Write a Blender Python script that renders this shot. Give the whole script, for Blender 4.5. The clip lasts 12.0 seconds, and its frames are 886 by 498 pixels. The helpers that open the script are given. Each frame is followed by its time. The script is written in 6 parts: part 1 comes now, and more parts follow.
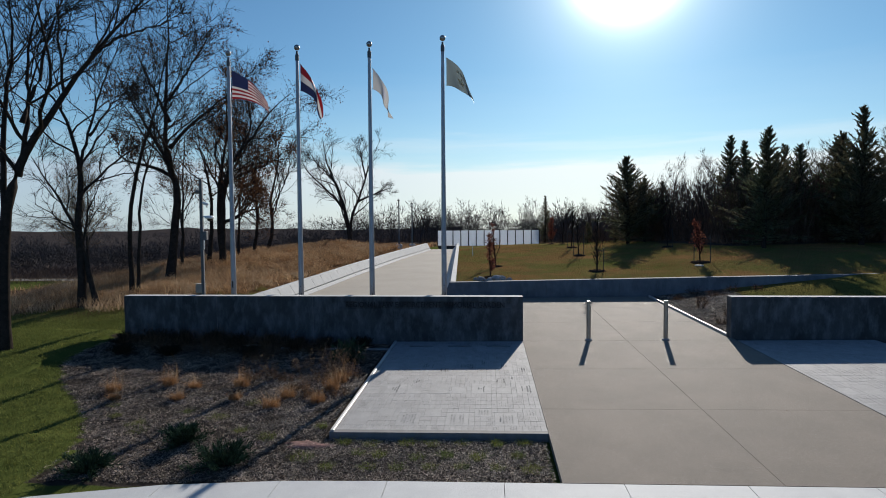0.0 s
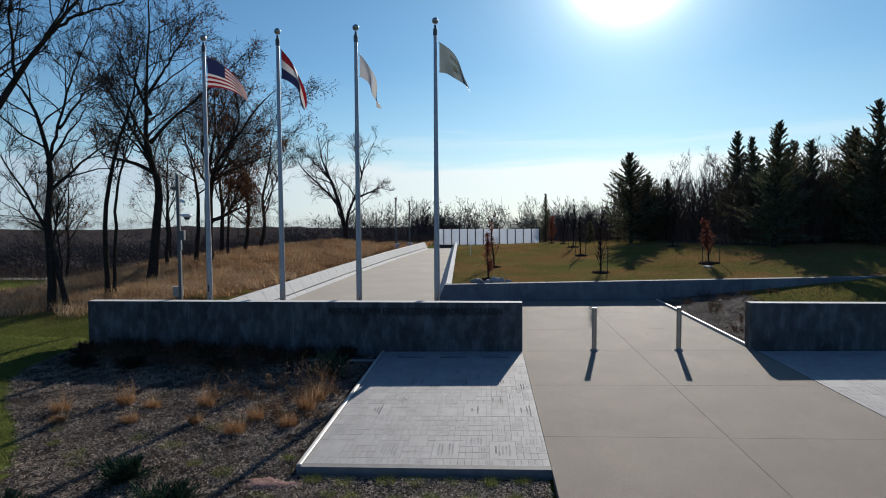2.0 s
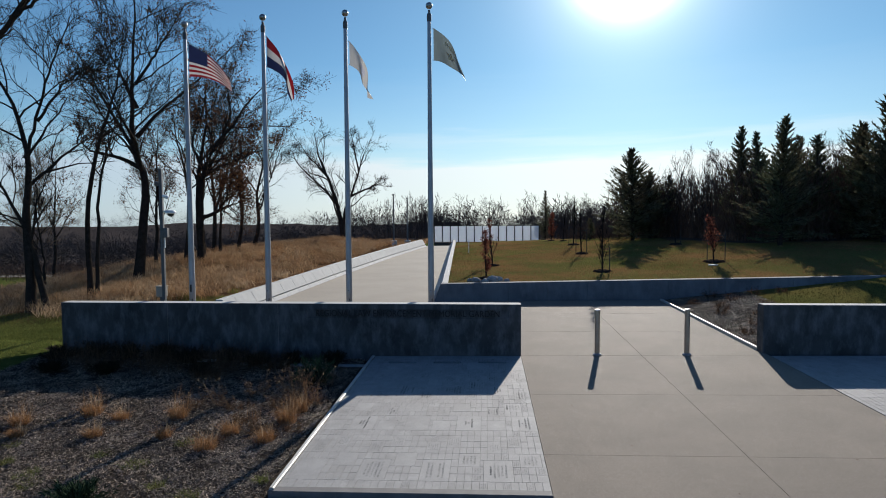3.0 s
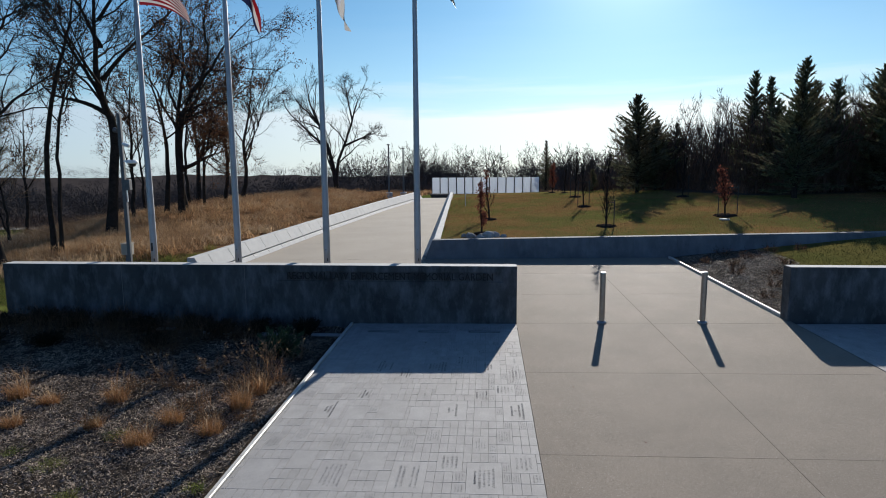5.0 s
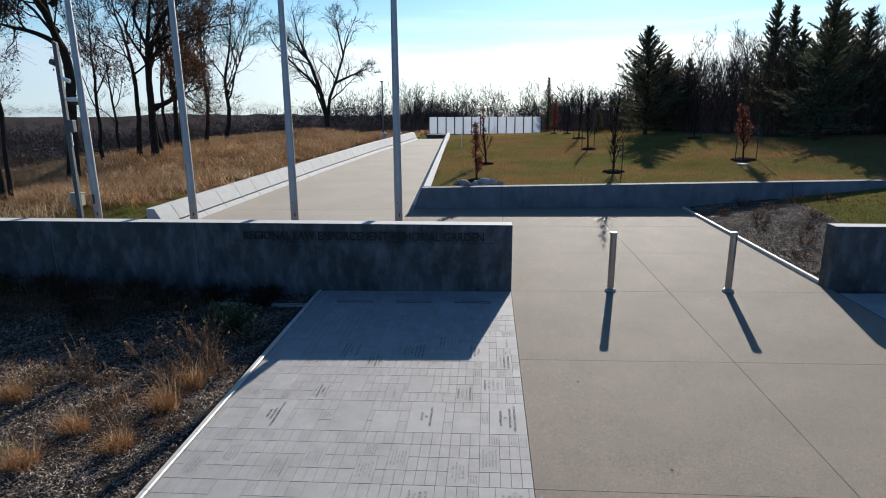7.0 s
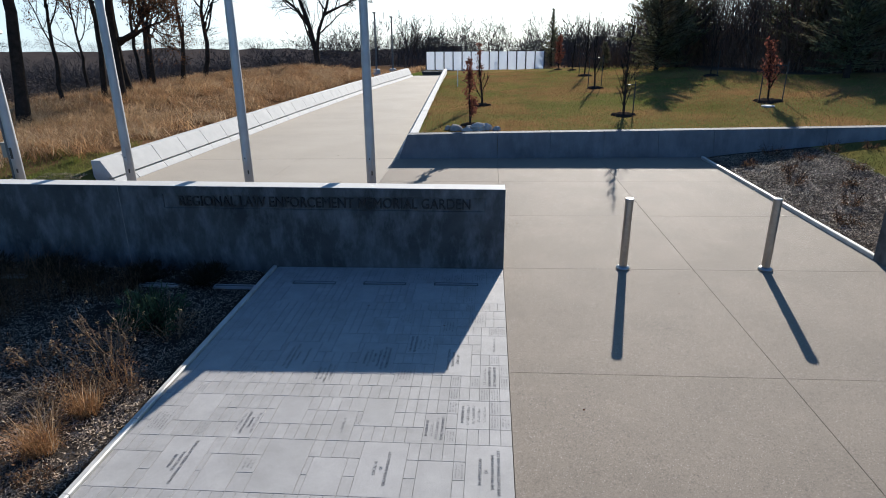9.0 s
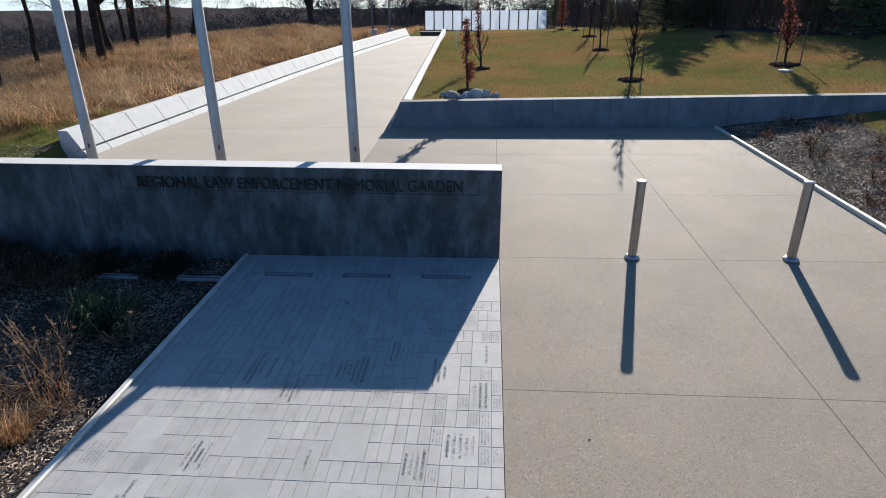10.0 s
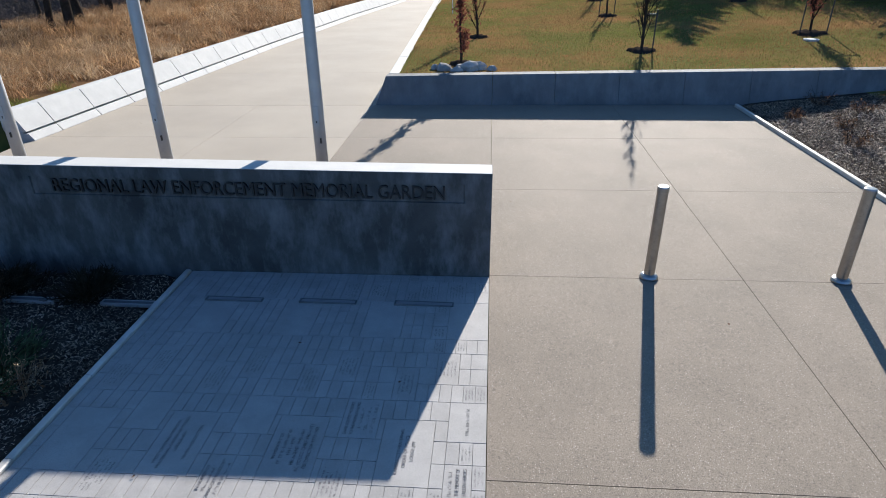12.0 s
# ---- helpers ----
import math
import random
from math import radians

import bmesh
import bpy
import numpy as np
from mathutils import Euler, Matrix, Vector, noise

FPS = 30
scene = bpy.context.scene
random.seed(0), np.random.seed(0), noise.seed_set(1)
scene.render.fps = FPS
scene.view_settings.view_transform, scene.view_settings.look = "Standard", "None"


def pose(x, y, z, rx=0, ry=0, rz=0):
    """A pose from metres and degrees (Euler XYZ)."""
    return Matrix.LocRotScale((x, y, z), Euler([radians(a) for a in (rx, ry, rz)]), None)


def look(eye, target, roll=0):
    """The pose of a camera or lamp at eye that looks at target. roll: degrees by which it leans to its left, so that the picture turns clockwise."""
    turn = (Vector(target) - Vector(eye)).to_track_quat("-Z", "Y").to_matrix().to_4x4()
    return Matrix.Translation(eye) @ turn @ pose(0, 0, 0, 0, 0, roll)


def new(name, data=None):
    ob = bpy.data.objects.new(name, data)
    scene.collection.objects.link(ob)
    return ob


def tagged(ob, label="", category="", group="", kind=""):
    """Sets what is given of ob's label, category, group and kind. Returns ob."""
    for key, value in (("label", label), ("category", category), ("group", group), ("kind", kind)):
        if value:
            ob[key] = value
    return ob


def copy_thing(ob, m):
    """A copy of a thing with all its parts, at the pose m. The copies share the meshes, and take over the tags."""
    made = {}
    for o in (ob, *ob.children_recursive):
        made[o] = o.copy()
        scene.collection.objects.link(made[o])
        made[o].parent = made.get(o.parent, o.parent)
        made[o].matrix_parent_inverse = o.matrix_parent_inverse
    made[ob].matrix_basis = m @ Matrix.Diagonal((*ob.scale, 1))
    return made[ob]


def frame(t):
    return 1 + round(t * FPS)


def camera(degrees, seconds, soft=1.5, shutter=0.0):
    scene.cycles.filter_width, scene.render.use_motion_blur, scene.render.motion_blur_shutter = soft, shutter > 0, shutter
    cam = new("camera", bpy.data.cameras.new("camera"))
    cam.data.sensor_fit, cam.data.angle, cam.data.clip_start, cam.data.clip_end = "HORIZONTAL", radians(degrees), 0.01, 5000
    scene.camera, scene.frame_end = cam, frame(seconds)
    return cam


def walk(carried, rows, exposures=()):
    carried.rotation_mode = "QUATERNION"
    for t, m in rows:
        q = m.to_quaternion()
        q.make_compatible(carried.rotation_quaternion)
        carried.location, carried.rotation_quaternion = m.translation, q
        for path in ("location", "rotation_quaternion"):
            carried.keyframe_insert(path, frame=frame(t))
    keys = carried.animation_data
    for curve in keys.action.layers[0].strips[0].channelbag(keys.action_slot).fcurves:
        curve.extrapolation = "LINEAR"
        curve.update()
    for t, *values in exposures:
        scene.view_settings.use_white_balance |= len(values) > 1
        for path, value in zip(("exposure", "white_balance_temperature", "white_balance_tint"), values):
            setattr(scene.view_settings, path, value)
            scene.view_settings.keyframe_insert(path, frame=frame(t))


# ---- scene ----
cam = camera(73.6, 12.0, soft=1.0)
METRES, EYE, TILT, LEAN, TURN = 10.03, 3.3, 0.0, 0.0, 4.3
ROWS = [
    (0.0, 0.0, 0.0, 0.0, -0.02, -2.75, 0.41),
    (0.5, 0.0015, 0.0179, 0.0002, -0.02, -2.8, 0.4),
    (1.0, 0.0055, 0.053, 0.0007, -0.02, -2.85, 0.38),
    (1.5, 0.0117, 0.0942, 0.0009, -0.02, -2.9, 0.37),
    (2.0, 0.0196, 0.1359, 0.0009, -0.02, -2.91, 0.38),
    (2.5, 0.0264, 0.1784, 0.0003, -0.04, -2.91, 0.38),
    (4.5, 0.0535, 0.337, -0.0022, -0.08, -6.42, 0.36),
    (5.0, 0.0609, 0.3784, -0.0031, -0.06, -7.87, 0.36),
    (5.5, 0.0678, 0.4216, -0.0034, -0.05, -9.3, 0.34),
    (6.0, 0.0752, 0.4672, -0.0035, -0.04, -10.72, 0.32),
    (6.5, 0.0835, 0.5148, -0.0033, -0.04, -12.16, 0.32),
    (7.0, 0.0918, 0.5628, -0.0035, -0.04, -13.58, 0.33),
    (9.0, 0.1247, 0.7508, -0.0049, 0.02, -19.46, 0.37),
    (9.5, 0.1319, 0.7974, -0.0053, 0.05, -20.99, 0.37),
    (10.0, 0.1393, 0.8438, -0.0056, 0.08, -22.96, 0.34),
    (10.5, 0.1474, 0.8907, -0.0069, 0.12, -25.03, 0.36),
    (11.0, 0.1549, 0.9377, -0.0074, 0.13, -26.17, 0.34),
    (11.5, 0.1614, 0.9742, -0.0073, 0.14, -26.13, 0.34),
    (12.0, 0.1629, 0.9864, -0.0074, 0.14, -26.1, 0.34),
]
walk(cam, [(t, pose(0, 0, EYE, TILT, LEAN, TURN) @ pose(METRES * x, METRES * y, METRES * z, 90 + pitch, roll, yaw)) for t, x, y, z, yaw, pitch, roll in ROWS],
     exposures=[(0.0, 0.4), (2.5, 0.46), (4.5, 0.54), (5.5, 0.64), (7.0, 0.82), (9.5, 1.24), (12.0, 1.47)])

# ---- world, sun ----
SUN_EL, SUN_AZ = radians(22.65), radians(12.9)   # azimuth from +y towards +x
SUN = Vector((math.sin(SUN_AZ) * math.cos(SUN_EL), math.cos(SUN_AZ) * math.cos(SUN_EL), math.sin(SUN_EL)))


def build_world():
    w = bpy.data.worlds.new("sky")
    scene.world = w
    w.use_nodes = True
    nt = w.node_tree
    n, l = nt.nodes, nt.links
    n.clear()
    out = n.new("ShaderNodeOutputWorld")
    bg = n.new("ShaderNodeBackground")
    sky = n.new("ShaderNodeTexSky")
    sky.sky_type = "NISHITA"
    sky.sun_disc = False
    sky.sun_elevation, sky.sun_rotation = SUN_EL, SUN_AZ
    sky.air_density, sky.dust_density, sky.ozone_density = 1.0, 0.1, 3.0
    tc = n.new("ShaderNodeTexCoord")
    nrm = n.new("ShaderNodeVectorMath"); nrm.operation = "NORMALIZE"
    l.new(tc.outputs["Generated"], nrm.inputs[0])

    def m(op, a, b=None, clamp=False):
        nd = n.new("ShaderNodeMath"); nd.operation = op; nd.use_clamp = clamp
        for i, v in enumerate((a, b)):
            if v is None:
                continue
            if isinstance(v, (int, float)):
                nd.inputs[i].default_value = v
            else:
                l.new(v, nd.inputs[i])
        return nd.outputs[0]

    # brightness round the sun: the disc and its aureole
    dot = n.new("ShaderNodeVectorMath"); dot.operation = "DOT_PRODUCT"
    dot.inputs[1].default_value = SUN
    l.new(nrm.outputs[0], dot.inputs[0])
    c = m("MAXIMUM", dot.outputs["Value"], 0.0)
    glow = m("ADD", m("MULTIPLY", m("POWER", c, 700.0), 22.0), m("MULTIPLY", m("POWER", c, 130.0), 1.5))
    wide = m("MULTIPLY", m("POWER", c, 16.0), 0.26)
    # thin cloud bank low over the horizon
    sep = n.new("ShaderNodeSeparateXYZ"); l.new(nrm.outputs[0], sep.inputs[0])
    mp = n.new("ShaderNodeMapping"); mp.inputs["Scale"].default_value = (2.2, 2.2, 26.0)
    l.new(nrm.outputs[0], mp.inputs["Vector"])
    nz = n.new("ShaderNodeTexNoise"); nz.inputs["Scale"].default_value = 2.0; nz.inputs["Detail"].default_value = 7.0; nz.inputs["Roughness"].default_value = 0.55
    l.new(mp.outputs[0], nz.inputs["Vector"])
    z = sep.outputs["Z"]
    h = m("ADD", z, m("MULTIPLY", m("SUBTRACT", nz.outputs["Fac"], 0.5), 0.05))
    ramp = n.new("ShaderNodeValToRGB")
    ramp.color_ramp.elements[0].position, ramp.color_ramp.elements[0].color = 0.0, (0.75, 0.75, 0.75, 1)
    ramp.color_ramp.elements[1].position, ramp.color_ramp.elements[1].color = 0.24, (0, 0, 0, 1)
    for p, v in ((0.086, 0.85), (0.099, 0.32), (0.112, 0.22), (0.122, 0.34), (0.135, 0.12)):
        e = ramp.color_ramp.elements.new(p); e.color = (v, v, v, 1)
    l.new(h, ramp.inputs[0])
    # the bank stands towards the sun; the opposite sky is clear
    side = m("ADD", m("MULTIPLY", sep.outputs["Y"], 1.1), 0.45, clamp=True)
    mix = n.new("ShaderNodeMix"); mix.data_type = "RGBA"
    l.new(m("MULTIPLY", ramp.outputs[0], side), mix.inputs["Factor"])
    hue = n.new("ShaderNodeMix"); hue.data_type = "RGBA"; hue.blend_type = "MULTIPLY"; hue.inputs["Factor"].default_value = 1.0
    # bluer away from the sun
    tint = n.new("ShaderNodeMix"); tint.data_type = "RGBA"
    tint.inputs["A"].default_value = (0.62, 0.94, 1.36, 1); tint.inputs["B"].default_value = (0.77, 1.05, 1.15, 1)
    l.new(side, tint.inputs["Factor"])
    l.new(tint.outputs["Result"], hue.inputs["B"])
    l.new(sky.outputs[0], hue.inputs["A"])
    l.new(hue.outputs["Result"], mix.inputs["A"])
    # clouds are brighter towards the sun
    cl = n.new("ShaderNodeMix"); cl.data_type = "RGBA"
    cl.inputs["A"].default_value = (4.7, 6.2, 8.0, 1); cl.inputs["B"].default_value = (13.5, 13.6, 13.2, 1)
    l.new(m("POWER", c, 3.6), cl.inputs["Factor"])
    l.new(cl.outputs["Result"], mix.inputs["B"])
    add = n.new("ShaderNodeVectorMath"); add.operation = "MULTIPLY_ADD"
    gc = n.new("ShaderNodeCombineXYZ")
    for i in range(3):
        l.new(glow, gc.inputs[i])
    l.new(gc.outputs[0], add.inputs[0]); add.inputs[1].default_value = (5.2, 5.1, 4.7)
    add2 = n.new("ShaderNodeVectorMath"); add2.operation = "MULTIPLY_ADD"
    wc = n.new("ShaderNodeCombineXYZ")
    for i in range(3):
        l.new(wide, wc.inputs[i])
    l.new(wc.outputs[0], add2.inputs[0]); add2.inputs[1].default_value = (3.0, 5.2, 5.2)
    l.new(mix.outputs["Result"], add2.inputs[2])
    l.new(add2.outputs[0], add.inputs[2])
    l.new(add.outputs[0], bg.inputs["Color"])
    bg.inputs["Strength"].default_value = 0.0595
    l.new(bg.outputs[0], out.inputs["Surface"])


build_world()
sun_data = bpy.data.lights.new("sun", "SUN")
sun_data.energy, sun_data.angle, sun_data.color = 4.8, radians(0.53), (1.0, 0.95, 0.88)
sun = new("sun", sun_data)
sun.matrix_world = look(SUN * 50, (0, 0, 0))


# ---- materials ----
def material(name, color, color2=None, rough=0.8, metal=0.0, scale=6.0, detail=6.0, grain=0.0, grain_scale=180.0, bump=0.0, bump_scale=60.0,
             stain=None, stain_scale=0.6, stain_amount=0.5, island=0.0, random_ob=0.0, spec=0.5, stretch=(1, 1, 1), speck=None, speck_scale=70.0, through_light=0.0, speck_cut=0.84, speck_rough=None):
    """A procedural surface: two colours mixed by noise, a fine grain, a large stain, and relief, all in metres of the world."""
    mt = bpy.data.materials.new(name)
    mt.use_nodes = True
    nt = mt.node_tree
    n, l = nt.nodes, nt.links
    b = n["Principled BSDF"]
    b.inputs["Roughness"].default_value, b.inputs["Metallic"].default_value = rough, metal
    b.inputs["Specular IOR Level"].default_value = spec
    geo = n.new("ShaderNodeNewGeometry")

    def noise_node(sc, de=5.0, ro=0.6, st=None):
        nd = n.new("ShaderNodeTexNoise")
        nd.inputs["Scale"].default_value, nd.inputs["Detail"].default_value, nd.inputs["Roughness"].default_value = sc, de, ro
        src = geo.outputs["Position"]
        if st:
            mp = n.new("ShaderNodeMapping"); mp.inputs["Scale"].default_value = st
            l.new(src, mp.inputs["Vector"])
            src = mp.outputs[0]
        l.new(src, nd.inputs["Vector"])
        return nd.outputs["Fac"]

    def span(v, lo, hi, a=0.0, c=1.0):
        nd = n.new("ShaderNodeMapRange")
        l.new(v, nd.inputs["Value"])
        for k, x in zip(("From Min", "From Max", "To Min", "To Max"), (lo, hi, a, c)):
            nd.inputs[k].default_value = x
        return nd.outputs[0]

    def mixc(f, a, c, blend="MIX"):
        nd = n.new("ShaderNodeMix"); nd.data_type = "RGBA"; nd.blend_type = blend
        for sock, v in (("Factor", f), ("A", a), ("B", c)):
            if isinstance(v, (int, float)):
                nd.inputs[sock].default_value = v
            elif isinstance(v, tuple):
                nd.inputs[sock].default_value = (*v[:3], 1)
            else:
                l.new(v, nd.inputs[sock])
        return nd.outputs["Result"]

    col = color
    if color2:
        col = mixc(span(noise_node(scale, detail), 0.35, 0.65), color, color2)
    if stain:
        col = mixc(span(noise_node(stain_scale, 7.0, 0.65, stretch), 0.45, 0.72, 0.0, stain_amount), col, stain)
    if speck:
        vo = n.new("ShaderNodeTexVoronoi"); vo.inputs["Scale"].default_value = speck_scale
        l.new(geo.outputs["Position"], vo.inputs["Vector"])
        pick = n.new("ShaderNodeSeparateColor"); l.new(vo.outputs["Color"], pick.inputs[0])
        # a pebble: a round dot in some of the cells
        dot = n.new("ShaderNodeMath"); dot.operation = "MULTIPLY"
        l.new(span(pick.outputs[0], speck_cut, speck_cut + 0.01, 0.0, 0.8), dot.inputs[0]); l.new(span(vo.outputs["Distance"], 0.36, 0.2), dot.inputs[1])
        col = mixc(dot.outputs[0], col, speck)
        col = mixc(span(pick.outputs[1], 0.80, 0.98, 0.0, 0.4), col, tuple(c * 0.4 for c in color))
    if grain:
        col = mixc(1.0, col, mixc(span(noise_node(grain_scale, 3.0), 0.3, 0.7), (1 - grain,) * 3, (1 + grain,) * 3), "MULTIPLY")
    if island or random_ob:
        src = geo.outputs["Random Per Island"] if island else n.new("ShaderNodeObjectInfo").outputs["Random"]
        a = island or random_ob
        col = mixc(1.0, col, mixc(src, (1 - a,) * 3, (1 + a,) * 3), "MULTIPLY")
    if isinstance(col, tuple):
        b.inputs["Base Color"].default_value = (*col[:3], 1)
    else:
        l.new(col, b.inputs["Base Color"])
    if bump:
        bp = n.new("ShaderNodeBump")
        bp.inputs["Distance"].default_value, bp.inputs["Strength"].default_value = bump, 1.0
        l.new(noise_node(bump_scale, 6.0, 0.65), bp.inputs["Height"])
        l.new(bp.outputs[0], b.inputs["Normal"])
        rr = span(noise_node(bump_scale * 0.5, 4.0), 0.3, 0.7, max(rough - 0.06, 0.02), min(rough + 0.06, 1))
        if speck_rough is not None:
            # polished pebbles glint
            mr = n.new("ShaderNodeMix")
            l.new(dot.outputs[0], mr.inputs["Factor"]); l.new(rr, mr.inputs["A"]); mr.inputs["B"].default_value = speck_rough
            rr = mr.outputs["Result"]
        l.new(rr, b.inputs["Roughness"])
    if through_light:
        # thin leaves and blades pass some light
        tr = n.new("ShaderNodeBsdfTranslucent")
        if isinstance(col, tuple):
            tr.inputs["Color"].default_value = (*col[:3], 1)
        else:
            l.new(col, tr.inputs["Color"])
        ms = n.new("ShaderNodeMixShader"); ms.inputs[0].default_value = through_light
        l.new(b.outputs[0], ms.inputs[1]); l.new(tr.outputs[0], ms.inputs[2])
        l.new(ms.outputs[0], n["Material Output"].inputs["Surface"])
    return mt


M = {}
# sign and entrance walls: dark concrete, with the faces' shade put into its colour
M["wall"] = material("shaded_concrete", (0.074, 0.073, 0.072), (0.037, 0.037, 0.036), 0.9, spec=0.2, scale=1.1, grain=0.08, bump=0.003, bump_scale=40, stain=(0.17, 0.172, 0.176), stain_scale=2.4, stretch=(2.2, 1, 0.9), stain_amount=0.65)
M["wall_b"] = material("retaining_concrete", (0.15, 0.155, 0.158), (0.09, 0.094, 0.097), 0.9, spec=0.2, scale=0.8, grain=0.08, bump=0.003, bump_scale=40, stain=(0.22, 0.225, 0.23), stain_scale=2.6, stretch=(1.3, 1, 0.5), stain_amount=0.45)
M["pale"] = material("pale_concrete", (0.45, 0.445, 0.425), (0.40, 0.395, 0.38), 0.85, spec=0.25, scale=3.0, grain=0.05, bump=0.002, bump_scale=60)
M["agg"] = material("exposed_aggregate", (0.215, 0.179, 0.141), (0.179, 0.15, 0.119), 0.9, spec=0.25, scale=0.8, grain=0.42, grain_scale=130, bump=0.003, bump_scale=150, stain=(0.18, 0.152, 0.121), stain_scale=0.35, stain_amount=0.4, speck=(0.42, 0.37, 0.31), speck_scale=80, speck_cut=0.8, speck_rough=0.42)
M["walk"] = material("broomed_concrete", (0.315, 0.275, 0.222), (0.28, 0.245, 0.20), 0.9, spec=0.25, scale=0.5, grain=0.08, grain_scale=120, bump=0.0015, bump_scale=150, stain=(0.24, 0.208, 0.168), stain_scale=0.4, stain_amount=0.4)
M["sidewalk"] = material("sidewalk_concrete", (0.50, 0.50, 0.48), (0.44, 0.44, 0.43), 0.75, scale=1.5, grain=0.1, grain_scale=120, bump=0.002, bump_scale=120)
M["paver"] = material("paver_concrete", (0.308, 0.298, 0.286), (0.258, 0.25, 0.241), 0.8, spec=0.35, scale=5.0, grain=0.08, grain_scale=160, bump=0.0013, bump_scale=120, random_ob=0.05, stain=(0.2, 0.195, 0.18), stain_scale=1.7, stain_amount=0.45, speck=(0.5, 0.49, 0.48), speck_scale=240)
M["paver_j"] = material("paver_concrete_joined", (0.308, 0.298, 0.286), (0.258, 0.25, 0.241), 0.8, spec=0.35, scale=5.0, grain=0.08, grain_scale=160, bump=0.0013, bump_scale=120, island=0.05, stain=(0.2, 0.195, 0.18), stain_scale=1.7, stain_amount=0.45, speck=(0.5, 0.49, 0.48), speck_scale=240)
M["paver_block"] = material("paver_block_concrete", (0.32, 0.31, 0.298), (0.272, 0.264, 0.255), 0.8, spec=0.35, scale=4.0, grain=0.06, grain_scale=160, bump=0.0012, bump_scale=120, random_ob=0.05, stain=(0.2, 0.195, 0.18), stain_scale=1.7, stain_amount=0.45, speck=(0.5, 0.49, 0.48), speck_scale=240)
M["joint"] = material("joint_sand", (0.12, 0.112, 0.104), (0.17, 0.16, 0.148), 0.95, scale=20)
M["ink"] = material("engraving", (0.075, 0.072, 0.07), None, 0.9)
M["letter"] = material("dark_bronze_letter", (0.008, 0.007, 0.007), (0.013, 0.011, 0.010), 0.7, metal=0.0, scale=30)
M["steel"] = material("brushed_steel", (0.36, 0.345, 0.325), (0.30, 0.285, 0.27), 0.32, metal=1.0, scale=14, bump=0.0004, bump_scale=300)
M["alu"] = material("satin_aluminium", (0.36, 0.365, 0.38), (0.31, 0.315, 0.33), 0.5, metal=0.6, scale=4)
M["galv"] = material("galvanised", (0.115, 0.117, 0.12), (0.085, 0.087, 0.09), 0.65, metal=0.1, scale=12)
M["edge"] = material("aluminium_edging", (0.52, 0.51, 0.48), (0.42, 0.41, 0.38), 0.55, metal=0.3, scale=5, stain=(0.35, 0.28, 0.2), stain_scale=3)
M["dark"] = material("dark_plastic", (0.02, 0.02, 0.022), None, 0.4)
M["white"] = material("white_plastic", (0.75, 0.75, 0.74), (0.66, 0.66, 0.65), 0.5, scale=8)
M["tan"] = material("tan_cabinet", (0.36, 0.32, 0.26), (0.30, 0.27, 0.22), 0.6, scale=6)
M["bark"] = material("bark", (0.045, 0.036, 0.03), (0.025, 0.021, 0.018), 0.95, scale=7, grain=0.3, grain_scale=60, bump=0.012, bump_scale=26, spec=0.0)
M["twig"] = material("twig_bark", (0.04, 0.031, 0.026), (0.026, 0.021, 0.018), 0.95, scale=3, spec=0.0)
M["twig_far"] = material("far_twigs", (0.08, 0.066, 0.058), (0.052, 0.043, 0.04), 0.95, scale=0.08, island=0.2, spec=0.0)
M["brush"] = material("bare_brush", (0.13, 0.085, 0.06), (0.085, 0.06, 0.048), 0.95, scale=0.3, island=0.35, spec=0.0)
M["twig_dist"] = material("distant_twigs", (0.075, 0.066, 0.063), (0.055, 0.048, 0.046), 0.95, scale=0.02, island=0.12, spec=0.0)
M["cedar"] = material("cedar_needles", (0.09, 0.104, 0.061), (0.126, 0.101, 0.065), 0.75, scale=0.5, island=0.4, spec=0.0, through_light=0.27)
M["rust"] = material("rust_leaves", (0.15, 0.052, 0.038), (0.205, 0.078, 0.05), 0.7, scale=3, island=0.3, spec=0.0, through_light=0.3)
M["oakleaf"] = material("withered_oak_leaves", (0.13, 0.065, 0.035), (0.09, 0.045, 0.026), 0.8, scale=3, island=0.3, spec=0.0, through_light=0.3)
M["straw"] = material("dry_grass_blades", (0.43, 0.275, 0.15), (0.235, 0.13, 0.068), 0.8, scale=0.35, island=0.6, spec=0.0, through_light=0.42)
M["straw_pale"] = material("pale_dry_grass_blades", (0.50, 0.37, 0.235), (0.32, 0.21, 0.12), 0.8, scale=0.5, island=0.5, spec=0.0, through_light=0.42)
M["tuft"] = material("orange_dry_grass", (0.37, 0.205, 0.095), (0.27, 0.14, 0.068), 0.8, scale=3, island=0.35, spec=0.0, through_light=0.3)
M["blade"] = material("lawn_blades", (0.175, 0.178, 0.052), (0.12, 0.135, 0.038), 0.6, scale=0.8, island=0.35, spec=0.0, through_light=0.3)
# olive grass right of the entrance, its colour darkened to hold the trees' shade
M["blade_shaded"] = material("shaded_olive_blades", (0.09, 0.082, 0.03), (0.065, 0.062, 0.023), 0.7, scale=0.6, island=0.35, spec=0.0, through_light=0.35)
M["blade_dry"] = material("dry_lawn_blades", (0.31, 0.16, 0.078), (0.165, 0.10, 0.042), 0.7, scale=0.6, island=0.35, spec=0.0, through_light=0.3)
M["mulch"] = material("shredded_bark_mulch", (0.04, 0.032, 0.026), (0.025, 0.02, 0.017), 0.85, scale=9, grain=0.3, grain_scale=70, bump=0.008, bump_scale=38, spec=0.0)
M["chip"] = material("mulch_chips", (0.34, 0.262, 0.195), (0.13, 0.098, 0.073), 0.65, scale=1.4, island=0.85, spec=0.25)
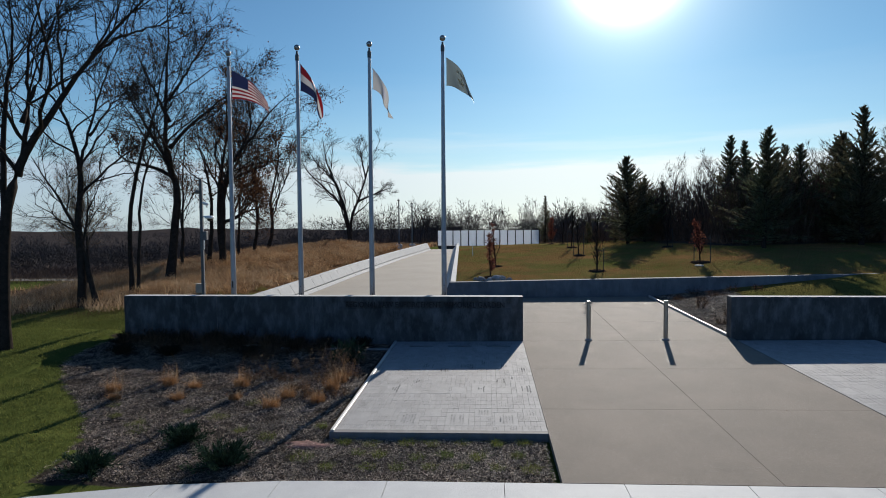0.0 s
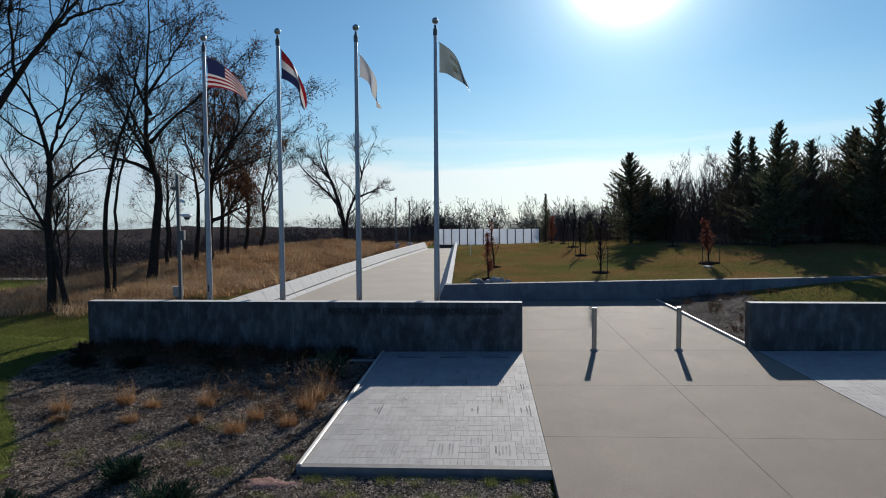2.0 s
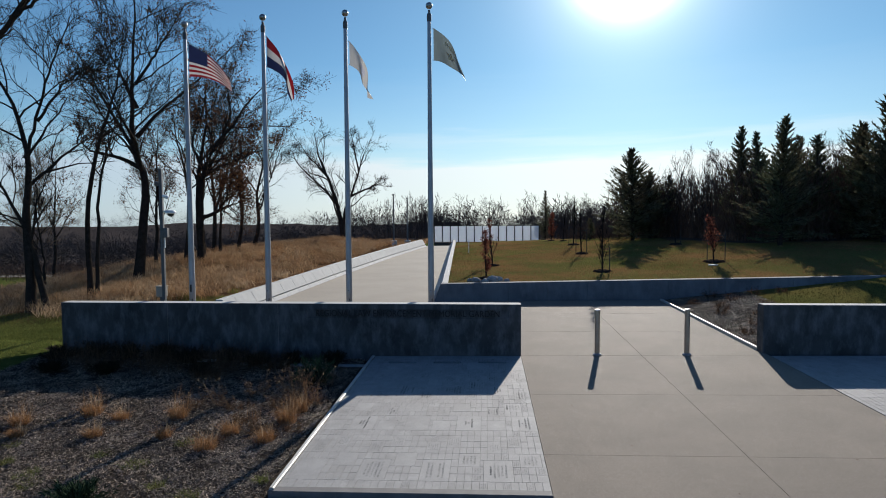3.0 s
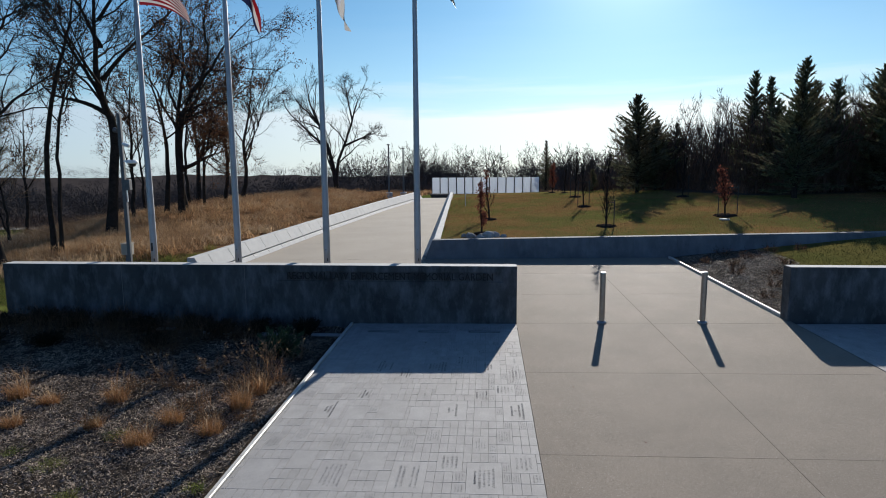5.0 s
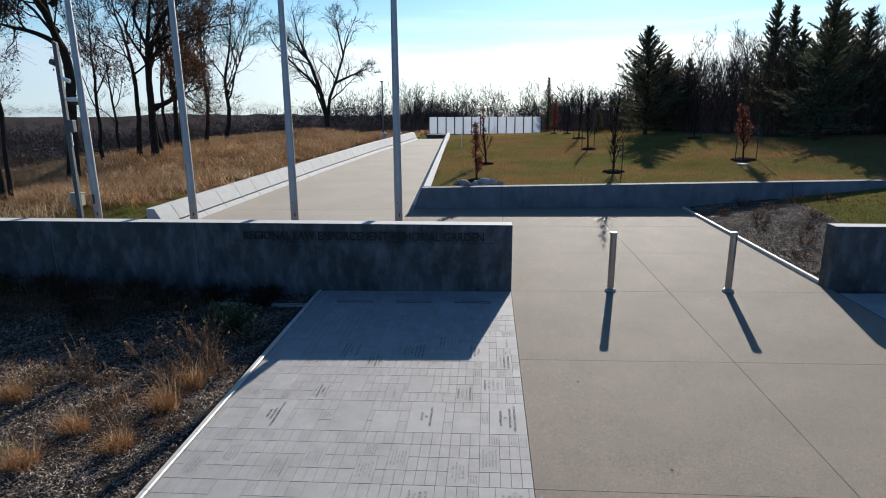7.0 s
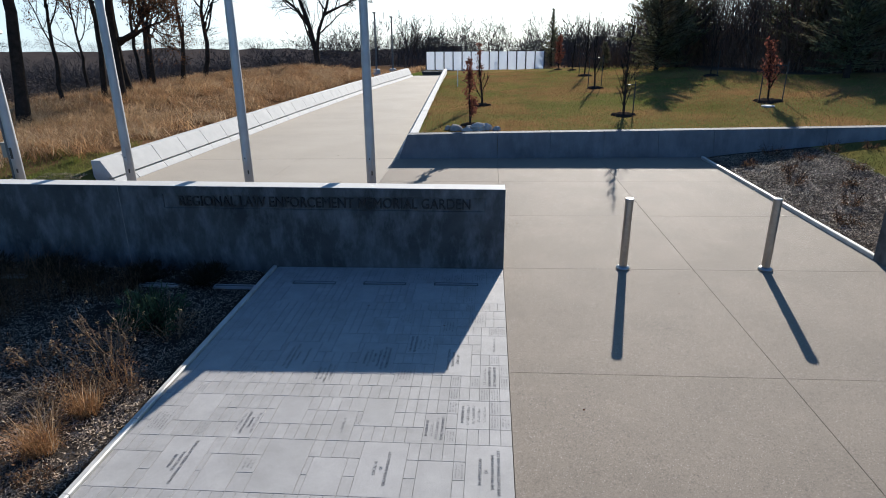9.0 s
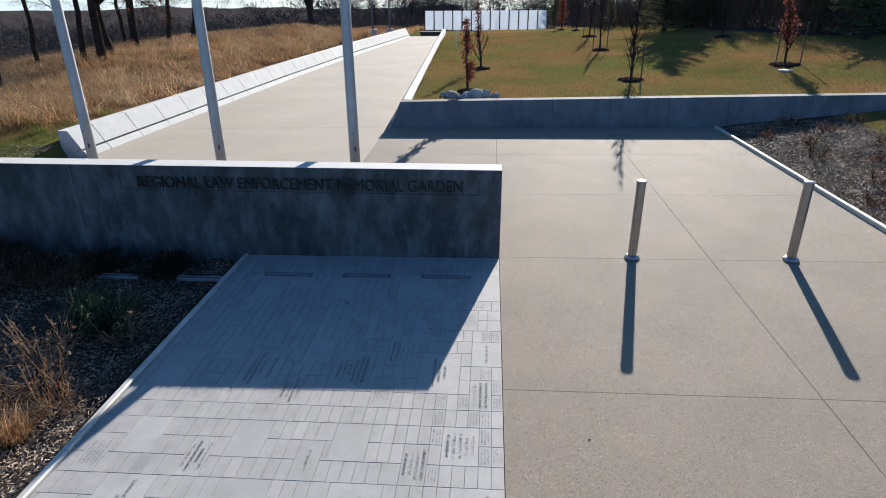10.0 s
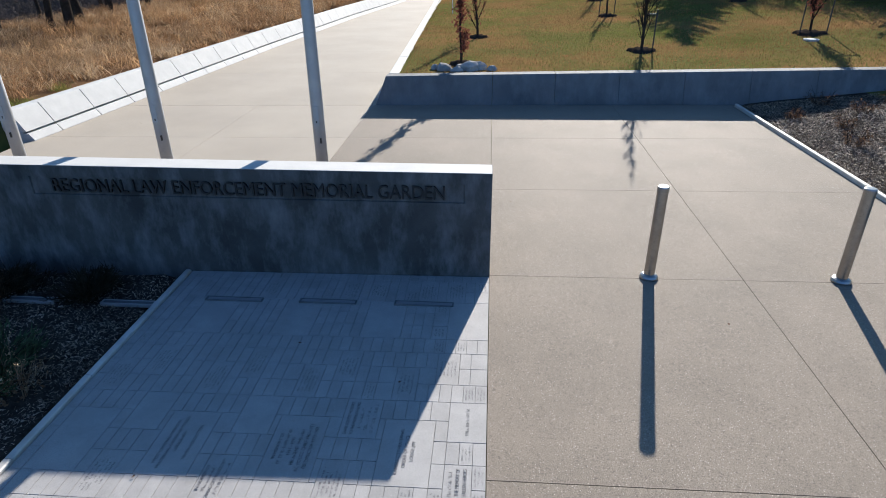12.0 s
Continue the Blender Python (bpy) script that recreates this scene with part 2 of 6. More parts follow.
M["weed"] = material("low_weeds", (0.13, 0.165, 0.045), (0.20, 0.20, 0.05), 0.7, scale=3, island=0.3, spec=0.0, through_light=0.3)
M["shrub"] = material("juniper_shrub", (0.035, 0.055, 0.03), (0.06, 0.085, 0.045), 0.75, scale=4, island=0.35, spec=0.0)
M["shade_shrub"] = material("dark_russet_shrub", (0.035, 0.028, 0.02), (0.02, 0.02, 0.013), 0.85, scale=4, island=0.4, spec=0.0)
M["stone"] = material("field_stone", (0.38, 0.36, 0.33), (0.26, 0.25, 0.235), 0.85, scale=5, bump=0.015, bump_scale=12, random_ob=0.25, spec=0.0)
M["stake"] = material("dark_stake", (0.03, 0.03, 0.028), (0.05, 0.045, 0.04), 0.8, scale=9)
M["kerb"] = material("kerb_concrete", (0.16, 0.15, 0.145), (0.12, 0.115, 0.11), 0.8, scale=6, grain=0.1)
M["lens"] = material("dark_lens", (0.2, 0.2, 0.205), None, 0.3)
M["twig_pale"] = material("pale_dry_stalks", (0.23, 0.16, 0.10), (0.15, 0.10, 0.065), 0.85, scale=5, spec=0.0)
M["dark_grass"] = material("russet_grass", (0.17, 0.095, 0.055), (0.10, 0.065, 0.04), 0.85, scale=3, island=0.35, spec=0.0, through_light=0.3)
M["pink"] = material("pink_gravel_sand", (0.27, 0.165, 0.145), (0.17, 0.11, 0.095), 0.95, scale=7, grain=0.4, grain_scale=60, bump=0.01, bump_scale=45, spec=0.0)
M["asphalt"] = material("asphalt", (0.05, 0.05, 0.052), (0.065, 0.065, 0.065), 0.9, scale=2, grain=0.3, grain_scale=120)



def translucent(name, color, amount, rough=0.6):
    """Thin stuff that lets light through: cloth, milky glass."""
    mt = bpy.data.materials.new(name)
    mt.use_nodes = True
    n, l = mt.node_tree.nodes, mt.node_tree.links
    b = n["Principled BSDF"]
    b.inputs["Roughness"].default_value = rough
    geo = n.new("ShaderNodeNewGeometry")
    nz = n.new("ShaderNodeTexNoise"); nz.inputs["Scale"].default_value = 5.0; nz.inputs["Detail"].default_value = 5.0
    l.new(geo.outputs["Position"], nz.inputs["Vector"])
    mx = n.new("ShaderNodeMix"); mx.data_type = "RGBA"
    l.new(nz.outputs["Fac"], mx.inputs["Factor"])
    mx.inputs["A"].default_value = (*[c * 0.88 for c in color], 1); mx.inputs["B"].default_value = (*color, 1)
    l.new(mx.outputs["Result"], b.inputs["Base Color"])
    tr = n.new("ShaderNodeBsdfTranslucent"); l.new(mx.outputs["Result"], tr.inputs["Color"])
    ms = n.new("ShaderNodeMixShader"); ms.inputs[0].default_value = amount
    l.new(b.outputs[0], ms.inputs[1]); l.new(tr.outputs[0], ms.inputs[2])
    l.new(ms.outputs[0], n["Material Output"].inputs["Surface"])
    return mt


M["panel"] = translucent("milky_glass", (0.80, 0.83, 0.86), 0.45, 0.25)
M["flag_red"] = translucent("red_cloth", (0.24, 0.008, 0.012), 0.25)
M["flag_white"] = translucent("white_cloth", (0.52, 0.50, 0.475), 0.3)
M["flag_blue"] = translucent("navy_cloth", (0.016, 0.02, 0.065), 0.25)
M["flag_grey"] = translucent("grey_green_cloth", (0.12, 0.15, 0.155), 0.4)
M["flag_cream"] = translucent("cream_cloth", (0.75, 0.62, 0.42), 0.45)
M["flag_dim"] = translucent("dim_cloth", (0.35, 0.36, 0.42), 0.45)


# ---- building tools ----
def G(x, y):
    """The gently rising plane of the paved ground."""
    return 0.06 + 0.013 * (y - 14) + 0.012 * (x - 1)


def mesh_from(name, verts, faces, mat, smooth=False):
    me = bpy.data.meshes.new(name)
    me.from_pydata([tuple(v) for v in verts], [], [tuple(f) for f in faces])
    if mat is not None:
        me.materials.append(mat)
    if smooth:
        me.polygons.foreach_set("use_smooth", [True] * len(me.polygons))
    me.update()
    return me


def mesh_np(name, verts, faces, mat, smooth=False):
    """A mesh out of arrays: verts (n, 3), faces (m, 3 or 4)."""
    verts, faces = np.asarray(verts, np.float32), np.asarray(faces, np.int32)
    me = bpy.data.meshes.new(name)
    k = faces.shape[1]
    me.vertices.add(len(verts)); me.vertices.foreach_set("co", verts.ravel())
    me.loops.add(faces.size); me.loops.foreach_set("vertex_index", faces.ravel())
    me.polygons.add(len(faces))
    me.polygons.foreach_set("loop_start", np.arange(0, faces.size, k, dtype=np.int32))
    me.polygons.foreach_set("use_smooth", np.full(len(faces), smooth, dtype=bool))
    if mat is not None:
        me.materials.append(mat)
    me.update(calc_edges=True)
    return me


def bm_mesh(name, bm, mat, smooth=False):
    me = bpy.data.meshes.new(name)
    bmesh.ops.recalc_face_normals(bm, faces=bm.faces)
    bm.to_mesh(me); bm.free()
    if mat is not None:
        me.materials.append(mat)
    if smooth:
        me.polygons.foreach_set("use_smooth", [True] * len(me.polygons))
    return me


def part(name, data, mat, parent, label="", smooth=False, m=None, kind=""):
    """One mesh object under a thing or a part; data is a bmesh or a mesh."""
    if isinstance(data, bmesh.types.BMesh):
        data = bm_mesh(name, data, mat, smooth)
    ob = new(name, data)
    ob.parent = parent
    if m is not None:
        ob.matrix_local = m
    return tagged(ob, label=label, kind=kind)


def thing(name, label, category, m=None, data=None, group="", kind=""):
    ob = new(name, data)
    if m is not None:
        ob.matrix_world = m
    return tagged(ob, label=label, category=category, group=group, kind=kind)


def box(bm, x0, x1, y0, y1, z0, z1, bevel=0.0):
    r = bmesh.ops.create_cube(bm, size=1.0)
    vs = r["verts"]
    for v in vs:
        v.co = Vector((x0 + (v.co.x + 0.5) * (x1 - x0), y0 + (v.co.y + 0.5) * (y1 - y0), z0 + (v.co.z + 0.5) * (z1 - z0)))
    if bevel:
        es = list({e for v in vs for e in v.link_edges})
        bmesh.ops.bevel(bm, geom=es, offset=bevel, segments=2, affect="EDGES", profile=0.5)
    return vs


def boxed(*a, bevel=0.0):
    bm = bmesh.new()
    box(bm, *a, bevel=bevel)
    return bm


def lathe(profile, n=24):
    """A turned body round z: profile of (radius, height)."""
    bm = bmesh.new()
    rings = []
    for r, z in profile:
        rings.append([bm.verts.new((r * math.cos(2 * math.pi * k / n), r * math.sin(2 * math.pi * k / n), z)) for k in range(n)])
    for a, b in zip(rings, rings[1:]):
        for k in range(n):
            bm.faces.new((a[k], a[(k + 1) % n], b[(k + 1) % n], b[k]))
    bm.faces.new(list(reversed(rings[0]))); bm.faces.new(rings[-1])
    return bm


def prism(points, z0, z1, zt=None):
    """A body over a polygon in plan; z0, z1: functions or numbers for the bottom and top."""
    f0 = z0 if callable(z0) else (lambda x, y: z0)
    f1 = z1 if callable(z1) else (lambda x, y: z1)
    bm = bmesh.new()
    lo = [bm.verts.new((x, y, f0(x, y))) for x, y in points]
    hi = [bm.verts.new((x, y, f1(x, y))) for x, y in points]
    n = len(points)
    bm.faces.new(list(reversed(lo))); bm.faces.new(hi)
    for k in range(n):
        bm.faces.new((lo[k], lo[(k + 1) % n], hi[(k + 1) % n], hi[k]))
    return bm


def sweep(rings):
    """A closed body out of equal cross-sections (lists of points), capped at both ends."""
    bm = bmesh.new()
    rr = [[bm.verts.new(p) for p in ring] for ring in rings]
    n = len(rr[0])
    for a, b in zip(rr, rr[1:]):
        for k in range(n):
            bm.faces.new((a[k], a[(k + 1) % n], b[(k + 1) % n], b[k]))
    bm.faces.new(list(reversed(rr[0]))); bm.faces.new(rr[-1])
    return bm


def smooth01(a, b, v):
    t = np.clip((v - a) / (b - a), 0, 1)
    return t * t * (3 - 2 * t)


# ---- the ground ----
CURB_Y = (20.6, 33.0, 44.0, 56.5)
CURB_X = (-8.07, -7.42, -6.6, -5.25)      # foot of the memorial curb along the ramp
RET_Y0, RET_Y1 = 23.75, 24.35             # retaining wall
PANEL_Y = 78.0


def left_foot(y):
    return np.interp(y, CURB_Y, CURB_X)


def right_foot(y):
    return -1.88 - 0.043 * (np.asarray(y, float) - 23.7)


def ret_top(x):
    return 0.78 + 0.02 * (np.asarray(x, float) + 1.6)


def rough(x, y, s):
    """Smooth unevenness out of a few crossed waves."""
    x, y = np.asarray(x, float) / s, np.asarray(y, float) / s
    return (np.sin(1.3 * x + 0.7 * y + 1.1) + np.sin(-0.8 * x + 1.9 * y + 2.3) + np.sin(2.3 * x - 1.1 * y + 0.4) + np.sin(3.1 * x + 2.7 * y) * 0.6) / 3.6


def bed_edge(y):
    """Edge between the planting bed and the lawn beside it: x at y."""
    return np.interp(y, (7.0, 7.4, 8.1, 8.8, 9.6, 10.75, 11.5, 13.0, 14.2, 15.5, 16.5), (-6.04, -6.08, -6.18, -6.44, -6.95, -7.94, -8.8, -9.9, -10.2, -10.25, -10.6))


def land(x, y):
    """Height of the open ground."""
    x, y = np.asarray(x, float), np.asarray(y, float)
    g = 0.06 + 0.013 * (np.clip(y, -10, 24) - 14) + 0.012 * (np.clip(x, -9, 8) - 1)
    # under the paving the soil lies lower
    z = g - 0.14
    # left: bed and lawn, rising a little towards the wall's end and the trees
    bed = g - 0.075 + 0.26 * smooth01(-3.5, -10.5, x) * smooth01(9, 16, y) + 0.022 * rough(x, y, 0.3) + 0.012 * rough(y, x, 0.13)
    z = np.where((x < -2.62) & (y < 15.9) & (y > 6.3), bed, z)
    side = g + 0.05 + 0.26 * smooth01(9, 16, y) + 0.02 * rough(x, y, 2.0)
    z = np.where((x < -10.3) & (y < 20), side, z)
    z = np.where((x < -5.9) & (y <= 9.0) & (y > 6.3) & (x < bed_edge(y)), g - 0.02, z)
    # front strip below the pavers
    z = np.where((x > -2.62) & (x < 0.9) & (y < 9.1) & (y > 7.3), g - 0.10 + 0.012 * rough(x, y, 0.4), z)
    # bank beside the ramp
    lf = np.interp(y, CURB_Y, CURB_X)
    d = np.maximum(lf - 0.62 - x, 0)
    bank = g + 0.42 + 0.006 * np.clip(y - 24, 0, 40) + 0.55 * smooth01(0, 9, d) * smooth01(22, 40, y) - 2.1 * smooth01(8, 20, d) - 2.0 * smooth01(16, 42, d) + 0.10 * rough(x, y, 4.0) * smooth01(0.3, 3, d)
    near = g + 0.1 + 0.35 * smooth01(16, 24, y) + 0.04 * rough(x, y, 2.5) - 2.0 * smooth01(-13, -30, x)
    bank = near + (bank - near) * smooth01(19.5, 26, y)
    behind = (y > 16.0) & (x < np.minimum(lf - 0.45, -8.5)) & (y < 56.8)
    z = np.where(behind, bank, z)
    # lawn behind the retaining wall
    rf = right_foot(y)
    a = np.interp(y, (24, 30, 36, 45, 58, 70, 77, 90), (0.0, 0.14, 0.3, 0.42, 0.12, -0.45, -0.95, -1.2))
    s = np.clip((x + 2) / 5.0, 0, 1)
    lawn = ret_top(np.clip(x, -3, 16)) - 0.05 + a * (0.35 + 0.65 * s) + 0.035 * np.clip(x - 6, 0, 14) * smooth01(24, 30, y) + 0.03 * rough(x, y, 3.0)
    lawn = np.where(y > 56.5, np.minimum(lawn, 0.60 - 0.03 * (y - 56.5) + 0.9 * s * np.interp(y, (56, 74), (1, 0))), lawn)
    onlawn = (y > 24.05) & (x > rf + 0.42)
    z = np.where(onlawn, lawn, z)
    # right: bed and grass in front of the retaining wall, rising to its end
    rise = np.clip((x - 6.4) / 8.2, 0, 1)
    zr = g - 0.03 + rise * 0.85 * smooth01(14, 23.5, y) + 0.015 * rough(x, y, 0.8)
    z = np.where((x > 6.42) & (y > 16.1) & (y <= 24.05), zr, z)
    z = np.where((x > 13.9) & (y > 16.1) & (y <= 24.4), np.minimum(zr + 0.02, ret_top(x) + 0.06), z)
    # past the end of the ramp
    z = np.where((y >= 56.8) & (x < rf + 0.42), 0.42 - 0.02 * (y - 56.8) + 0.35 * smooth01(-8, -14, x) - 2.2 * smooth01(-20, -42, x), z)
    # the far country: falls into a valley, then low hills
    far = -3.0 * smooth01(85, 190, y) + 9.0 * smooth01(210, 520, y) + (2.2 * rough(x, y, 60.0) + 1.2 * rough(x, y, 23.0)) * smooth01(110, 260, y) + 1.5 * rough(x, y, 8.0) * smooth01(240, 330, y)
    far += -2.6 * smooth01(-22, -60, x) * smooth01(20, 60, y) * (1 - smooth01(160, 330, y)) - 1.4 * smooth01(-13, -22, x) * smooth01(54, 70, y) * (1 - smooth01(160, 330, y)) + 2.0 * smooth01(15, 60, x) * smooth01(30, 60, y)
    z = z + far
    return np.where(y < 6.3, g - 0.12, z)


def axis(breaks):
    v = []
    for a, b, step in breaks:
        v += list(np.arange(a, b - 1e-6, step))
    return np.array(v + [breaks[-1][1]])


def build_ground():
    xs = axis([(-900, -520, 60), (-520, -200, 16), (-200, -60, 9), (-60, -24, 2.0), (-24, -14, 0.6), (-14, 1.2, 0.22), (1.2, 16, 0.3), (16, 30, 0.8), (30, 70, 2), (70, 220, 12), (220, 900, 85)])
    ys = axis([(-300, -20, 40), (-20, 5, 2.5), (5, 24.05, 0.22), (24.05, 24.12, 0.07), (24.12, 36, 0.3), (36, 62, 0.6), (62, 110, 1.5), (110, 320, 10), (320, 560, 12), (560, 1500, 90)])
    X, Y = np.meshgrid(xs, ys)
    Z = land(X, Y)
    v = np.stack([X, Y, Z], -1).reshape(-1, 3)
    nx, ny = len(xs), len(ys)
    i = np.arange(nx * ny).reshape(ny, nx)
    f = np.stack([i[:-1, :-1], i[:-1, 1:], i[1:, 1:], i[1:, :-1]], -1).reshape(-1, 4)
    me = mesh_np("ground", v, f, ground_material(), smooth=True)
    # which cover grows where: 0 green lawn ... 1 dry tall grass; second mask: bare mulch or soil
    x, y = X.ravel(), Y.ravel()
    lf = left_foot(y)
    d = lf - 0.62 - x
    dry = np.where((y > 19) & (x < -8.3), smooth01(19.5, 23.5, y + 0.15 * (x + 9)), 0.0)
    dry = np.maximum(dry, np.where((x < -10) & (y > 14), smooth01(17.5, 20.5, y + 0.1 * rough(x, y, 1.0)), 0))
    dry = np.maximum(dry, smooth01(66, 80, y))
    soil = np.where((x > bed_edge(y)) & (x < 0.95) & (y > 7.2) & (y < 16.2), 1.0, 0.0)
    soil = np.where((x > 6.2) & (x < 9.2 + 0.25 * rough(x, y, 0.8)) & (y > 16) & (y < 24.1), 1.0, soil)
    worn = np.where((y > 24.1) & (x > right_foot(y)), 1.0, np.where((x > 9) & (y > 16), 0.4, 0.0))
    forest = np.maximum(smooth01(80, 92, y), smooth01(-40, -34, x) * smooth01(-24, -34, x) * smooth01(60, 74, y))
    forest = np.maximum(forest, smooth01(40.5, 42.0, y + 5.5 * smooth01(12.6, 15.5, x) + 0.6 * rough(x, y, 2.0)) * smooth01(10.5, 13.5, x))
    forest = np.where((x < -34) & (y > 55), smooth01(97, 101, y), forest)
    field = smooth01(-52, -60, x + 2.0 * rough(x, y, 6.0)) * smooth01(62, 68, y) * (1 - smooth01(91, 93, y))
    dry = dry * (1 - field)
    lane = np.where((x < -40), smooth01(92, 93.5, y) * (1 - smooth01(97, 98.5, y)), 0.0)
    for key, val in (("dry", dry), ("soil", soil), ("worn", worn), ("forest", forest), ("lane", lane)):
        at = me.attributes.new(key, "FLOAT", "POINT")
        at.data.foreach_set("value", np.asarray(val, np.float32))
    tagged(new("ground", me), "grassy ground with dry bank, lawn and mulched beds", "ground", kind="structure")


def ground_material():
    mt = bpy.data.materials.new("ground_cover")
    mt.use_nodes = True
    nt = mt.node_tree
    n, l = nt.nodes, nt.links
    b = n["Principled BSDF"]
    b.inputs["Roughness"].default_value = 0.95
    b.inputs["Specular IOR Level"].default_value = 0.0
    geo = n.new("ShaderNodeNewGeometry")

    def nz(sc, de=6.0, ro=0.62):
        nd = n.new("ShaderNodeTexNoise")
        nd.inputs["Scale"].default_value, nd.inputs["Detail"].default_value, nd.inputs["Roughness"].default_value = sc, de, ro
        l.new(geo.outputs["Position"], nd.inputs["Vector"])
        return nd.outputs["Fac"]

    def ramp(v, a, c):
        nd = n.new("ShaderNodeMapRange")
        nd.inputs["From Min"].default_value, nd.inputs["From Max"].default_value = a, c
        l.new(v, nd.inputs["Value"])
        return nd.outputs[0]

    def mix(f, a, c):
        nd = n.new("ShaderNodeMix"); nd.data_type = "RGBA"
        for s, v in (("Factor", f), ("A", a), ("B", c)):
            if isinstance(v, tuple):
                nd.inputs[s].default_value = (*v, 1)
            else:
                l.new(v, nd.inputs[s])
        return nd.outputs["Result"]

    def attr(k):
        a = n.new("ShaderNodeAttribute"); a.attribute_name = k
        return a.outputs["Fac"]

    def mul(a, c):
        nd = n.new("ShaderNodeMath"); nd.operation = "MULTIPLY"
        l.new(a, nd.inputs[0]); l.new(c, nd.inputs[1])
        return nd.outputs[0]

    green = mix(ramp(nz(2.5), 0.35, 0.65), (0.092, 0.105, 0.028), (0.062, 0.078, 0.02))
    worn = mix(ramp(nz(0.32, 5), 0.42, 0.6), (0.105, 0.105, 0.036), (0.21, 0.12, 0.052))
    worn = mix(ramp(nz(9.0, 5), 0.4, 0.75), worn, (0.15, 0.10, 0.04))
    grass = mix(mul(attr("worn"), ramp(nz(0.21, 5), 0.3, 0.5)), green, worn)
    dry = mix(ramp(nz(1.3), 0.35, 0.65), (0.17, 0.098, 0.052), (0.10, 0.058, 0.032))
    col = mix(attr("dry"), grass, dry)
    soil = mix(ramp(nz(14.0), 0.35, 0.65), (0.06, 0.049, 0.04), (0.028, 0.023, 0.019))
    col = mix(ramp(attr("soil"), 0.4, 0.6), col, soil)
    litter = mix(ramp(nz(0.3), 0.35, 0.65), (0.062, 0.053, 0.05), (0.045, 0.038, 0.036))
    col = mix(attr("forest"), col, litter)
    col = mix(attr("lane"), col, (0.34, 0.32, 0.28))
    l.new(col, b.inputs["Base Color"])
    bp = n.new("ShaderNodeBump"); bp.inputs["Distance"].default_value = 0.02
    l.new(nz(18.0, 8, 0.7), bp.inputs["Height"])
    l.new(bp.outputs[0], b.inputs["Normal"])
    return mt


build_ground()


# ---- paving ----
def slab_between(quad, gap=0.003, drop=0.10):
    """A concrete slab over four corners in plan, drawn in by the half joint."""
    cx, cy = sum(p[0] for p in quad) / 4, sum(p[1] for p in quad) / 4
    q = [(x - math.copysign(gap, x - cx), y - math.copysign(gap, y - cy)) for x, y in quad]
    return prism(q, lambda x, y: G(x, y) - drop, G)


def build_paving():
    plaza = thing("plaza", "tan exposed-aggregate concrete plaza with sawn joints", "pavement", kind="structure")
    xs = (0.934, 3.65, 6.43)
    ys = (7.43, 10.27, 12.92, 15.76, 18.4, 21.1, 23.78)
    for x0, x1 in zip(xs, xs[1:]):
        for y0, y1 in zip(ys, ys[1:]):
            part("slab", slab_between(((x0, y0), (x1, y0), (x1, y1), (x0, y1))), M["agg"], plaza)
    # behind the sign wall and up the ramp
    walkway = thing("walkway", "pale tan broomed concrete ramp walkway", "pavement", kind="structure")
    yy = (16.05, 18.4, 21.1, 23.78)
    for x0, x1 in ((-8.2, -4.6), (-4.6, -1.85), (-1.85, 0.934)):
        for y0, y1 in zip(yy, yy[1:]):
            part("slab", slab_between(((x0, y0), (x1, y0), (x1, y1), (x0, y1))), M["agg"] if x0 > -2 else M["walk"], walkway)
    cuts = np.linspace(23.79, 56.8, 9)
    for y0, y1 in zip(cuts, cuts[1:]):
        q = [(left_foot(y0) - 0.1, y0), (float(right_foot(y0)) + 0.1, y0), (float(right_foot(y1)) + 0.1, y1), (left_foot(y1) - 0.1, y1)]
        part("slab", slab_between([(float(a), float(b)) for a, b in q], 0.003), M["walk"], walkway)
    # sidewalk along the front, bending away on the left
    walkf = thing("sidewalk", "light grey concrete sidewalk with tooled joints", "sidewalk", kind="structure")
    edge = [(-30, -2.0), (-14, 3.2), (-9.5, 5.4), (-7.2, 6.35), (-5.7, 6.86), (-4.2, 7.22), (-2.7, 7.38), (-1.3, 7.42), (0.2, 7.42), (1.7, 7.42), (3.2, 7.42), (4.7, 7.42), (6.2, 7.42), (7.7, 7.42), (9.2, 7.42), (12, 7.42), (18, 7.42), (30, 7.42)]
    for (xa, ya), (xb, yb) in zip(edge, edge[1:]):
        w = 1.83
        da = 0.35 if xa < -5 else 0.0
        db = 0.35 if xb < -5 else 0.0
        quad = [(xa + da * w, ya - w), (xb + db * w, yb - w), (xb, yb), (xa, ya)]
        part("slab", slab_between(quad, 0.004), M["sidewalk"], walkf)
    road = thing("road", "dark asphalt drive beside the sidewalk", "road", kind="structure", data=bm_mesh("road", prism([(-60, -12), (60, -12), (60, 5.4), (-6, 5.4), (-20, -2), (-60, -6)], lambda x, y: G(x, 5) - 0.25, lambda x, y: G(x, 5) - 0.10), M["asphalt"]))


build_paving()


# ---- walls ----
WALL_TOP, WALL_Y0, WALL_Y1, WALL_X0, WALL_X1 = 1.264, 15.73, 16.03, -10.12, 0.935


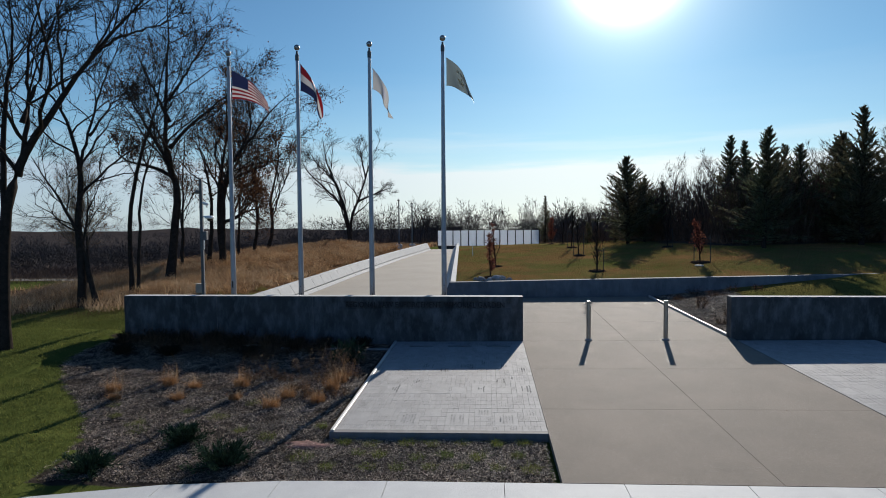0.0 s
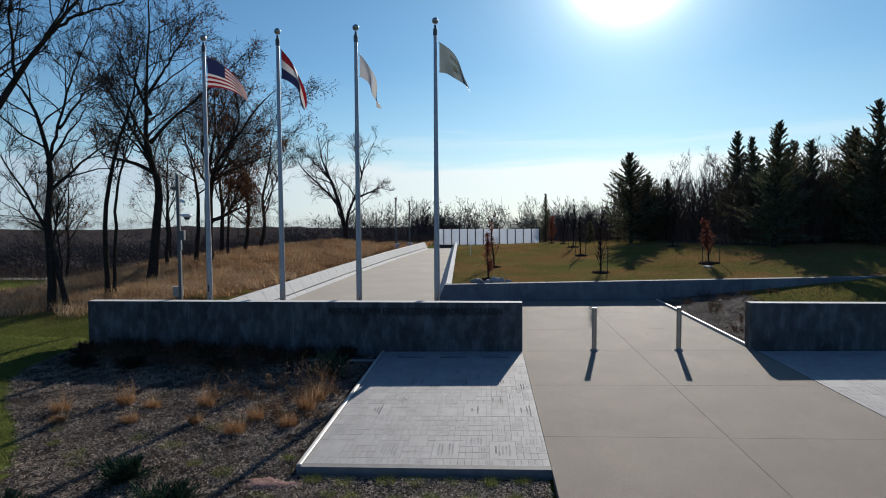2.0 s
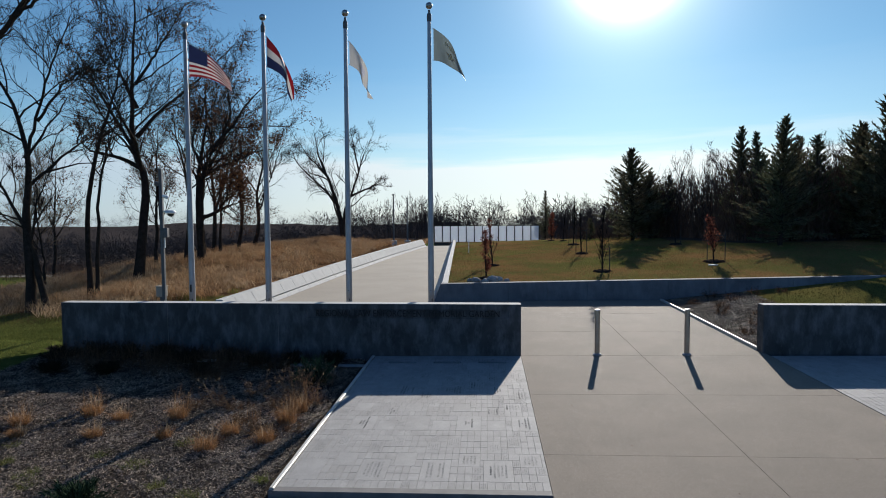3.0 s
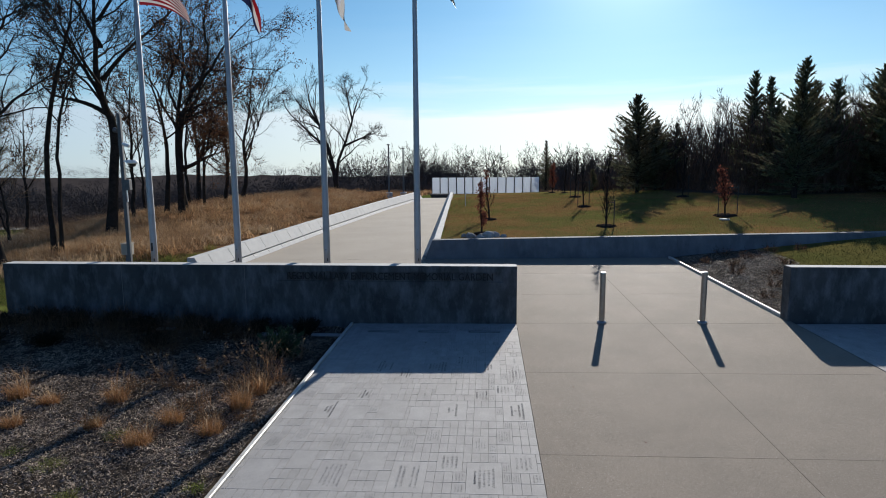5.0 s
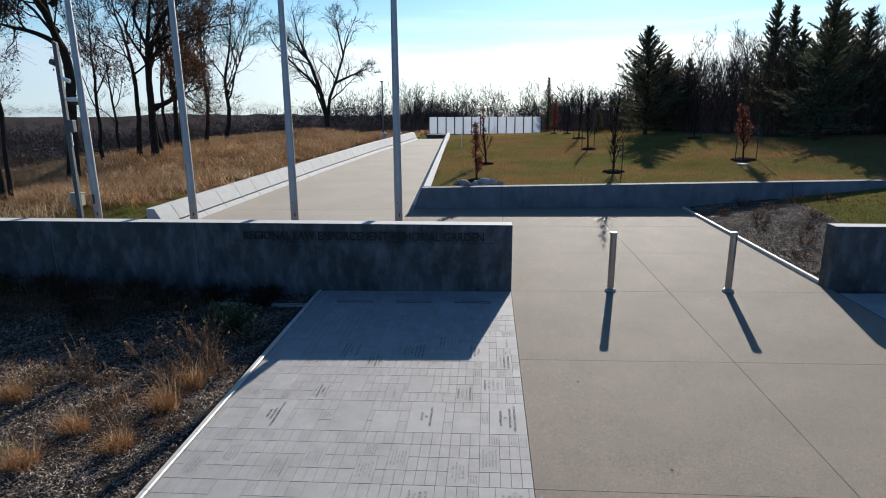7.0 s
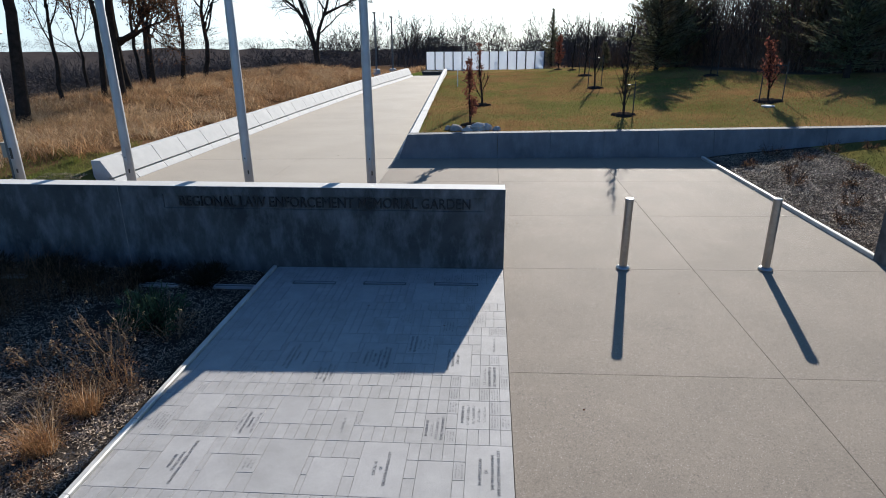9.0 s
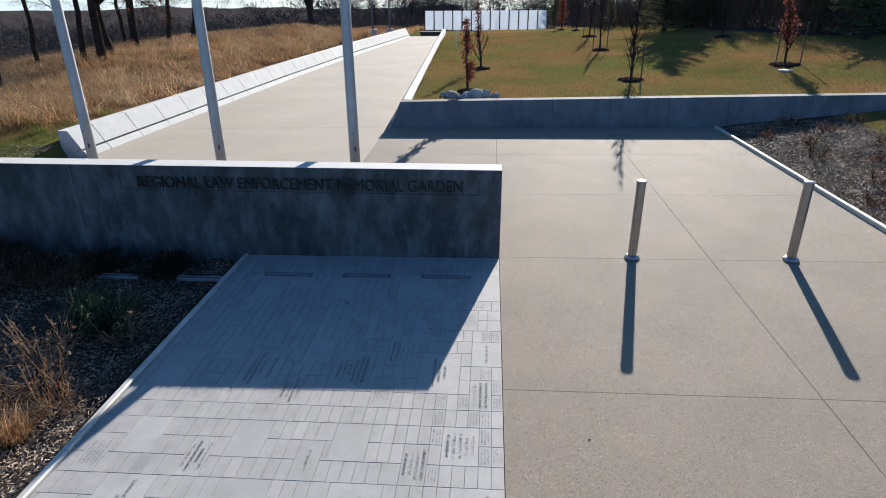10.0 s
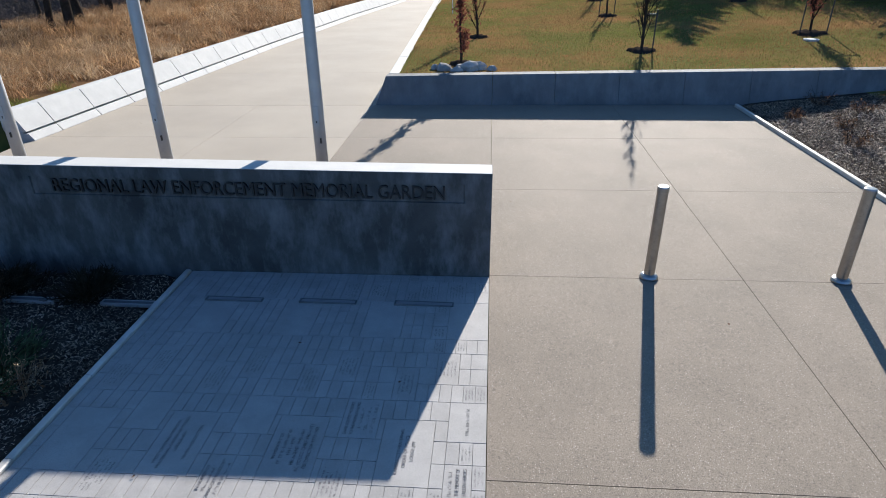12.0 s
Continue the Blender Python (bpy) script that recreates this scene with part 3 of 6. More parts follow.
def build_sign_wall():
    w = thing("wall_sign", "low cast concrete sign wall with dark letters", "wall", kind="structure")
    bx0, bx1, bz0, bz1, dep = -4.08, 0.655, 0.935, 1.14, 0.018
    # body with a shallow recessed band for the letters
    bm = bmesh.new()
    xs, zs = (WALL_X0, bx0, bx1, WALL_X1), (-0.45, bz0, bz1, WALL_TOP)
    g = [[bm.verts.new((x, WALL_Y0, z)) for z in zs] for x in xs]
    for i in range(3):
        for k in range(3):
            if (i, k) != (1, 1):
                bm.faces.new((g[i][k], g[i + 1][k], g[i + 1][k + 1], g[i][k + 1]))
    inner = [bm.verts.new((x, WALL_Y0 + dep, z)) for x, z in ((bx0 + 0.006, bz0 + 0.006), (bx1 - 0.006, bz0 + 0.006), (bx1 - 0.006, bz1 - 0.006), (bx0 + 0.006, bz1 - 0.006))]
    outer = [g[1][1], g[2][1], g[2][2], g[1][2]]
    for k in range(4):
        bm.faces.new((outer[k], outer[(k + 1) % 4], inner[(k + 1) % 4], inner[k]))
    bm.faces.new(inner)
    back = [bm.verts.new((x, WALL_Y1, z)) for x, z in ((WALL_X0, -0.45), (WALL_X1, -0.45), (WALL_X1, WALL_TOP), (WALL_X0, WALL_TOP))]
    bm.faces.new(back)
    bm.faces.new([g[k][3] for k in range(4)] + [back[2], back[3]])
    bm.faces.new([g[3][k] for k in range(4)] + [back[2], back[1]])
    bm.faces.new([g[0][k] for k in range(4)] + [back[3], back[0]])
    bm.faces.new([g[k][0] for k in range(4)] + [back[1], back[0]])
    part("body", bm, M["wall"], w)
    # thin pale sheet: sunlight on the wall's top, put in as a lighter colour
    part("coping", boxed(WALL_X0 + 0.004, WALL_X1 - 0.004, WALL_Y0 + 0.004, WALL_Y1 - 0.004, WALL_TOP - 0.02, WALL_TOP + 0.004), M["pale"], w, "pale concrete top face, coloured as sunlit")
    # pour joints, proud dark lines set in grooves
    for x in (-7.45, -4.75):
        part("joint_strip", boxed(x - 0.006, x + 0.006, WALL_Y0 - 0.003, WALL_Y0 + 0.01, 0.05, WALL_TOP - 0.01), M["joint"], w)
    sign("REGIONAL LAW ENFORCEMENT MEMORIAL GARDEN", -3.85, 0.43, 0.972, 0.15, w)


def text_mesh(text, size, depth, mat, align="LEFT", bold=0.0):
    cu = bpy.data.curves.new("lettering", "FONT")
    cu.body, cu.size, cu.extrude, cu.align_x = text, size, depth, align
    cu.offset = bold
    cu.resolution_u = 3
    ob = bpy.data.objects.new("lettering", cu)
    scene.collection.objects.link(ob)
    bpy.context.view_layer.update()
    me = bpy.data.meshes.new_from_object(ob.evaluated_get(bpy.context.evaluated_depsgraph_get()))
    bpy.data.objects.remove(ob)
    me.materials.clear(); me.materials.append(mat)
    return me


def sign(text, x0, x1, z, height, parent):
    """Raised letters: each word a part."""
    words = text.split(" ")
    me = text_mesh(text, 1.0, 0.0, M["letter"])
    xs = [v.co.x for v in me.vertices]; zs = [v.co.y for v in me.vertices]
    size_z = height / (max(zs) - min(zs))
    size_x = (x1 - x0) / (max(xs) - min(xs))
    at = 0.0
    for k in range(len(words)):
        full = text_mesh(" ".join(words[:k + 1]), 1.0, 0.0, M["letter"])
        end = max(v.co.x for v in full.vertices)
        one = text_mesh(words[k], 1.0, 0.02, M["letter"])
        w1 = max(v.co.x for v in one.vertices)
        part("lettering", one, None, parent, "dark raised letters reading " + words[k],
             m=Matrix.Translation((x0 + size_x * (end - w1 + 0.003), WALL_Y0 + 0.006, z)) @ Matrix.Rotation(radians(90), 4, "X") @ Matrix.Diagonal((size_x, size_z, 0.7, 1)))


build_sign_wall()

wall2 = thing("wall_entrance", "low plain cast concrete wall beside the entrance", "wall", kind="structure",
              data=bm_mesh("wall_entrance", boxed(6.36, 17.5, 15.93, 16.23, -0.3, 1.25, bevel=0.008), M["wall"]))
# the top's sunlight is a pale sheet here too
part("coping", boxed(6.374, 17.49, 15.944, 16.216, 1.23, 1.254), M["pale"], wall2, "pale concrete top face, coloured as sunlit")


def build_retaining():
    # battered face with upright grooves; the end towards the ramp leans with the curb
    w = thing("wall_retaining", "long grey concrete retaining wall, tapering into the slope", "wall", kind="structure")
    xs = [-1.9, 0.93, 2.36, 3.8, 5.24, 6.68, 8.1, 9.55, 11.0, 12.4, 13.8, 15.2]
    for i, (a, b) in enumerate(zip(xs, xs[1:])):
        rings = []
        for k, x in enumerate((a + (0.004 if i else 0), b - 0.004)):
            lean = 0.34 if (i == 0 and k == 0) else 0.0
            t = float(ret_top(x))
            rings.append([(x - 0.05 * (lean > 0), RET_Y0, -0.3), (x + lean, RET_Y0 + 0.27, t - 0.012), (x + lean, RET_Y0 + 0.285, t), (x + lean, RET_Y1 + 0.02, t), (x - 0.05 * (lean > 0), RET_Y1 + 0.02, -0.3)])
        part("wall_panel", sweep(rings), M["wall_b"], w)


build_retaining()


# ---- memorial curbs along the ramp ----
def build_curb(name, foot, y0, y1, step, side, h0, h1, label, head):
    w = thing(name, label, "curb", kind="structure")
    ys = np.concatenate([[y0], np.arange(y0 + head, y1, step)])
    for a, b in zip(ys, ys[1:]):
        rows_lip, rows_face = [], []
        for y in (a + 0.013, b - 0.013):
            x = float(foot(y)); h = h0 + (h1 - h0) * (y - y0) / (y1 - y0)
            g = G(x, y)
            s = side
            rows_lip.append([(x, y, g - 0.2), (x, y, g + 0.012), (x + s * 0.10, y, g + 0.135), (x + s * 0.3, y, g + 0.135), (x + s * 0.3, y, g - 0.2)])
            rows_face.append([(x + s * 0.23, y, g + 0.137), (x + s * 0.23, y, g + 0.185), (x + s * 0.132, y, g + 0.178), (x + s * 0.37, y, g + h - 0.012), (x + s * 0.383, y, g + h), (x + s * 0.60, y, g + h), (x + s * 0.60, y, g - 0.2), (x + s * 0.305, y, g - 0.2), (x + s * 0.305, y, g + 0.137)])
        part("lip", sweep(rows_lip), M["pale"], w)
        part("memorial_panel", sweep(rows_face), M["pale"], w)
    return w


build_curb("curb_west", left_foot, 20.78, 56.6, 1.27, -1, 0.58, 0.62, "pale concrete curb of leaning blank memorial panels", 0.8)
build_curb("curb_east", right_foot, 24.38, 56.6, 1.27, 1, 0.62, 0.55, "pale concrete curb of leaning panels beside the lawn", 1.27)


# ---- trees ----
def tubes(lines, sides):
    """Tapered tubes along polylines: lines of (points (n, 3), radii (n,)). Returns verts and quads."""
    V, F, base = [], [], 0
    ang = np.arange(sides) * 2 * np.pi / sides
    ca, sa = np.cos(ang), np.sin(ang)
    for p, r in lines:
        n = len(p)
        t = np.gradient(p, axis=0)
        t /= np.linalg.norm(t, axis=1, keepdims=True) + 1e-9
        up = np.where(np.abs(t[:, 2:3]) > 0.9, np.array([[1.0, 0, 0]]), np.array([[0, 0, 1.0]]))
        u = np.cross(t, up); u /= np.linalg.norm(u, axis=1, keepdims=True) + 1e-9
        w = np.cross(t, u)
        ring = p[:, None, :] + r[:, None, None] * (ca[None, :, None] * u[:, None, :] + sa[None, :, None] * w[:, None, :])
        V.append(ring.reshape(-1, 3))
        i = base + np.arange(n * sides).reshape(n, sides)
        j = np.roll(i, -1, axis=1)
        F.append(np.stack([i[:-1], j[:-1], j[1:], i[1:]], -1).reshape(-1, 4))
        base += n * sides
    return np.concatenate(V), np.concatenate(F)


def branch(rng, start, d, length, r_a, r_b, n, wob, up):
    p = [np.array(start, float)]
    d = np.array(d, float) / np.linalg.norm(d)
    for _ in range(n):
        d = d + rng.normal(0, wob, 3) + np.array([0, 0, up])
        d /= np.linalg.norm(d)
        p.append(p[-1] + d * length / n)
    return np.array(p), np.linspace(r_a, r_b, n + 1)


def bent(rng, ctrl, r_a, r_b, n=16):
    """A stem through a few bends, (sideways, up), with a little depth of its own."""
    c = np.array(ctrl, float)
    t = np.linspace(0, len(c) - 1, n + 1)
    k = np.arange(len(c))
    dep = np.interp(t, k, np.concatenate([[0], np.cumsum(rng.normal(0, 0.07, len(c) - 1))]))
    p = np.stack([np.interp(t, k, c[:, 0]), dep, np.interp(t, k, c[:, 1])], 1)
    p[1:-1] = 0.25 * p[:-2] + 0.5 * p[1:-1] + 0.25 * p[2:]
    p[1:-1] += rng.normal(0, 0.02, p[1:-1].shape)
    return p, np.linspace(r_a, r_b, n + 1)


def grow(rng, stems, levels=4, limbs=8, first=0.3, spread=0.8, up=0.05, density=(6, 4, 3), wander=0.1, reach=0.5):
    """A bare tree on given stems: polylines, level by level."""
    out = [[] for _ in range(levels + 1)]

    def kids(p, r, level, length, first_at, count):
        if level > levels:
            return
        n = len(p) - 1
        for c in range(count):
            u = first_at + (1 - first_at) * ((c + rng.uniform(0.1, 0.9)) / count)
            f = u * n
            i = min(int(f), n - 1)
            q = p[i] + (p[i + 1] - p[i]) * (f - i)
            t = p[i + 1] - p[i]; t /= np.linalg.norm(t) + 1e-9
            a = rng.uniform(0, 2 * np.pi)
            s = np.cross(t, [math.cos(a), math.sin(a), 0.3]); s /= np.linalg.norm(s) + 1e-9
            ang = rng.uniform(0.45, 1.0) * spread
            d = t * math.cos(ang) + s * math.sin(ang)
            ln = length * rng.uniform(0.38, 0.68) * (1.2 - 0.6 * u)
            rr = r[i] * rng.uniform(0.4, 0.62)
            seg = (9, 8, 6, 4, 3)[min(level, 4)]
            lp, lr = branch(rng, q, d, ln, max(rr, 0.008), max(rr * 0.3, 0.0045), seg, wander * (1 + 0.15 * level), up)
            out[level].append((lp, lr))
            kids(lp, lr, level + 1, ln, 0.15, density[min(level - 1, len(density) - 1)])

    for p, rad in stems:
        rad = rad.copy()
        rad[0] *= 1.3
        out[0].append((p, rad))
        kids(p, rad, 1, max(np.linalg.norm(p[-1] - p[0]), 5.0) * reach * 1.5, first, limbs)
    return out


def spikes(rng, pts, dirs, lo, hi, w):
    """Fine twigs: one slim triangle each."""
    n = len(pts)
    d = dirs + rng.normal(0, 0.42, (n, 3)) + np.array([0, 0, 0.22])
    d /= np.linalg.norm(d, axis=1, keepdims=True) + 1e-9
    b = np.cross(d, rng.normal(0, 1, (n, 3))); b /= np.linalg.norm(b, axis=1, keepdims=True) + 1e-9
    ln = rng.uniform(lo, hi, (n, 1))
    v = np.stack([pts - b * w, pts + b * w, pts + d * ln], 1).reshape(-1, 3)
    return v, np.arange(3 * n).reshape(-1, 3)


def twig_spikes(rng, levels, count, lo, hi, w):
    ps, ds = [], []
    for lv in levels:
        for p, _ in lv:
            ps.append(p[1:]); ds.append(p[1:] - p[:-1])
    ps, ds = np.concatenate(ps), np.concatenate(ds)
    ds /= np.linalg.norm(ds, axis=1, keepdims=True) + 1e-9
    k = rng.integers(0, len(ps), count)
    return spikes(rng, ps[k], ds[k], lo, hi, w)


def leaves_at(rng, pts, size, spread):
    """Small folded leaves scattered about points: two triangles each."""
    n = len(pts)
    c = pts + rng.normal(0, spread, (n, 3))
    a = rng.normal(0, 1, (n, 3)); a /= np.linalg.norm(a, axis=1, keepdims=True)
    b = np.cross(a, rng.normal(0, 1, (n, 3))); b /= np.linalg.norm(b, axis=1, keepdims=True) + 1e-9
    s = size * rng.uniform(0.6, 1.4, (n, 1))
    v = np.stack([c - a * s, c + b * s * 0.45, c + a * s, c - b * s * 0.45 + np.cross(a, b) * s * 0.2], 1).reshape(-1, 3)
    i = np.arange(n)[:, None] * 4
    return v, np.concatenate([i + np.array([[0, 1, 2]]), i + np.array([[0, 2, 3]])])


def tips(levels, last=2):
    return np.concatenate([p[1:] for lv in levels[-last:] for p, _ in lv])


def bare_tree(name, label, x, y, seed, stems, r0, leafy=0, leaf_size=0.06, leaf_mat="oakleaf", twigs=5000, twig_len=(0.25, 0.75), group="bare trees", low_leaves=False, twig_mat="twig", **kw):
    """stems: lists of (sideways, up) bends; the first is the trunk."""
    rng = np.random.default_rng(seed)
    reach_up = max(q[1] for c in stems for q in c)
    st = [bent(rng, c, r0 * (1.0 if k == 0 else 0.72 - 0.62 * max(c[0][1], 0) / reach_up), r0 * 0.07) for k, c in enumerate(stems)]
    lv = grow(rng, st, **kw)
    t = thing(name, label, "tree", Matrix.Translation((x, y, float(land(x, y)) - 0.03)), group=group)
    v, f = tubes(lv[0], 10)
    part("trunk", mesh_np("trunk", v, f, M["bark"], True), None, t)
    v, f = tubes(lv[1] + lv[2], 5)
    part("branchwork", mesh_np("branchwork", v, f, M["bark"], True), None, t)
    v, f = tubes(lv[3], 3)
    f = np.concatenate([f[:, [0, 1, 2]], f[:, [0, 2, 3]]])
    # the last twigs: one sliver a joint
    ends = lv[4] if len(lv) > 4 else []
    if ends:
        p2 = np.concatenate([p[:-1] for p, _ in ends]); q2 = np.concatenate([p[1:] - p[:-1] for p, _ in ends])
        side = np.cross(q2, rng.normal(0, 1, q2.shape)); side *= 0.006 / (np.linalg.norm(side, axis=1, keepdims=True) + 1e-9)
        v2 = np.stack([p2 - side, p2 + side, p2 + q2 * 1.2], 1).reshape(-1, 3)
        f = np.concatenate([f, np.arange(len(v2)).reshape(-1, 3) + len(v)])
        v = np.concatenate([v, v2])
    part("crown", mesh_np("crown", v, f, M[twig_mat]), None, t, "bare fine twigs")
    if twigs:
        v, f = twig_spikes(rng, lv[1:4], int(twigs * 0.55), *twig_len, 0.006)
        part("twig_spray", mesh_np("twig_spray", v, f, M[twig_mat]), None, t, kind="stuff")
    if leafy:
        pts = tips(lv)
        if low_leaves:
            zmax = pts[:, 2].max()
            keep = rng.random(len(pts)) < np.clip(1.1 - 1.0 * pts[:, 2] / zmax, 0.05, 0.75)
            pts = pts[keep]
        # leaves hang in clusters
        seeds = pts[rng.integers(0, len(pts), max(leafy // 7, 1))]
        pts = seeds[rng.integers(0, len(seeds), leafy)] + rng.normal(0, 0.17, (leafy, 3))
        v, f = leaves_at(rng, pts, leaf_size, 0.04)
        part("withered_leaves", mesh_np("withered_leaves", v, f, M[leaf_mat]), None, t, "withered brown leaves still hanging")
    return t


def cedar(x, y, top, width, seed, label="dark green evergreen cedar with ragged pointed crown", bare_foot=0.03, dense=1.0):
    """A dark evergreen: a trunk, and many sprays of needles on rising boughs."""
    rng = np.random.default_rng(seed)
    z0 = float(land(x, y))
    height = top - z0
    t = thing("cedar_tree", label, "tree", Matrix.Translation((x, y, z0)), group="evergreens at the lawn's edge")
    bend = rng.normal(0, 0.02 * height)
    p = np.stack([bend * np.linspace(0, 1, 10) ** 2, np.zeros(10), np.linspace(-0.2, height * 0.98, 10)], 1)
    v, f = tubes([(p, np.linspace(0.018 * height + 0.02, 0.012, 10))], 8)
    part("trunk", mesh_np("trunk", v, f, M["bark"], True), None, t)
    boughs, pts, dirs = [], [], []
    n = int(height * 22 * dense)
    lobe = rng.uniform(0, 6.28, 2)
    for k in range(n):
        u = ((k + rng.uniform(0, 1)) / n) ** 0.85
        zb = height * (bare_foot + (0.97 - bare_foot) * u)
        a = rng.uniform(0, 2 * np.pi)
        # uneven outline: some sides and storeys reach farther out
        uneven = 1 + 0.13 * math.sin(2 * a + lobe[0] + 5 * u) + 0.13 * math.sin(3 * a + lobe[1] + 17 * u)
        prof = (0.22 * (1 - u) ** 0.5 + 0.78 * (1 - u) ** 1.1) * rng.uniform(0.6, 1.06) * uneven * (0.55 + 0.45 * min(u / 0.22, 1))
        ln = width * 0.56 * prof + 0.08
        rise = 0.05 + 0.85 * u + rng.normal(0, 0.15)
        d = np.array([math.cos(a), math.sin(a), rise]); d /= np.linalg.norm(d)
        m = max(3, int(ln * 3))
        s = np.linspace(0, 1, m + 1)[:, None]
        root = np.array([bend * u * u, 0, zb])
        curl = np.array([rng.normal(0, 0.14), rng.normal(0, 0.14), rng.uniform(0.0, 0.35)]) * ln
        q = root + d * ln * s + curl * s * s
        boughs.append((q, np.linspace(0.008 + 0.012 * ln, 0.004, m + 1)))
        # sprays round the bough, close on it near the spire, loose and full below
        cnt = int(11 + 62 * ln)
        w = rng.random(cnt) ** 0.75
        loose = (0.02 + 0.035 * ln) if u > 0.62 else (0.03 + 0.085 * ln)
        side = rng.normal(0, loose, (cnt, 3)) * (1.15 - w)[:, None] * np.array([1, 1, 0.6])
        pts.append(root + d * ln * w[:, None] + curl * (w ** 2)[:, None] + side)
        dd = d + curl / ln * 0.8 + rng.normal(0, 0.36, (cnt, 3)) + np.array([0, 0, 0.2])
        dirs.append(dd / np.linalg.norm(dd, axis=1, keepdims=True))
    v, f = tubes(boughs, 3)
    part("branchwork", mesh_np("branchwork", v, f, M["bark"], True), None, t)
    c, d = np.concatenate(pts), np.concatenate(dirs)
    n = len(c)
    s = rng.uniform(0.06, 0.19, (n, 1))
    b = np.cross(d, rng.normal(0, 1, (n, 3))); b /= np.linalg.norm(b, axis=1, keepdims=True) + 1e-9
    cr = np.cross(d, b)
    # each spray: one slim blade
    v = np.stack([c - d * s * 0.3 + b * s * 0.2, c - d * s * 0.2 - b * s * 0.2 + cr * s * 0.1, c + d * s], 1).reshape(-1, 3)
    f = np.arange(3 * n).reshape(-1, 3)
    part("crown", mesh_np("crown", v, f, M["cedar"]), None, t, "dense dark needle sprays")
    return t


# big trees beside the bed and on the bank
bare_tree("bare_tree", "tall dark bare tree with forked trunk beside the lawn", -11.95, 13.75, 111,
          [[(-0.05, -0.2), (0.0, 1.0), (0.1, 3.0), (0.43, 4.08), (0.6, 4.6), (1.05, 5.22), (1.5, 6.08), (2.08, 6.76), (2.93, 7.68), (3.36, 8.1), (4.3, 8.9)],
           [(0.5, 4.3), (0.65, 5.4), (0.71, 6.2), (0.7, 7.0), (0.88, 7.8), (1.4, 9.2)], [(0.1, 3.0), (0.14, 5.0), (0.25, 6.4), (0.49, 7.5), (0.41, 9.2)],
           [(2.5, 7.2), (3.3, 7.6), (3.7, 7.7), (4.5, 7.95)], [(0.66, 5.6), (1.2, 6.7), (1.5, 7.9), (2.3, 9.4)], [(0.05, 2.4), (-0.6, 3.6), (-0.9, 5.4), (-1.1, 7.5)]],
          0.155, limbs=8, first=0.3, spread=0.95, up=0.035, wander=0.13, density=(5, 3, 2), reach=0.5, twigs=6000, twig_len=(0.15, 0.5))
bare_tree("bare_tree", "dark bare tree forking wide at the edge of the dry grass", -14.6, 20.5, 12,
          [[(-0.2, -0.2), (-0.15, 2.2), (-0.36, 3.1), (-0.17, 4.1), (-0.17, 5.2), (-0.55, 6.27), (-0.92, 7.3), (-1.38, 7.9), (-2.1, 8.6)],
           [(-0.17, 5.0), (0.2, 5.9), (0.6, 7.4), (0.98, 8.6), (1.56, 9.8)], [(0.36, 0.0), (-0.03, 1.8), (-0.26, 2.86), (-1.11, 4.3), (-1.9, 5.5)], [(0.3, 6.2), (1.1, 7.2), (1.9, 7.9)]],
          0.15, limbs=9, first=0.35, spread=0.95, up=0.03, wander=0.13, density=(5, 3, 2), reach=0.48, twigs=4500)
bare_tree("bare_tree", "slender two-stemmed bare tree in dry grass", -13.9, 22.3, 13,
          [[(-0.1, -0.2), (-0.26, 2.5), (0.19, 4.65), (0.6, 6.05), (1.15, 7.3), (1.26, 8.4), (1.6, 9.6)], [(0.13, -0.1), (0.27, 2.8), (0.48, 4.65), (0.89, 5.8), (1.1, 7.0)]],
          0.1, limbs=9, first=0.42, density=(5, 3, 2), spread=0.9, wander=0.13, reach=0.46, twigs=3500)
bare_tree("oak_tree", "tall dark oak with few withered leaves in dry grass", -14.75, 26.5, 14,
          [[(-0.05, -0.2), (0.32, 2.9), (0.53, 4.35), (0.21, 5.05), (0.12, 6.2), (0.19, 7.2), (0.15, 8.9), (0.39, 11.0), (0.4, 13.2)],
           [(0.22, 5.3), (-0.37, 6.2), (-1.2, 7.6), (-1.86, 8.75), (-2.5, 9.9)], [(0.14, 6.2), (0.9, 7.0), (1.75, 7.7), (3.15, 8.8), (4.3, 9.9)],
           [(0.18, 7.4), (-0.5, 8.8), (-0.79, 9.4), (-1.44, 10.8)], [(0.16, 8.4), (0.9, 9.5), (1.48, 10.3), (2.3, 11.7)], [(0.25, 4.9), (-0.9, 5.4), (-2.0, 5.6), (-2.7, 6.2)]],
          0.2, limbs=8, first=0.25, spread=1.0, up=0.02, wander=0.13, density=(5, 3, 2), reach=0.42, leafy=4200, leaf_size=0.05, low_leaves=True, twigs=8000)
bare_tree("oak_tree", "spreading oak with clusters of withered brown leaves on the bank", -15.3, 32.9, 15,
          [[(0.1, -0.2), (0.2, 1.2), (0.27, 3.35), (0.5, 5.1), (1.54, 6.6), (2.31, 7.3), (2.93, 8.45), (4.42, 9.6)], [(-0.65, -0.1), (-0.5, 1.4), (-0.38, 3.35), (-0.63, 4.8), (-1.05, 6.3), (-1.3, 8.0)],
           [(0.43, 4.9), (-0.31, 6.3), (0.38, 8.0), (0.68, 9.6)], [(1.53, 6.5), (2.0, 8.0), (1.75, 9.5), (2.0, 10.6)], [(0.28, 2.4), (1.05, 2.65), (1.64, 3.2), (1.9, 4.3)], [(0.45, 4.6), (1.6, 5.2), (2.9, 5.6), (4.0, 6.4)]],
          0.19, limbs=7, first=0.3, up=0.02, wander=0.13, spread=1.0, density=(5, 3, 2), reach=0.46, leafy=9000, leaf_size=0.055, low_leaves=True, twigs=7000)
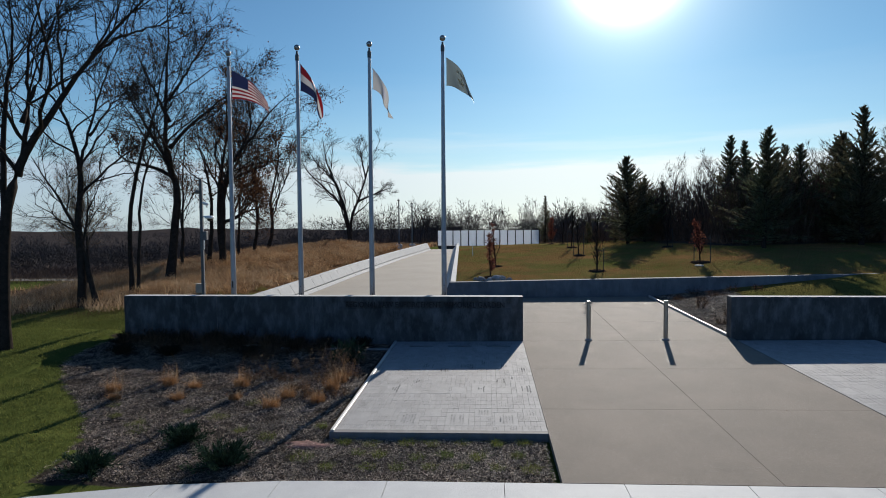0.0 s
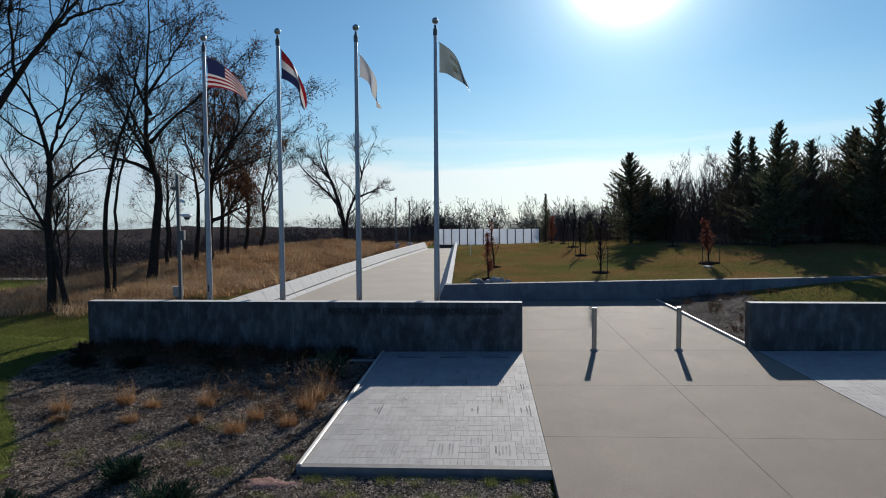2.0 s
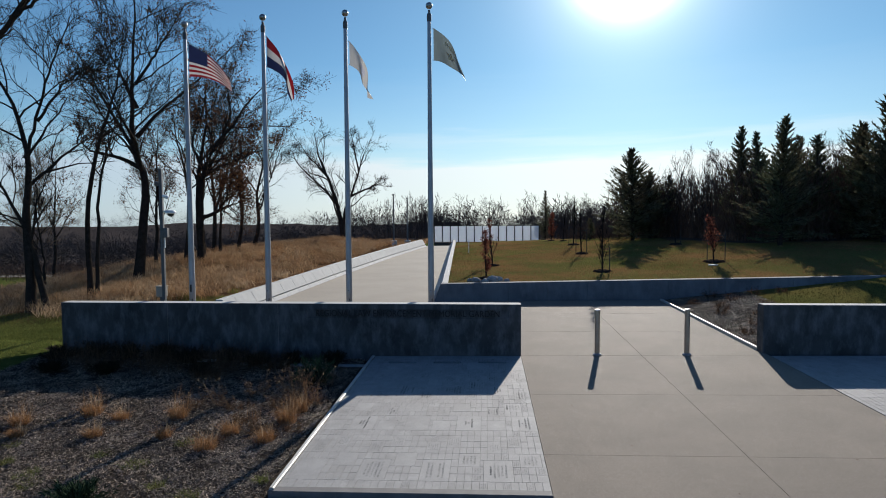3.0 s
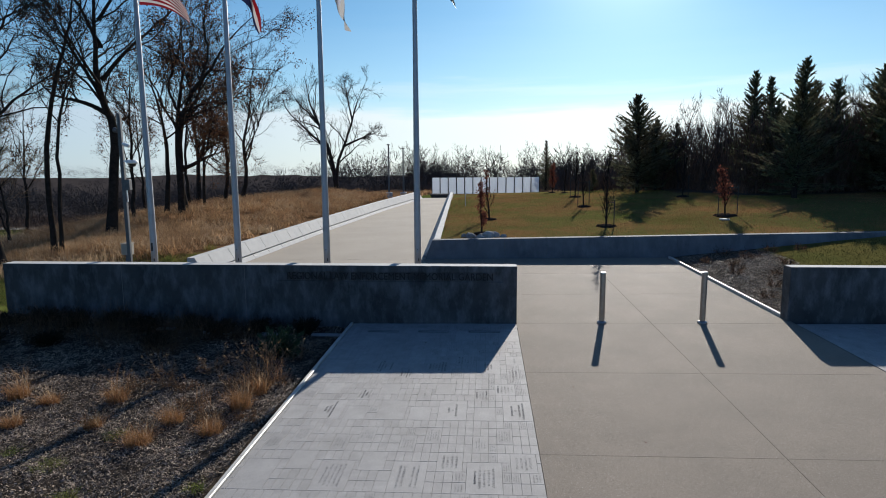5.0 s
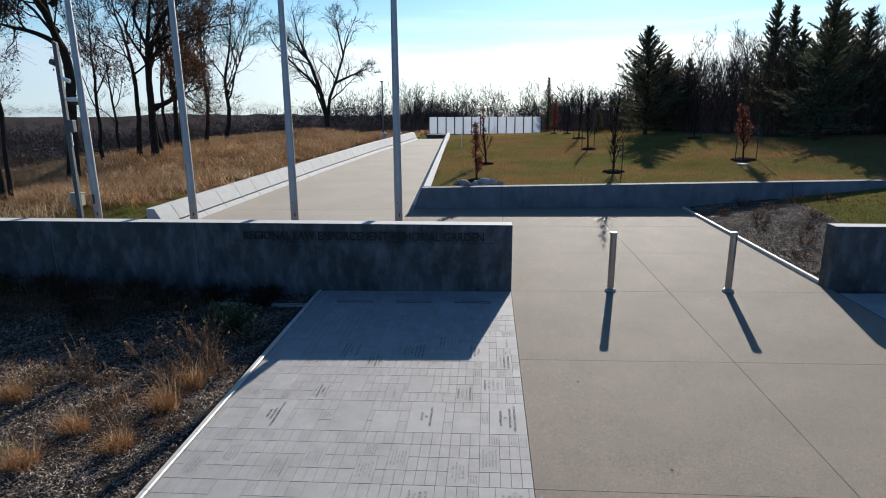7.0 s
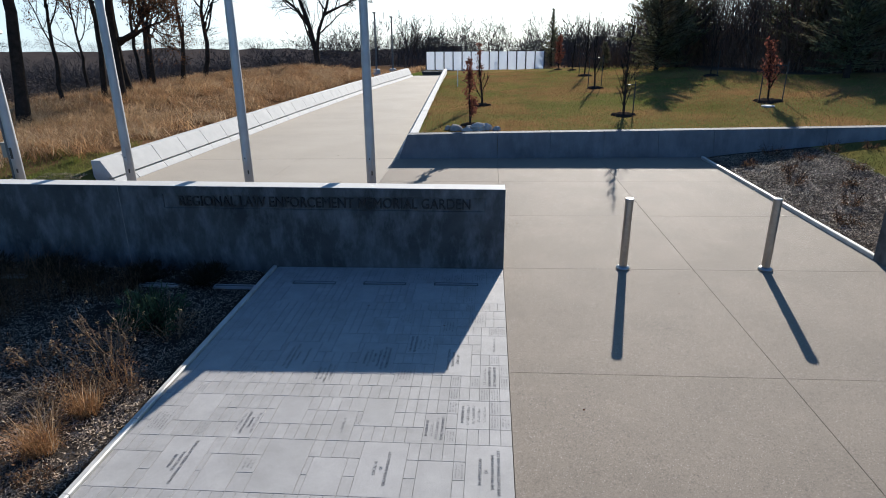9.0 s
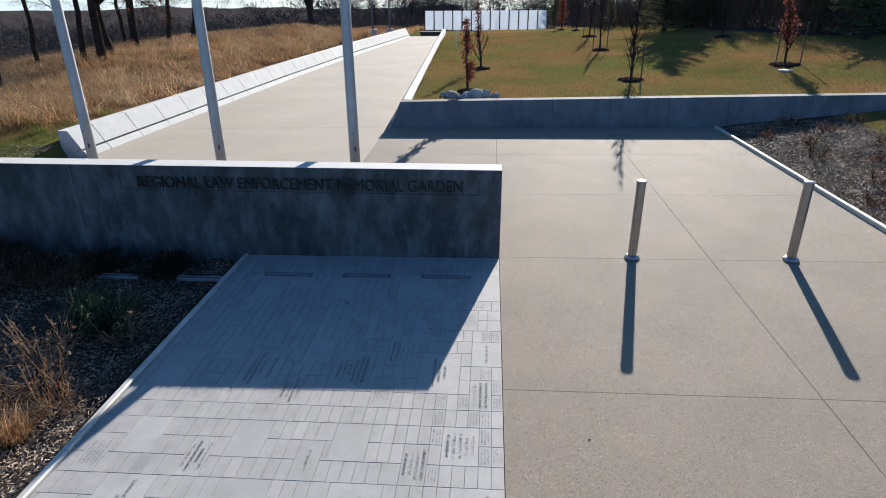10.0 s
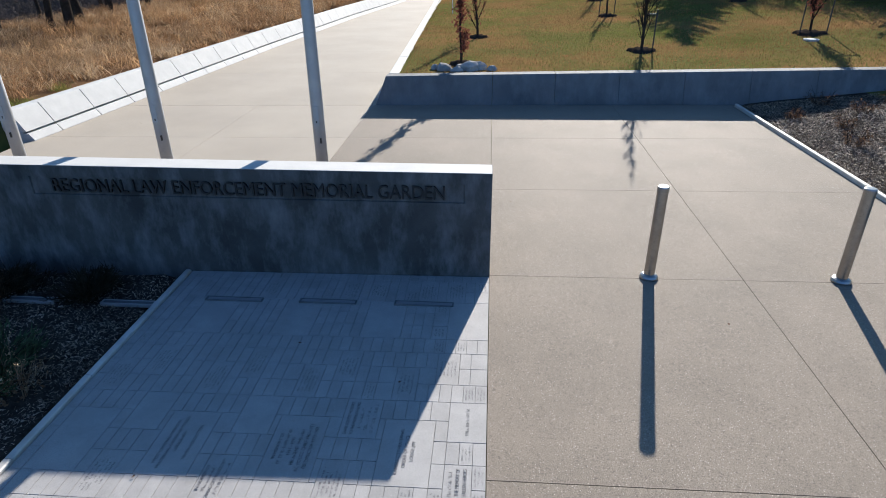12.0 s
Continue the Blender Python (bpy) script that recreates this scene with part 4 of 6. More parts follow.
bare_tree("oak_tree", "dark oak with withered leaves among other bank trees", -15.9, 34.6, 16,
          [[(0, -0.2), (-0.2, 2.6), (-0.1, 5.0), (0.4, 7.4), (0.3, 10.4)], [(-0.15, 2.2), (1.4, 2.9), (2.6, 3.3)], [(-0.1, 4.2), (1.2, 6.2), (1.9, 8.6)]],
          0.2, limbs=11, first=0.35, spread=1.1, up=0.015, wander=0.15, density=(5, 3, 2), reach=0.5, leafy=3500, leaf_size=0.05, low_leaves=True, twigs=8000)
bare_tree("bare_tree", "bare tree on the dry bank", -17.3, 39.0, 17, [[(0, -0.2), (0.1, 3.0), (-0.2, 6.0), (0.1, 9.5)], [(0.1, 2.6), (0.9, 5.0), (1.5, 8.0)]], 0.15, limbs=9, first=0.3, density=(5, 3, 2), reach=0.5, twigs=6000, leafy=800)
bare_tree("bare_tree", "leaning bare tree on the dry bank", -16.8, 41.5, 18, [[(0, -0.2), (0.35, 2.4), (0.2, 5.0), (0.6, 8.6)]], 0.14, limbs=9, first=0.3, density=(5, 3, 2), reach=0.52, twigs=4000)
bare_tree("bare_tree", "curved bare tree on the dry bank", -17.0, 44.6, 20, [[(0, -0.2), (0.5, 1.6), (0.35, 4.0), (0.9, 6.6), (1.2, 9.2)], [(0.4, 3.0), (1.5, 5.2), (2.3, 7.6)]], 0.17, limbs=9, first=0.3, density=(5, 3, 2), reach=0.55, twigs=6000)
bare_tree("bare_tree", "slender bare tree on the dry bank", -18.9, 41.0, 21, [[(0, -0.2), (-0.2, 3.0), (0.1, 6.0), (0.0, 9.0)]], 0.12, limbs=8, first=0.35, density=(5, 3, 2), reach=0.5, twigs=4000)
for k, (bx, by, bh, lean) in enumerate(((-16.6, 31.0, 8.0, 0.5), (-16.1, 37.2, 7.4, 0.4), (-20.5, 38.5, 7.5, -0.2), (-22.5, 31.5, 7.0, 0.3))):
    bare_tree("bare_tree", "slim dark bare tree in the grove on the bank", bx, by, 230 + k, [[(0, -0.2), (lean * 0.3, bh * 0.3), (lean * 0.6 - 0.1, bh * 0.6), (lean, bh)]], 0.10, limbs=9, first=0.28, spread=0.9, wander=0.14, density=(5, 3, 2), reach=0.4, twigs=2200, leafy=900, leaf_size=0.05, low_leaves=True)
bare_tree("bare_tree", "wide-crowned bare tree alone at the end of the bank", -14.6, 60.0, 19,
          [[(0.55, -0.2), (0.5, 1.2), (0.1, 3.4), (-0.57, 5.7), (-1.3, 7.4), (-1.82, 8.6), (-2.25, 11.2)], [(0.5, 1.6), (0.8, 3.3), (1.78, 5.7), (2.69, 8.6), (3.71, 10.7)], [(0.0, 3.8), (-1.2, 5.3), (-2.34, 6.3), (-4.1, 8.1), (-4.5, 9.2)],
           [(1.4, 4.7), (3.0, 5.4), (4.7, 6.0)], [(-0.8, 6.4), (-1.9, 7.7), (-2.9, 8.7), (-3.75, 10.1)], [(2.2, 7.1), (1.82, 9.2), (1.55, 10.6)]],
          0.27, limbs=10, first=0.2, spread=0.9, up=0.03, wander=0.13, density=(5, 4, 3), reach=0.36, twigs=9000, twig_len=(0.2, 0.6))
bare_tree("bare_sapling", "low thorny bare tree in dry grass", -17.5, 24.5, 22, [[(0, -0.1), (0.15, 1.6), (-0.1, 3.4), (0.1, 5.0)], [(0.1, 0.3), (-0.5, 1.8), (-0.9, 3.6)]], 0.055, limbs=11, first=0.3, spread=0.75, up=0.05, density=(5, 3, 2), reach=0.4, twigs=4000, twig_mat="twig_pale")

# evergreens at the lawn's edge: the ones in the open, then the close wood to the east
for k, (cx, cy, ct, cw) in enumerate(((10.2, 44.0, 7.95, 5.4), (11.7, 45.2, 6.4, 3.8), (17.3, 44.0, 9.35, 4.2), (17.95, 43.2, 8.85, 3.6), (15.35, 34.2, 8.5, 4.2), (19.15, 38.0, 7.9, 4.2), (17.1, 36.6, 7.2, 4.2), (20.5, 36.0, 8.2, 4.6),
                                      (20.4, 34.0, 9.5, 4.6), (16.2, 38.4, 6.9, 4.0), (13.4, 46.8, 6.2, 3.0))):
    cedar(cx, cy, ct, cw, 40 + k, dense=1.5 if k < 2 else 1.25)
for k, (cx, cy, ct, cw) in enumerate(((22.5, 34.6, 9.3, 5.0), (24.0, 31.5, 9.8, 5.4), (25.0, 28.0, 10.0, 5.4), (27.0, 36.0, 10.0, 6.0), (22.0, 39.0, 8.8, 5.6), (20.2, 42.0, 8.4, 5.4), (24.0, 42.0, 9.0, 6.0), (18.4, 40.6, 7.7, 4.4), (29.0, 31.0, 10.5, 6.0))):
    cedar(cx, cy, ct, cw, 70 + k, dense=0.75)
cedar(8.1, 84.0, 6.8, 3.0, 95, "dark evergreen among far bare trees")


def far_woods():
    """The wooded country behind: bare crowns, joined."""
    rng = np.random.default_rng(77)
    kinds = []
    for k in range(10):
        # the last three stand nearer and have finer twigs
        thin = 1.0 if k < 7 else 0.45
        r = np.random.default_rng(200 + k)
        st = [branch(r, (0, 0, -0.2), (r.normal(0, 0.08), r.normal(0, 0.08), 1), 7.2, 0.13, 0.02, 9, 0.07, 0.03)]
        lv = grow(r, st, levels=3, limbs=11, first=0.22, density=(4, 2), wander=0.045, spread=0.72, reach=0.48, up=0.07)
        v1, f1 = tubes(lv[0] + lv[1], 3)
        f1 = np.concatenate([f1[:, [0, 1, 2]], f1[:, [0, 2, 3]]])
        p2, q2 = [], []
        for p, _ in lv[2] + lv[3]:
            p2.append(p[:-1]); q2.append(p[1:] - p[:-1])
        p2, q2 = np.concatenate(p2), np.concatenate(q2)
        side = np.cross(q2, r.normal(0, 1, q2.shape)); side *= 0.018 * thin / (np.linalg.norm(side, axis=1, keepdims=True) + 1e-9)
        v2 = np.stack([p2 - side, p2 + side, p2 + q2 * 1.15], 1).reshape(-1, 3)
        v3, f3 = twig_spikes(r, lv[1:], 380 if k < 7 else 1100, 0.2, 0.6, 0.017 * thin)
        f2 = np.arange(len(v2)).reshape(-1, 3)
        kinds.append((np.concatenate([v1, v2, v3]), np.concatenate([f1, f2 + len(v1), f3 + len(v1) + len(v2)])))
    V, F, base = [], [], 0
    spots = []
    for _ in range(190):
        fx, fy = rng.uniform(-16, 55), rng.uniform(84, 132)
        if -9 < fx < 9:
            fy = 98 + 0.7 * (fy - 84)
        spots.append((fx, fy, 0.5 + 0.42 * rng.random() ** 2))
    for _ in range(90):
        spots.append((rng.uniform(-130, -14), rng.uniform(100, 165), rng.uniform(0.5, 0.85)))
    for _ in range(50):
        spots.append((rng.uniform(12, 46), rng.uniform(50, 74), rng.uniform(0.6, 0.95)))
    for x, y, s in ((12.4, 46.0, 0.5), (13.2, 45.2, 0.46), (13.9, 46.5, 0.52), (14.4, 44.5, 0.5), (15.1, 46.0, 0.54), (15.7, 44.8, 0.58), (16.2, 46.2, 0.74), (14.8, 48.0, 0.58), (13.0, 47.5, 0.52), (15.5, 47.2, 0.56), (13.6, 44.6, 0.42), (14.9, 45.2, 0.52), (20.9, 38.5, 0.76), (22.6, 36.5, 0.8), (12.2, 53.0, 0.7), (21.5, 40.0, 0.76)):
        spots.append((x, y, s))
    for _ in range(16):
        spots.append((rng.uniform(7, 13), rng.uniform(60, 84), rng.uniform(0.4, 0.65)))
    for x, y, s in spots:
        v, f = kinds[rng.integers(0, 7) if y > 75 else rng.integers(7, 10)]
        a = rng.uniform(0, 6.28)
        ca, sa = math.cos(a), math.sin(a)
        wd = s * rng.uniform(1.0, 1.4)
        w = np.stack([(v[:, 0] * ca - v[:, 1] * sa) * wd, (v[:, 0] * sa + v[:, 1] * ca) * wd, v[:, 2] * s], 1) + np.array([x, y, float(land(x, y)) - 0.2])
        V.append(w); F.append(f + base); base += len(v)
    me = mesh_np("far_woods", np.concatenate(V), np.concatenate(F), M["twig_far"])
    tagged(new("far_woods", me), "bare grey-brown woods beyond the lawn", "woods", kind="stuff")
    # underbrush along the foot of the woods
    n = 70000
    x = rng.uniform(8, 46, n); y = rng.uniform(46.5, 60, n) + np.where(x < 12, 4, 0)
    k = n // 2
    x[k:] = rng.uniform(-90, 60, n - k); y[k:] = rng.uniform(82, 150, n - k)
    q = n // 5
    x[:q] = rng.uniform(-130, -24, q); y[:q] = rng.uniform(101, 150, q)
    g = n // 8
    x[q:q + g] = rng.uniform(11.5, 24, g); y[q:q + g] = 45.5 - 9.5 * smooth01(12.5, 16, x[q:q + g]) + 3.5 * rng.random(g)
    p = np.stack([x, y, land(x, y) - 0.1], 1)
    v, f = spikes(rng, p + np.array([0, 0, 1.0]) * (rng.random((n, 1)) ** 2 * np.where((x > 11) & (y < 60), 3.8, 0.6)[:, None]), np.tile([0, 0, 1.0], (n, 1)), 0.5, 2.0, 0.02)
    me = mesh_np("underbrush", v, f, M["brush"])
    tagged(new("underbrush", me), "tangled bare brown underbrush below the woods", "underbrush", kind="stuff")
    # wooded slopes in the distance
    n = 2300
    y = 92 + 250 * rng.random(n) ** 1.9; y[:600] = rng.uniform(380, 560, 600)
    x = rng.uniform(-1, 1, n) * (y * 0.85 + 25) - 12
    ok = (x < -15) | (x > 9) | (y > 98)
    x, y = x[ok], y[ok]
    n = len(x)
    h = rng.uniform(4.5, 8.0, n) * (1 + 0.3 * rough(x, y, 9.0)) * np.where(y > 320, 1.7, 1.0); z = land(x, y)
    # each crown: a dome of twigs that point outwards
    m = 120
    a = rng.uniform(0, 6.28, (n, m)); e = np.arcsin(rng.uniform(-0.35, 1, (n, m))); rr = rng.uniform(0.35, 1, (n, m))
    wide = (0.36 * h)[:, None]
    out = np.stack([np.cos(a) * np.cos(e), np.sin(a) * np.cos(e), np.sin(e)], -1)
    p = np.stack([x[:, None] + out[..., 0] * rr * wide, y[:, None] + out[..., 1] * rr * wide, (z + 0.55 * h)[:, None] + out[..., 2] * rr * (0.4 * h)[:, None]], -1)
    p[..., 2] -= (rng.random((n, m)) < 0.2) * 0.45 * h[:, None]
    v, f = spikes(rng, p.reshape(-1, 3), out.reshape(-1, 3), 0.4, 1.2, 0.048)
    me = mesh_np("distant_woods", v, f, M["twig_dist"])
    tagged(new("distant_woods", me), "distant bare wooded hills", "woods", kind="stuff")


far_woods()


# ---- memorial pavers ----
PAV_X0, PAV_X1, PAV_Y0, PAV_Y1 = -2.446, 0.931, 9.215, 15.724
MOD_X, MOD_Y = 0.0965, 0.2126


# blocks set among the bricks: row, rows, width in bricks, and where they begin along the row
BLOCKS = (
    (1, 3, 4, (0.5, 9.5, 18, 26.5)), (3, 2, 3, (5.5, 14, 23, 31.5)), (5, 2, 2, (1, 9.5, 18, 27)), (6, 2, 2, (4, 12.5, 21, 30)),
    (9, 3, 4, (4.5, 13.5, 22, 31)), (9, 2, 3, (0.5, 9, 18, 27)), (12, 2, 2, (1, 9.5, 18.5, 27)), (13, 2, 3, (3.5, 12.5, 21, 30)),
    (16, 2, 2, (6, 14.5, 23, 32)), (17, 3, 4, (1, 9.5, 18.5, 27)), (19, 2, 3, (6, 15, 23.5, 32)), (21, 2, 2, (1, 10, 18.5, 27)),
    (22, 2, 2, (4, 13, 21.5, 30.5)), (25, 3, 4, (4.5, 13.5, 22.5, 31)), (28, 2, 2, (2, 10, 19, 22, 27.5, 30.5)),
)


def lay_pavers(nx, ny, seed, words):
    """Rectangles in half bricks across and whole rows: the blocks, then bricks in every gap."""
    rng = random.Random(seed)
    used = np.zeros((2 * nx, ny), bool)
    out = []
    for j, h, w, starts in BLOCKS:
        for k, at in enumerate(starts):
            i = int(round(2 * at))
            if j + h <= ny and not used[i:i + 2 * w, j:j + h].any():
                used[i:i + 2 * w, j:j + h] = True
                out.append((i, j, 2 * w, h, words.get((j, w, k), "lines" if w == 2 else "")))
    for j in range(ny):
        i = 0
        while i < 2 * nx:
            if used[i, j]:
                i += 1
                continue
            run = 0
            while i + run < 2 * nx and not used[i + run, j]:
                run += 1
            w = 3 if run == 3 else min(run, 2)
            used[i:i + w, j] = True
            out.append((i, j, w, 1, "lines" if rng.random() < (0.3 if i >= 2 * nx - 12 else 0.015) else ""))
            i += w
    return out


def paver_mesh(w, h, th, mat, cache={}):
    key = (round(w, 4), round(h, 4), mat.name)
    if key not in cache:
        b = 0.0015
        bm = bmesh.new()
        lo = [bm.verts.new((x, y, -th)) for x, y in ((0, 0), (w, 0), (w, h), (0, h))]
        mid = [bm.verts.new((x, y, -b)) for x, y in ((0, 0), (w, 0), (w, h), (0, h))]
        hi = [bm.verts.new((x, y, 0)) for x, y in ((b, b), (w - b, b), (w - b, h - b), (b, h - b))]
        bm.faces.new(hi)
        for k in range(4):
            bm.faces.new((lo[k], lo[(k + 1) % 4], mid[(k + 1) % 4], mid[k]))
            bm.faces.new((mid[k], mid[(k + 1) % 4], hi[(k + 1) % 4], hi[k]))
        cache[key] = bm_mesh("paver", bm, mat)
    return cache[key]


def build_pavers(name, label, x0, y0, nx, ny, seed, words, singles=300):
    base = thing(name, label, "paving", kind="structure")
    x1, y1 = x0 + nx * MOD_X, min(y0 + ny * MOD_Y, PAV_Y1)
    part("bedding", prism([(x0, y0), (x1, y0), (x1, y1), (x0, y1)], lambda x, y: G(x, y) - 0.16, lambda x, y: G(x, y) - 0.006), M["joint"], base)
    rng = random.Random(seed + 1)
    cells = lay_pavers(nx, ny, seed, words)
    # the blocks, and the bricks towards the wall and the plaza, are parts of their own
    cells.sort(key=lambda c: (c[3] == 1, abs(c[1] - 16) + 0.1 * abs(c[0] - 2 * nx)))
    gap = 0.0016
    tilt = Matrix.Rotation(math.atan(0.013), 4, "X") @ Matrix.Rotation(-math.atan(0.012), 4, "Y")
    V, F, bars_v, bars_f = [], [], [], []

    def bar_line(m, xr, ph, ln, tall):
        """A line of unreadable engraving: words broken into letter-like strokes."""
        s = ph * 0.5 - ln / 2
        while s < ph * 0.5 + ln / 2 - 0.01:
            wl = min(rng.uniform(0.03, 0.085), ph * 0.5 + ln / 2 - s)
            t = s
            while t < s + wl - 0.004:
                st = rng.uniform(0.0025, 0.005)
                lo, hi = rng.choice(((-1, 1), (-1, 1), (-1, -0.3), (0.3, 1), (-0.2, 1)))
                o = len(bars_v)
                bars_v.extend(m @ Vector((xr + a * tall, b, 0.0008)) for a, b in ((lo, t), (hi, t), (hi, t + st), (lo, t + st)))
                bars_f.append((o, o + 1, o + 2, o + 3))
                t += st + rng.uniform(0.004, 0.007)
            s += wl + 0.013

    for k, (i, j, w, h, tag) in enumerate(cells):
        ax, ay = x0 + i * MOD_X / 2 + gap, y0 + j * MOD_Y + gap
        pw, ph = w * MOD_X / 2 - 2 * gap, min(h * MOD_Y, PAV_Y1 - ay) - 2 * gap
        m = Matrix.Translation((ax, ay, G(ax, ay) + rng.uniform(-0.0007, 0.0007))) @ tilt
        me = paver_mesh(pw, ph, 0.055, M["paver_block"] if w >= 6 else M["paver"])
        if k < singles:
            part("paver", me, None, base, m=m)
        else:
            o = len(V)
            V += [m @ v.co for v in me.vertices]
            F += [[o + q for q in p.vertices] for p in me.polygons]
        if tag == "lines":
            n = 3 if h == 1 else rng.choice((4, 5, 5))
            pitch = min(pw * 0.8 / n, 0.033)
            for r in range(n):
                bar_line(m, pw * 0.5 + (r - (n - 1) / 2) * pitch, ph, ph * rng.uniform(0.5, 0.86) * (1 if h == 1 else 0.85), pitch * 0.24)
        elif tag:
            rows = tag.split("|")
            n = len(rows)
            size = min(pw * 0.66 / n, 0.034)
            for r, row in enumerate(rows):
                xr = pw * 0.5 + (r - (n - 1) / 2) * size * 1.45
                if row == "#":
                    bar_line(m, xr, ph, ph * rng.uniform(0.5, 0.75), size * 0.36)
                elif row:
                    tm = text_mesh(row, size * 1.15, 0.0004, M["ink"], "CENTER", bold=-0.0004)
                    wd = max(v.co.x for v in tm.vertices) - min(v.co.x for v in tm.vertices)
                    sq = min(0.95, ph * 0.84 / wd)
                    part("engraving", tm, None, base, "engraved words " + row.lower(), m=m @ Matrix.Translation((xr + size * 0.4, ph * 0.5, 0.0012)) @ Matrix.Rotation(radians(90), 4, "Z") @ Matrix.Diagonal((sq, 1, 1, 1)))
    if V:
        part("paver_field", mesh_from("paver_field", V, F, M["paver_j"]), None, base, kind="stuff")
    if bars_v:
        part("engraving_field", mesh_from("engraving_field", bars_v, bars_f, M["ink"]), None, base, "small engraved lines", kind="stuff")
    return base


# ---- bollards ----
def build_bollard():
    t = thing("bollard", "round brushed stainless steel bollard on a flanged base", "bollard", group="bollards across the entrance")
    part("post", lathe([(0.057, 0.0), (0.057, 0.99), (0.060, 0.992), (0.060, 1.035), (0.054, 1.047), (0.045, 1.05)], 28), M["steel"], t, smooth=False)
    part("flange", lathe([(0.098, 0.0), (0.098, 0.018), (0.088, 0.036), (0.066, 0.05), (0.058, 0.052)], 28), M["steel"], t)
    return t


b1 = build_bollard()
b1.matrix_world = Matrix.Translation((2.66, 15.79, G(2.66, 15.79)))
copy_thing(b1, Matrix.Translation((4.65, 15.79, G(4.65, 15.79))))


# ---- flagpoles and flags ----
def build_flagpole(x, y, top, door_open=False):
    z0 = G(x, y)
    h = top - z0
    t = thing("flagpole", "tall tapered satin aluminium flagpole with ball finial", "flagpole", Matrix.Translation((x, y, z0)), group="flagpoles behind the sign wall")
    part("shaft", lathe([(0.078, -0.02), (0.078, 1.6), (0.07, 3.2), (0.058, 5.2), (0.046, h - 0.55), (0.044, h - 0.5)], 24), M["alu"], t, smooth=True)
    part("truck", lathe([(0.05, h - 0.52), (0.058, h - 0.5), (0.058, h - 0.36), (0.045, h - 0.33), (0.03, h - 0.30), (0.03, h - 0.24)], 18), M["galv"], t, "grey revolving truck")
    bm = bmesh.new()
    bmesh.ops.create_uvsphere(bm, u_segments=24, v_segments=14, radius=0.085, matrix=Matrix.Translation((0, 0, h - 0.13)))
    part("ball_finial", bm, M["steel"], t, "silver ball finial", smooth=True)
    part("collar", lathe([(0.15, -0.01), (0.15, 0.02), (0.11, 0.06), (0.08, 0.075)], 24), M["alu"], t)
    door = part("access_door", boxed(-0.035, 0.035, -0.083, -0.07, 1.28, 1.52, bevel=0.004), M["alu"], t)
    if door_open:
        part("opening", boxed(-0.026, 0.026, -0.0865, -0.08, 1.3, 1.5, bevel=0.003), M["dark"], door, "open dark hand hole")
    else:
        part("keyhole", boxed(-0.009, 0.009, -0.0845, -0.08, 1.31, 1.34, bevel=0.003), M["dark"], door)
    part("cleat", boxed(0.02, 0.04, -0.085, -0.06, 1.05, 1.12, bevel=0.004), M["dark"], t)
    return t


POLES = ((-7.76, 17.55, 8.50), (-5.63, 17.5, 8.60), (-3.43, 17.38, 8.60), (-1.27, 17.28, 8.68))
for px_, py_, pt_ in POLES:
    build_flagpole(px_, py_, pt_, door_open=px_ < -7)


# ---- edging and ground lights ----
def build_edging():
    e = thing("paver_edging", "pale metal edge angle along the paver court", "edging", kind="structure")
    cuts = np.linspace(PAV_Y0 - 0.09, 15.70, 8)
    for a, b in zip(cuts, cuts[1:]):
        rings = []
        for y in (a + 0.003, b - 0.003):
            x = PAV_X0 - 0.004
            g = G(x, y)
            rings.append([(x, y, g - 0.13), (x, y, g + 0.022), (x - 0.012, y, g + 0.030), (x - 0.055, y, g + 0.030), (x - 0.062, y, g + 0.022), (x - 0.075, y, g - 0.13)])
        part("edge_piece", sweep(rings), M["edge"], e)
    part("front_edge", prism([(PAV_X0 - 0.07, PAV_Y0 - 0.12), (PAV_X1, PAV_Y0 - 0.12), (PAV_X1, PAV_Y0 - 0.004), (PAV_X0 - 0.07, PAV_Y0 - 0.004)], lambda x, y: G(x, y) - 0.3, lambda x, y: G(x, y) + 0.004), M["kerb"], e, "dark concrete front kerb")
    r = thing("bed_edging", "pale metal edging beside the mulched bed", "edging", kind="structure")
    cuts = np.linspace(16.0, 23.6, 4)
    for a, b in zip(cuts, cuts[1:]):
        rings = []
        for y in (a + 0.003, b - 0.003):
            x = 6.37 - 0.012 * (y - 16)
            g = G(x, y)
            rings.append([(x, y, g - 0.1), (x, y, g + 0.06), (x + 0.01, y, g + 0.07), (x + 0.055, y, g + 0.07), (x + 0.065, y, g + 0.06), (x + 0.065, y, g - 0.1)])
        part("edge_piece", sweep(rings), M["edge"], r)


build_edging()


def build_ground_light(x0, x1, y, dz=0.0, metal="galv", glass="lens"):
    g = G((x0 + x1) / 2, y) + dz
    t = thing("ground_light", "linear recessed ground light with metal frame", "light fixture", Matrix.Translation(((x0 + x1) / 2, y, g)), group="ground lights before the wall")
    w = (x1 - x0) / 2
    for s in (-1, 1):
        part("frame_rail", boxed(-w, w, s * 0.034 - 0.006, s * 0.034 + 0.006, -0.03, 0.012, bevel=0.002), M[metal], t)
        part("end_cap", boxed(s * w - 0.008, s * w + 0.008, -0.04, 0.04, -0.03, 0.013, bevel=0.002), M[metal], t)
    part("lens", boxed(-w + 0.01, w - 0.01, -0.028, 0.028, -0.03, 0.006), M[glass], t, "unlit glass lens")


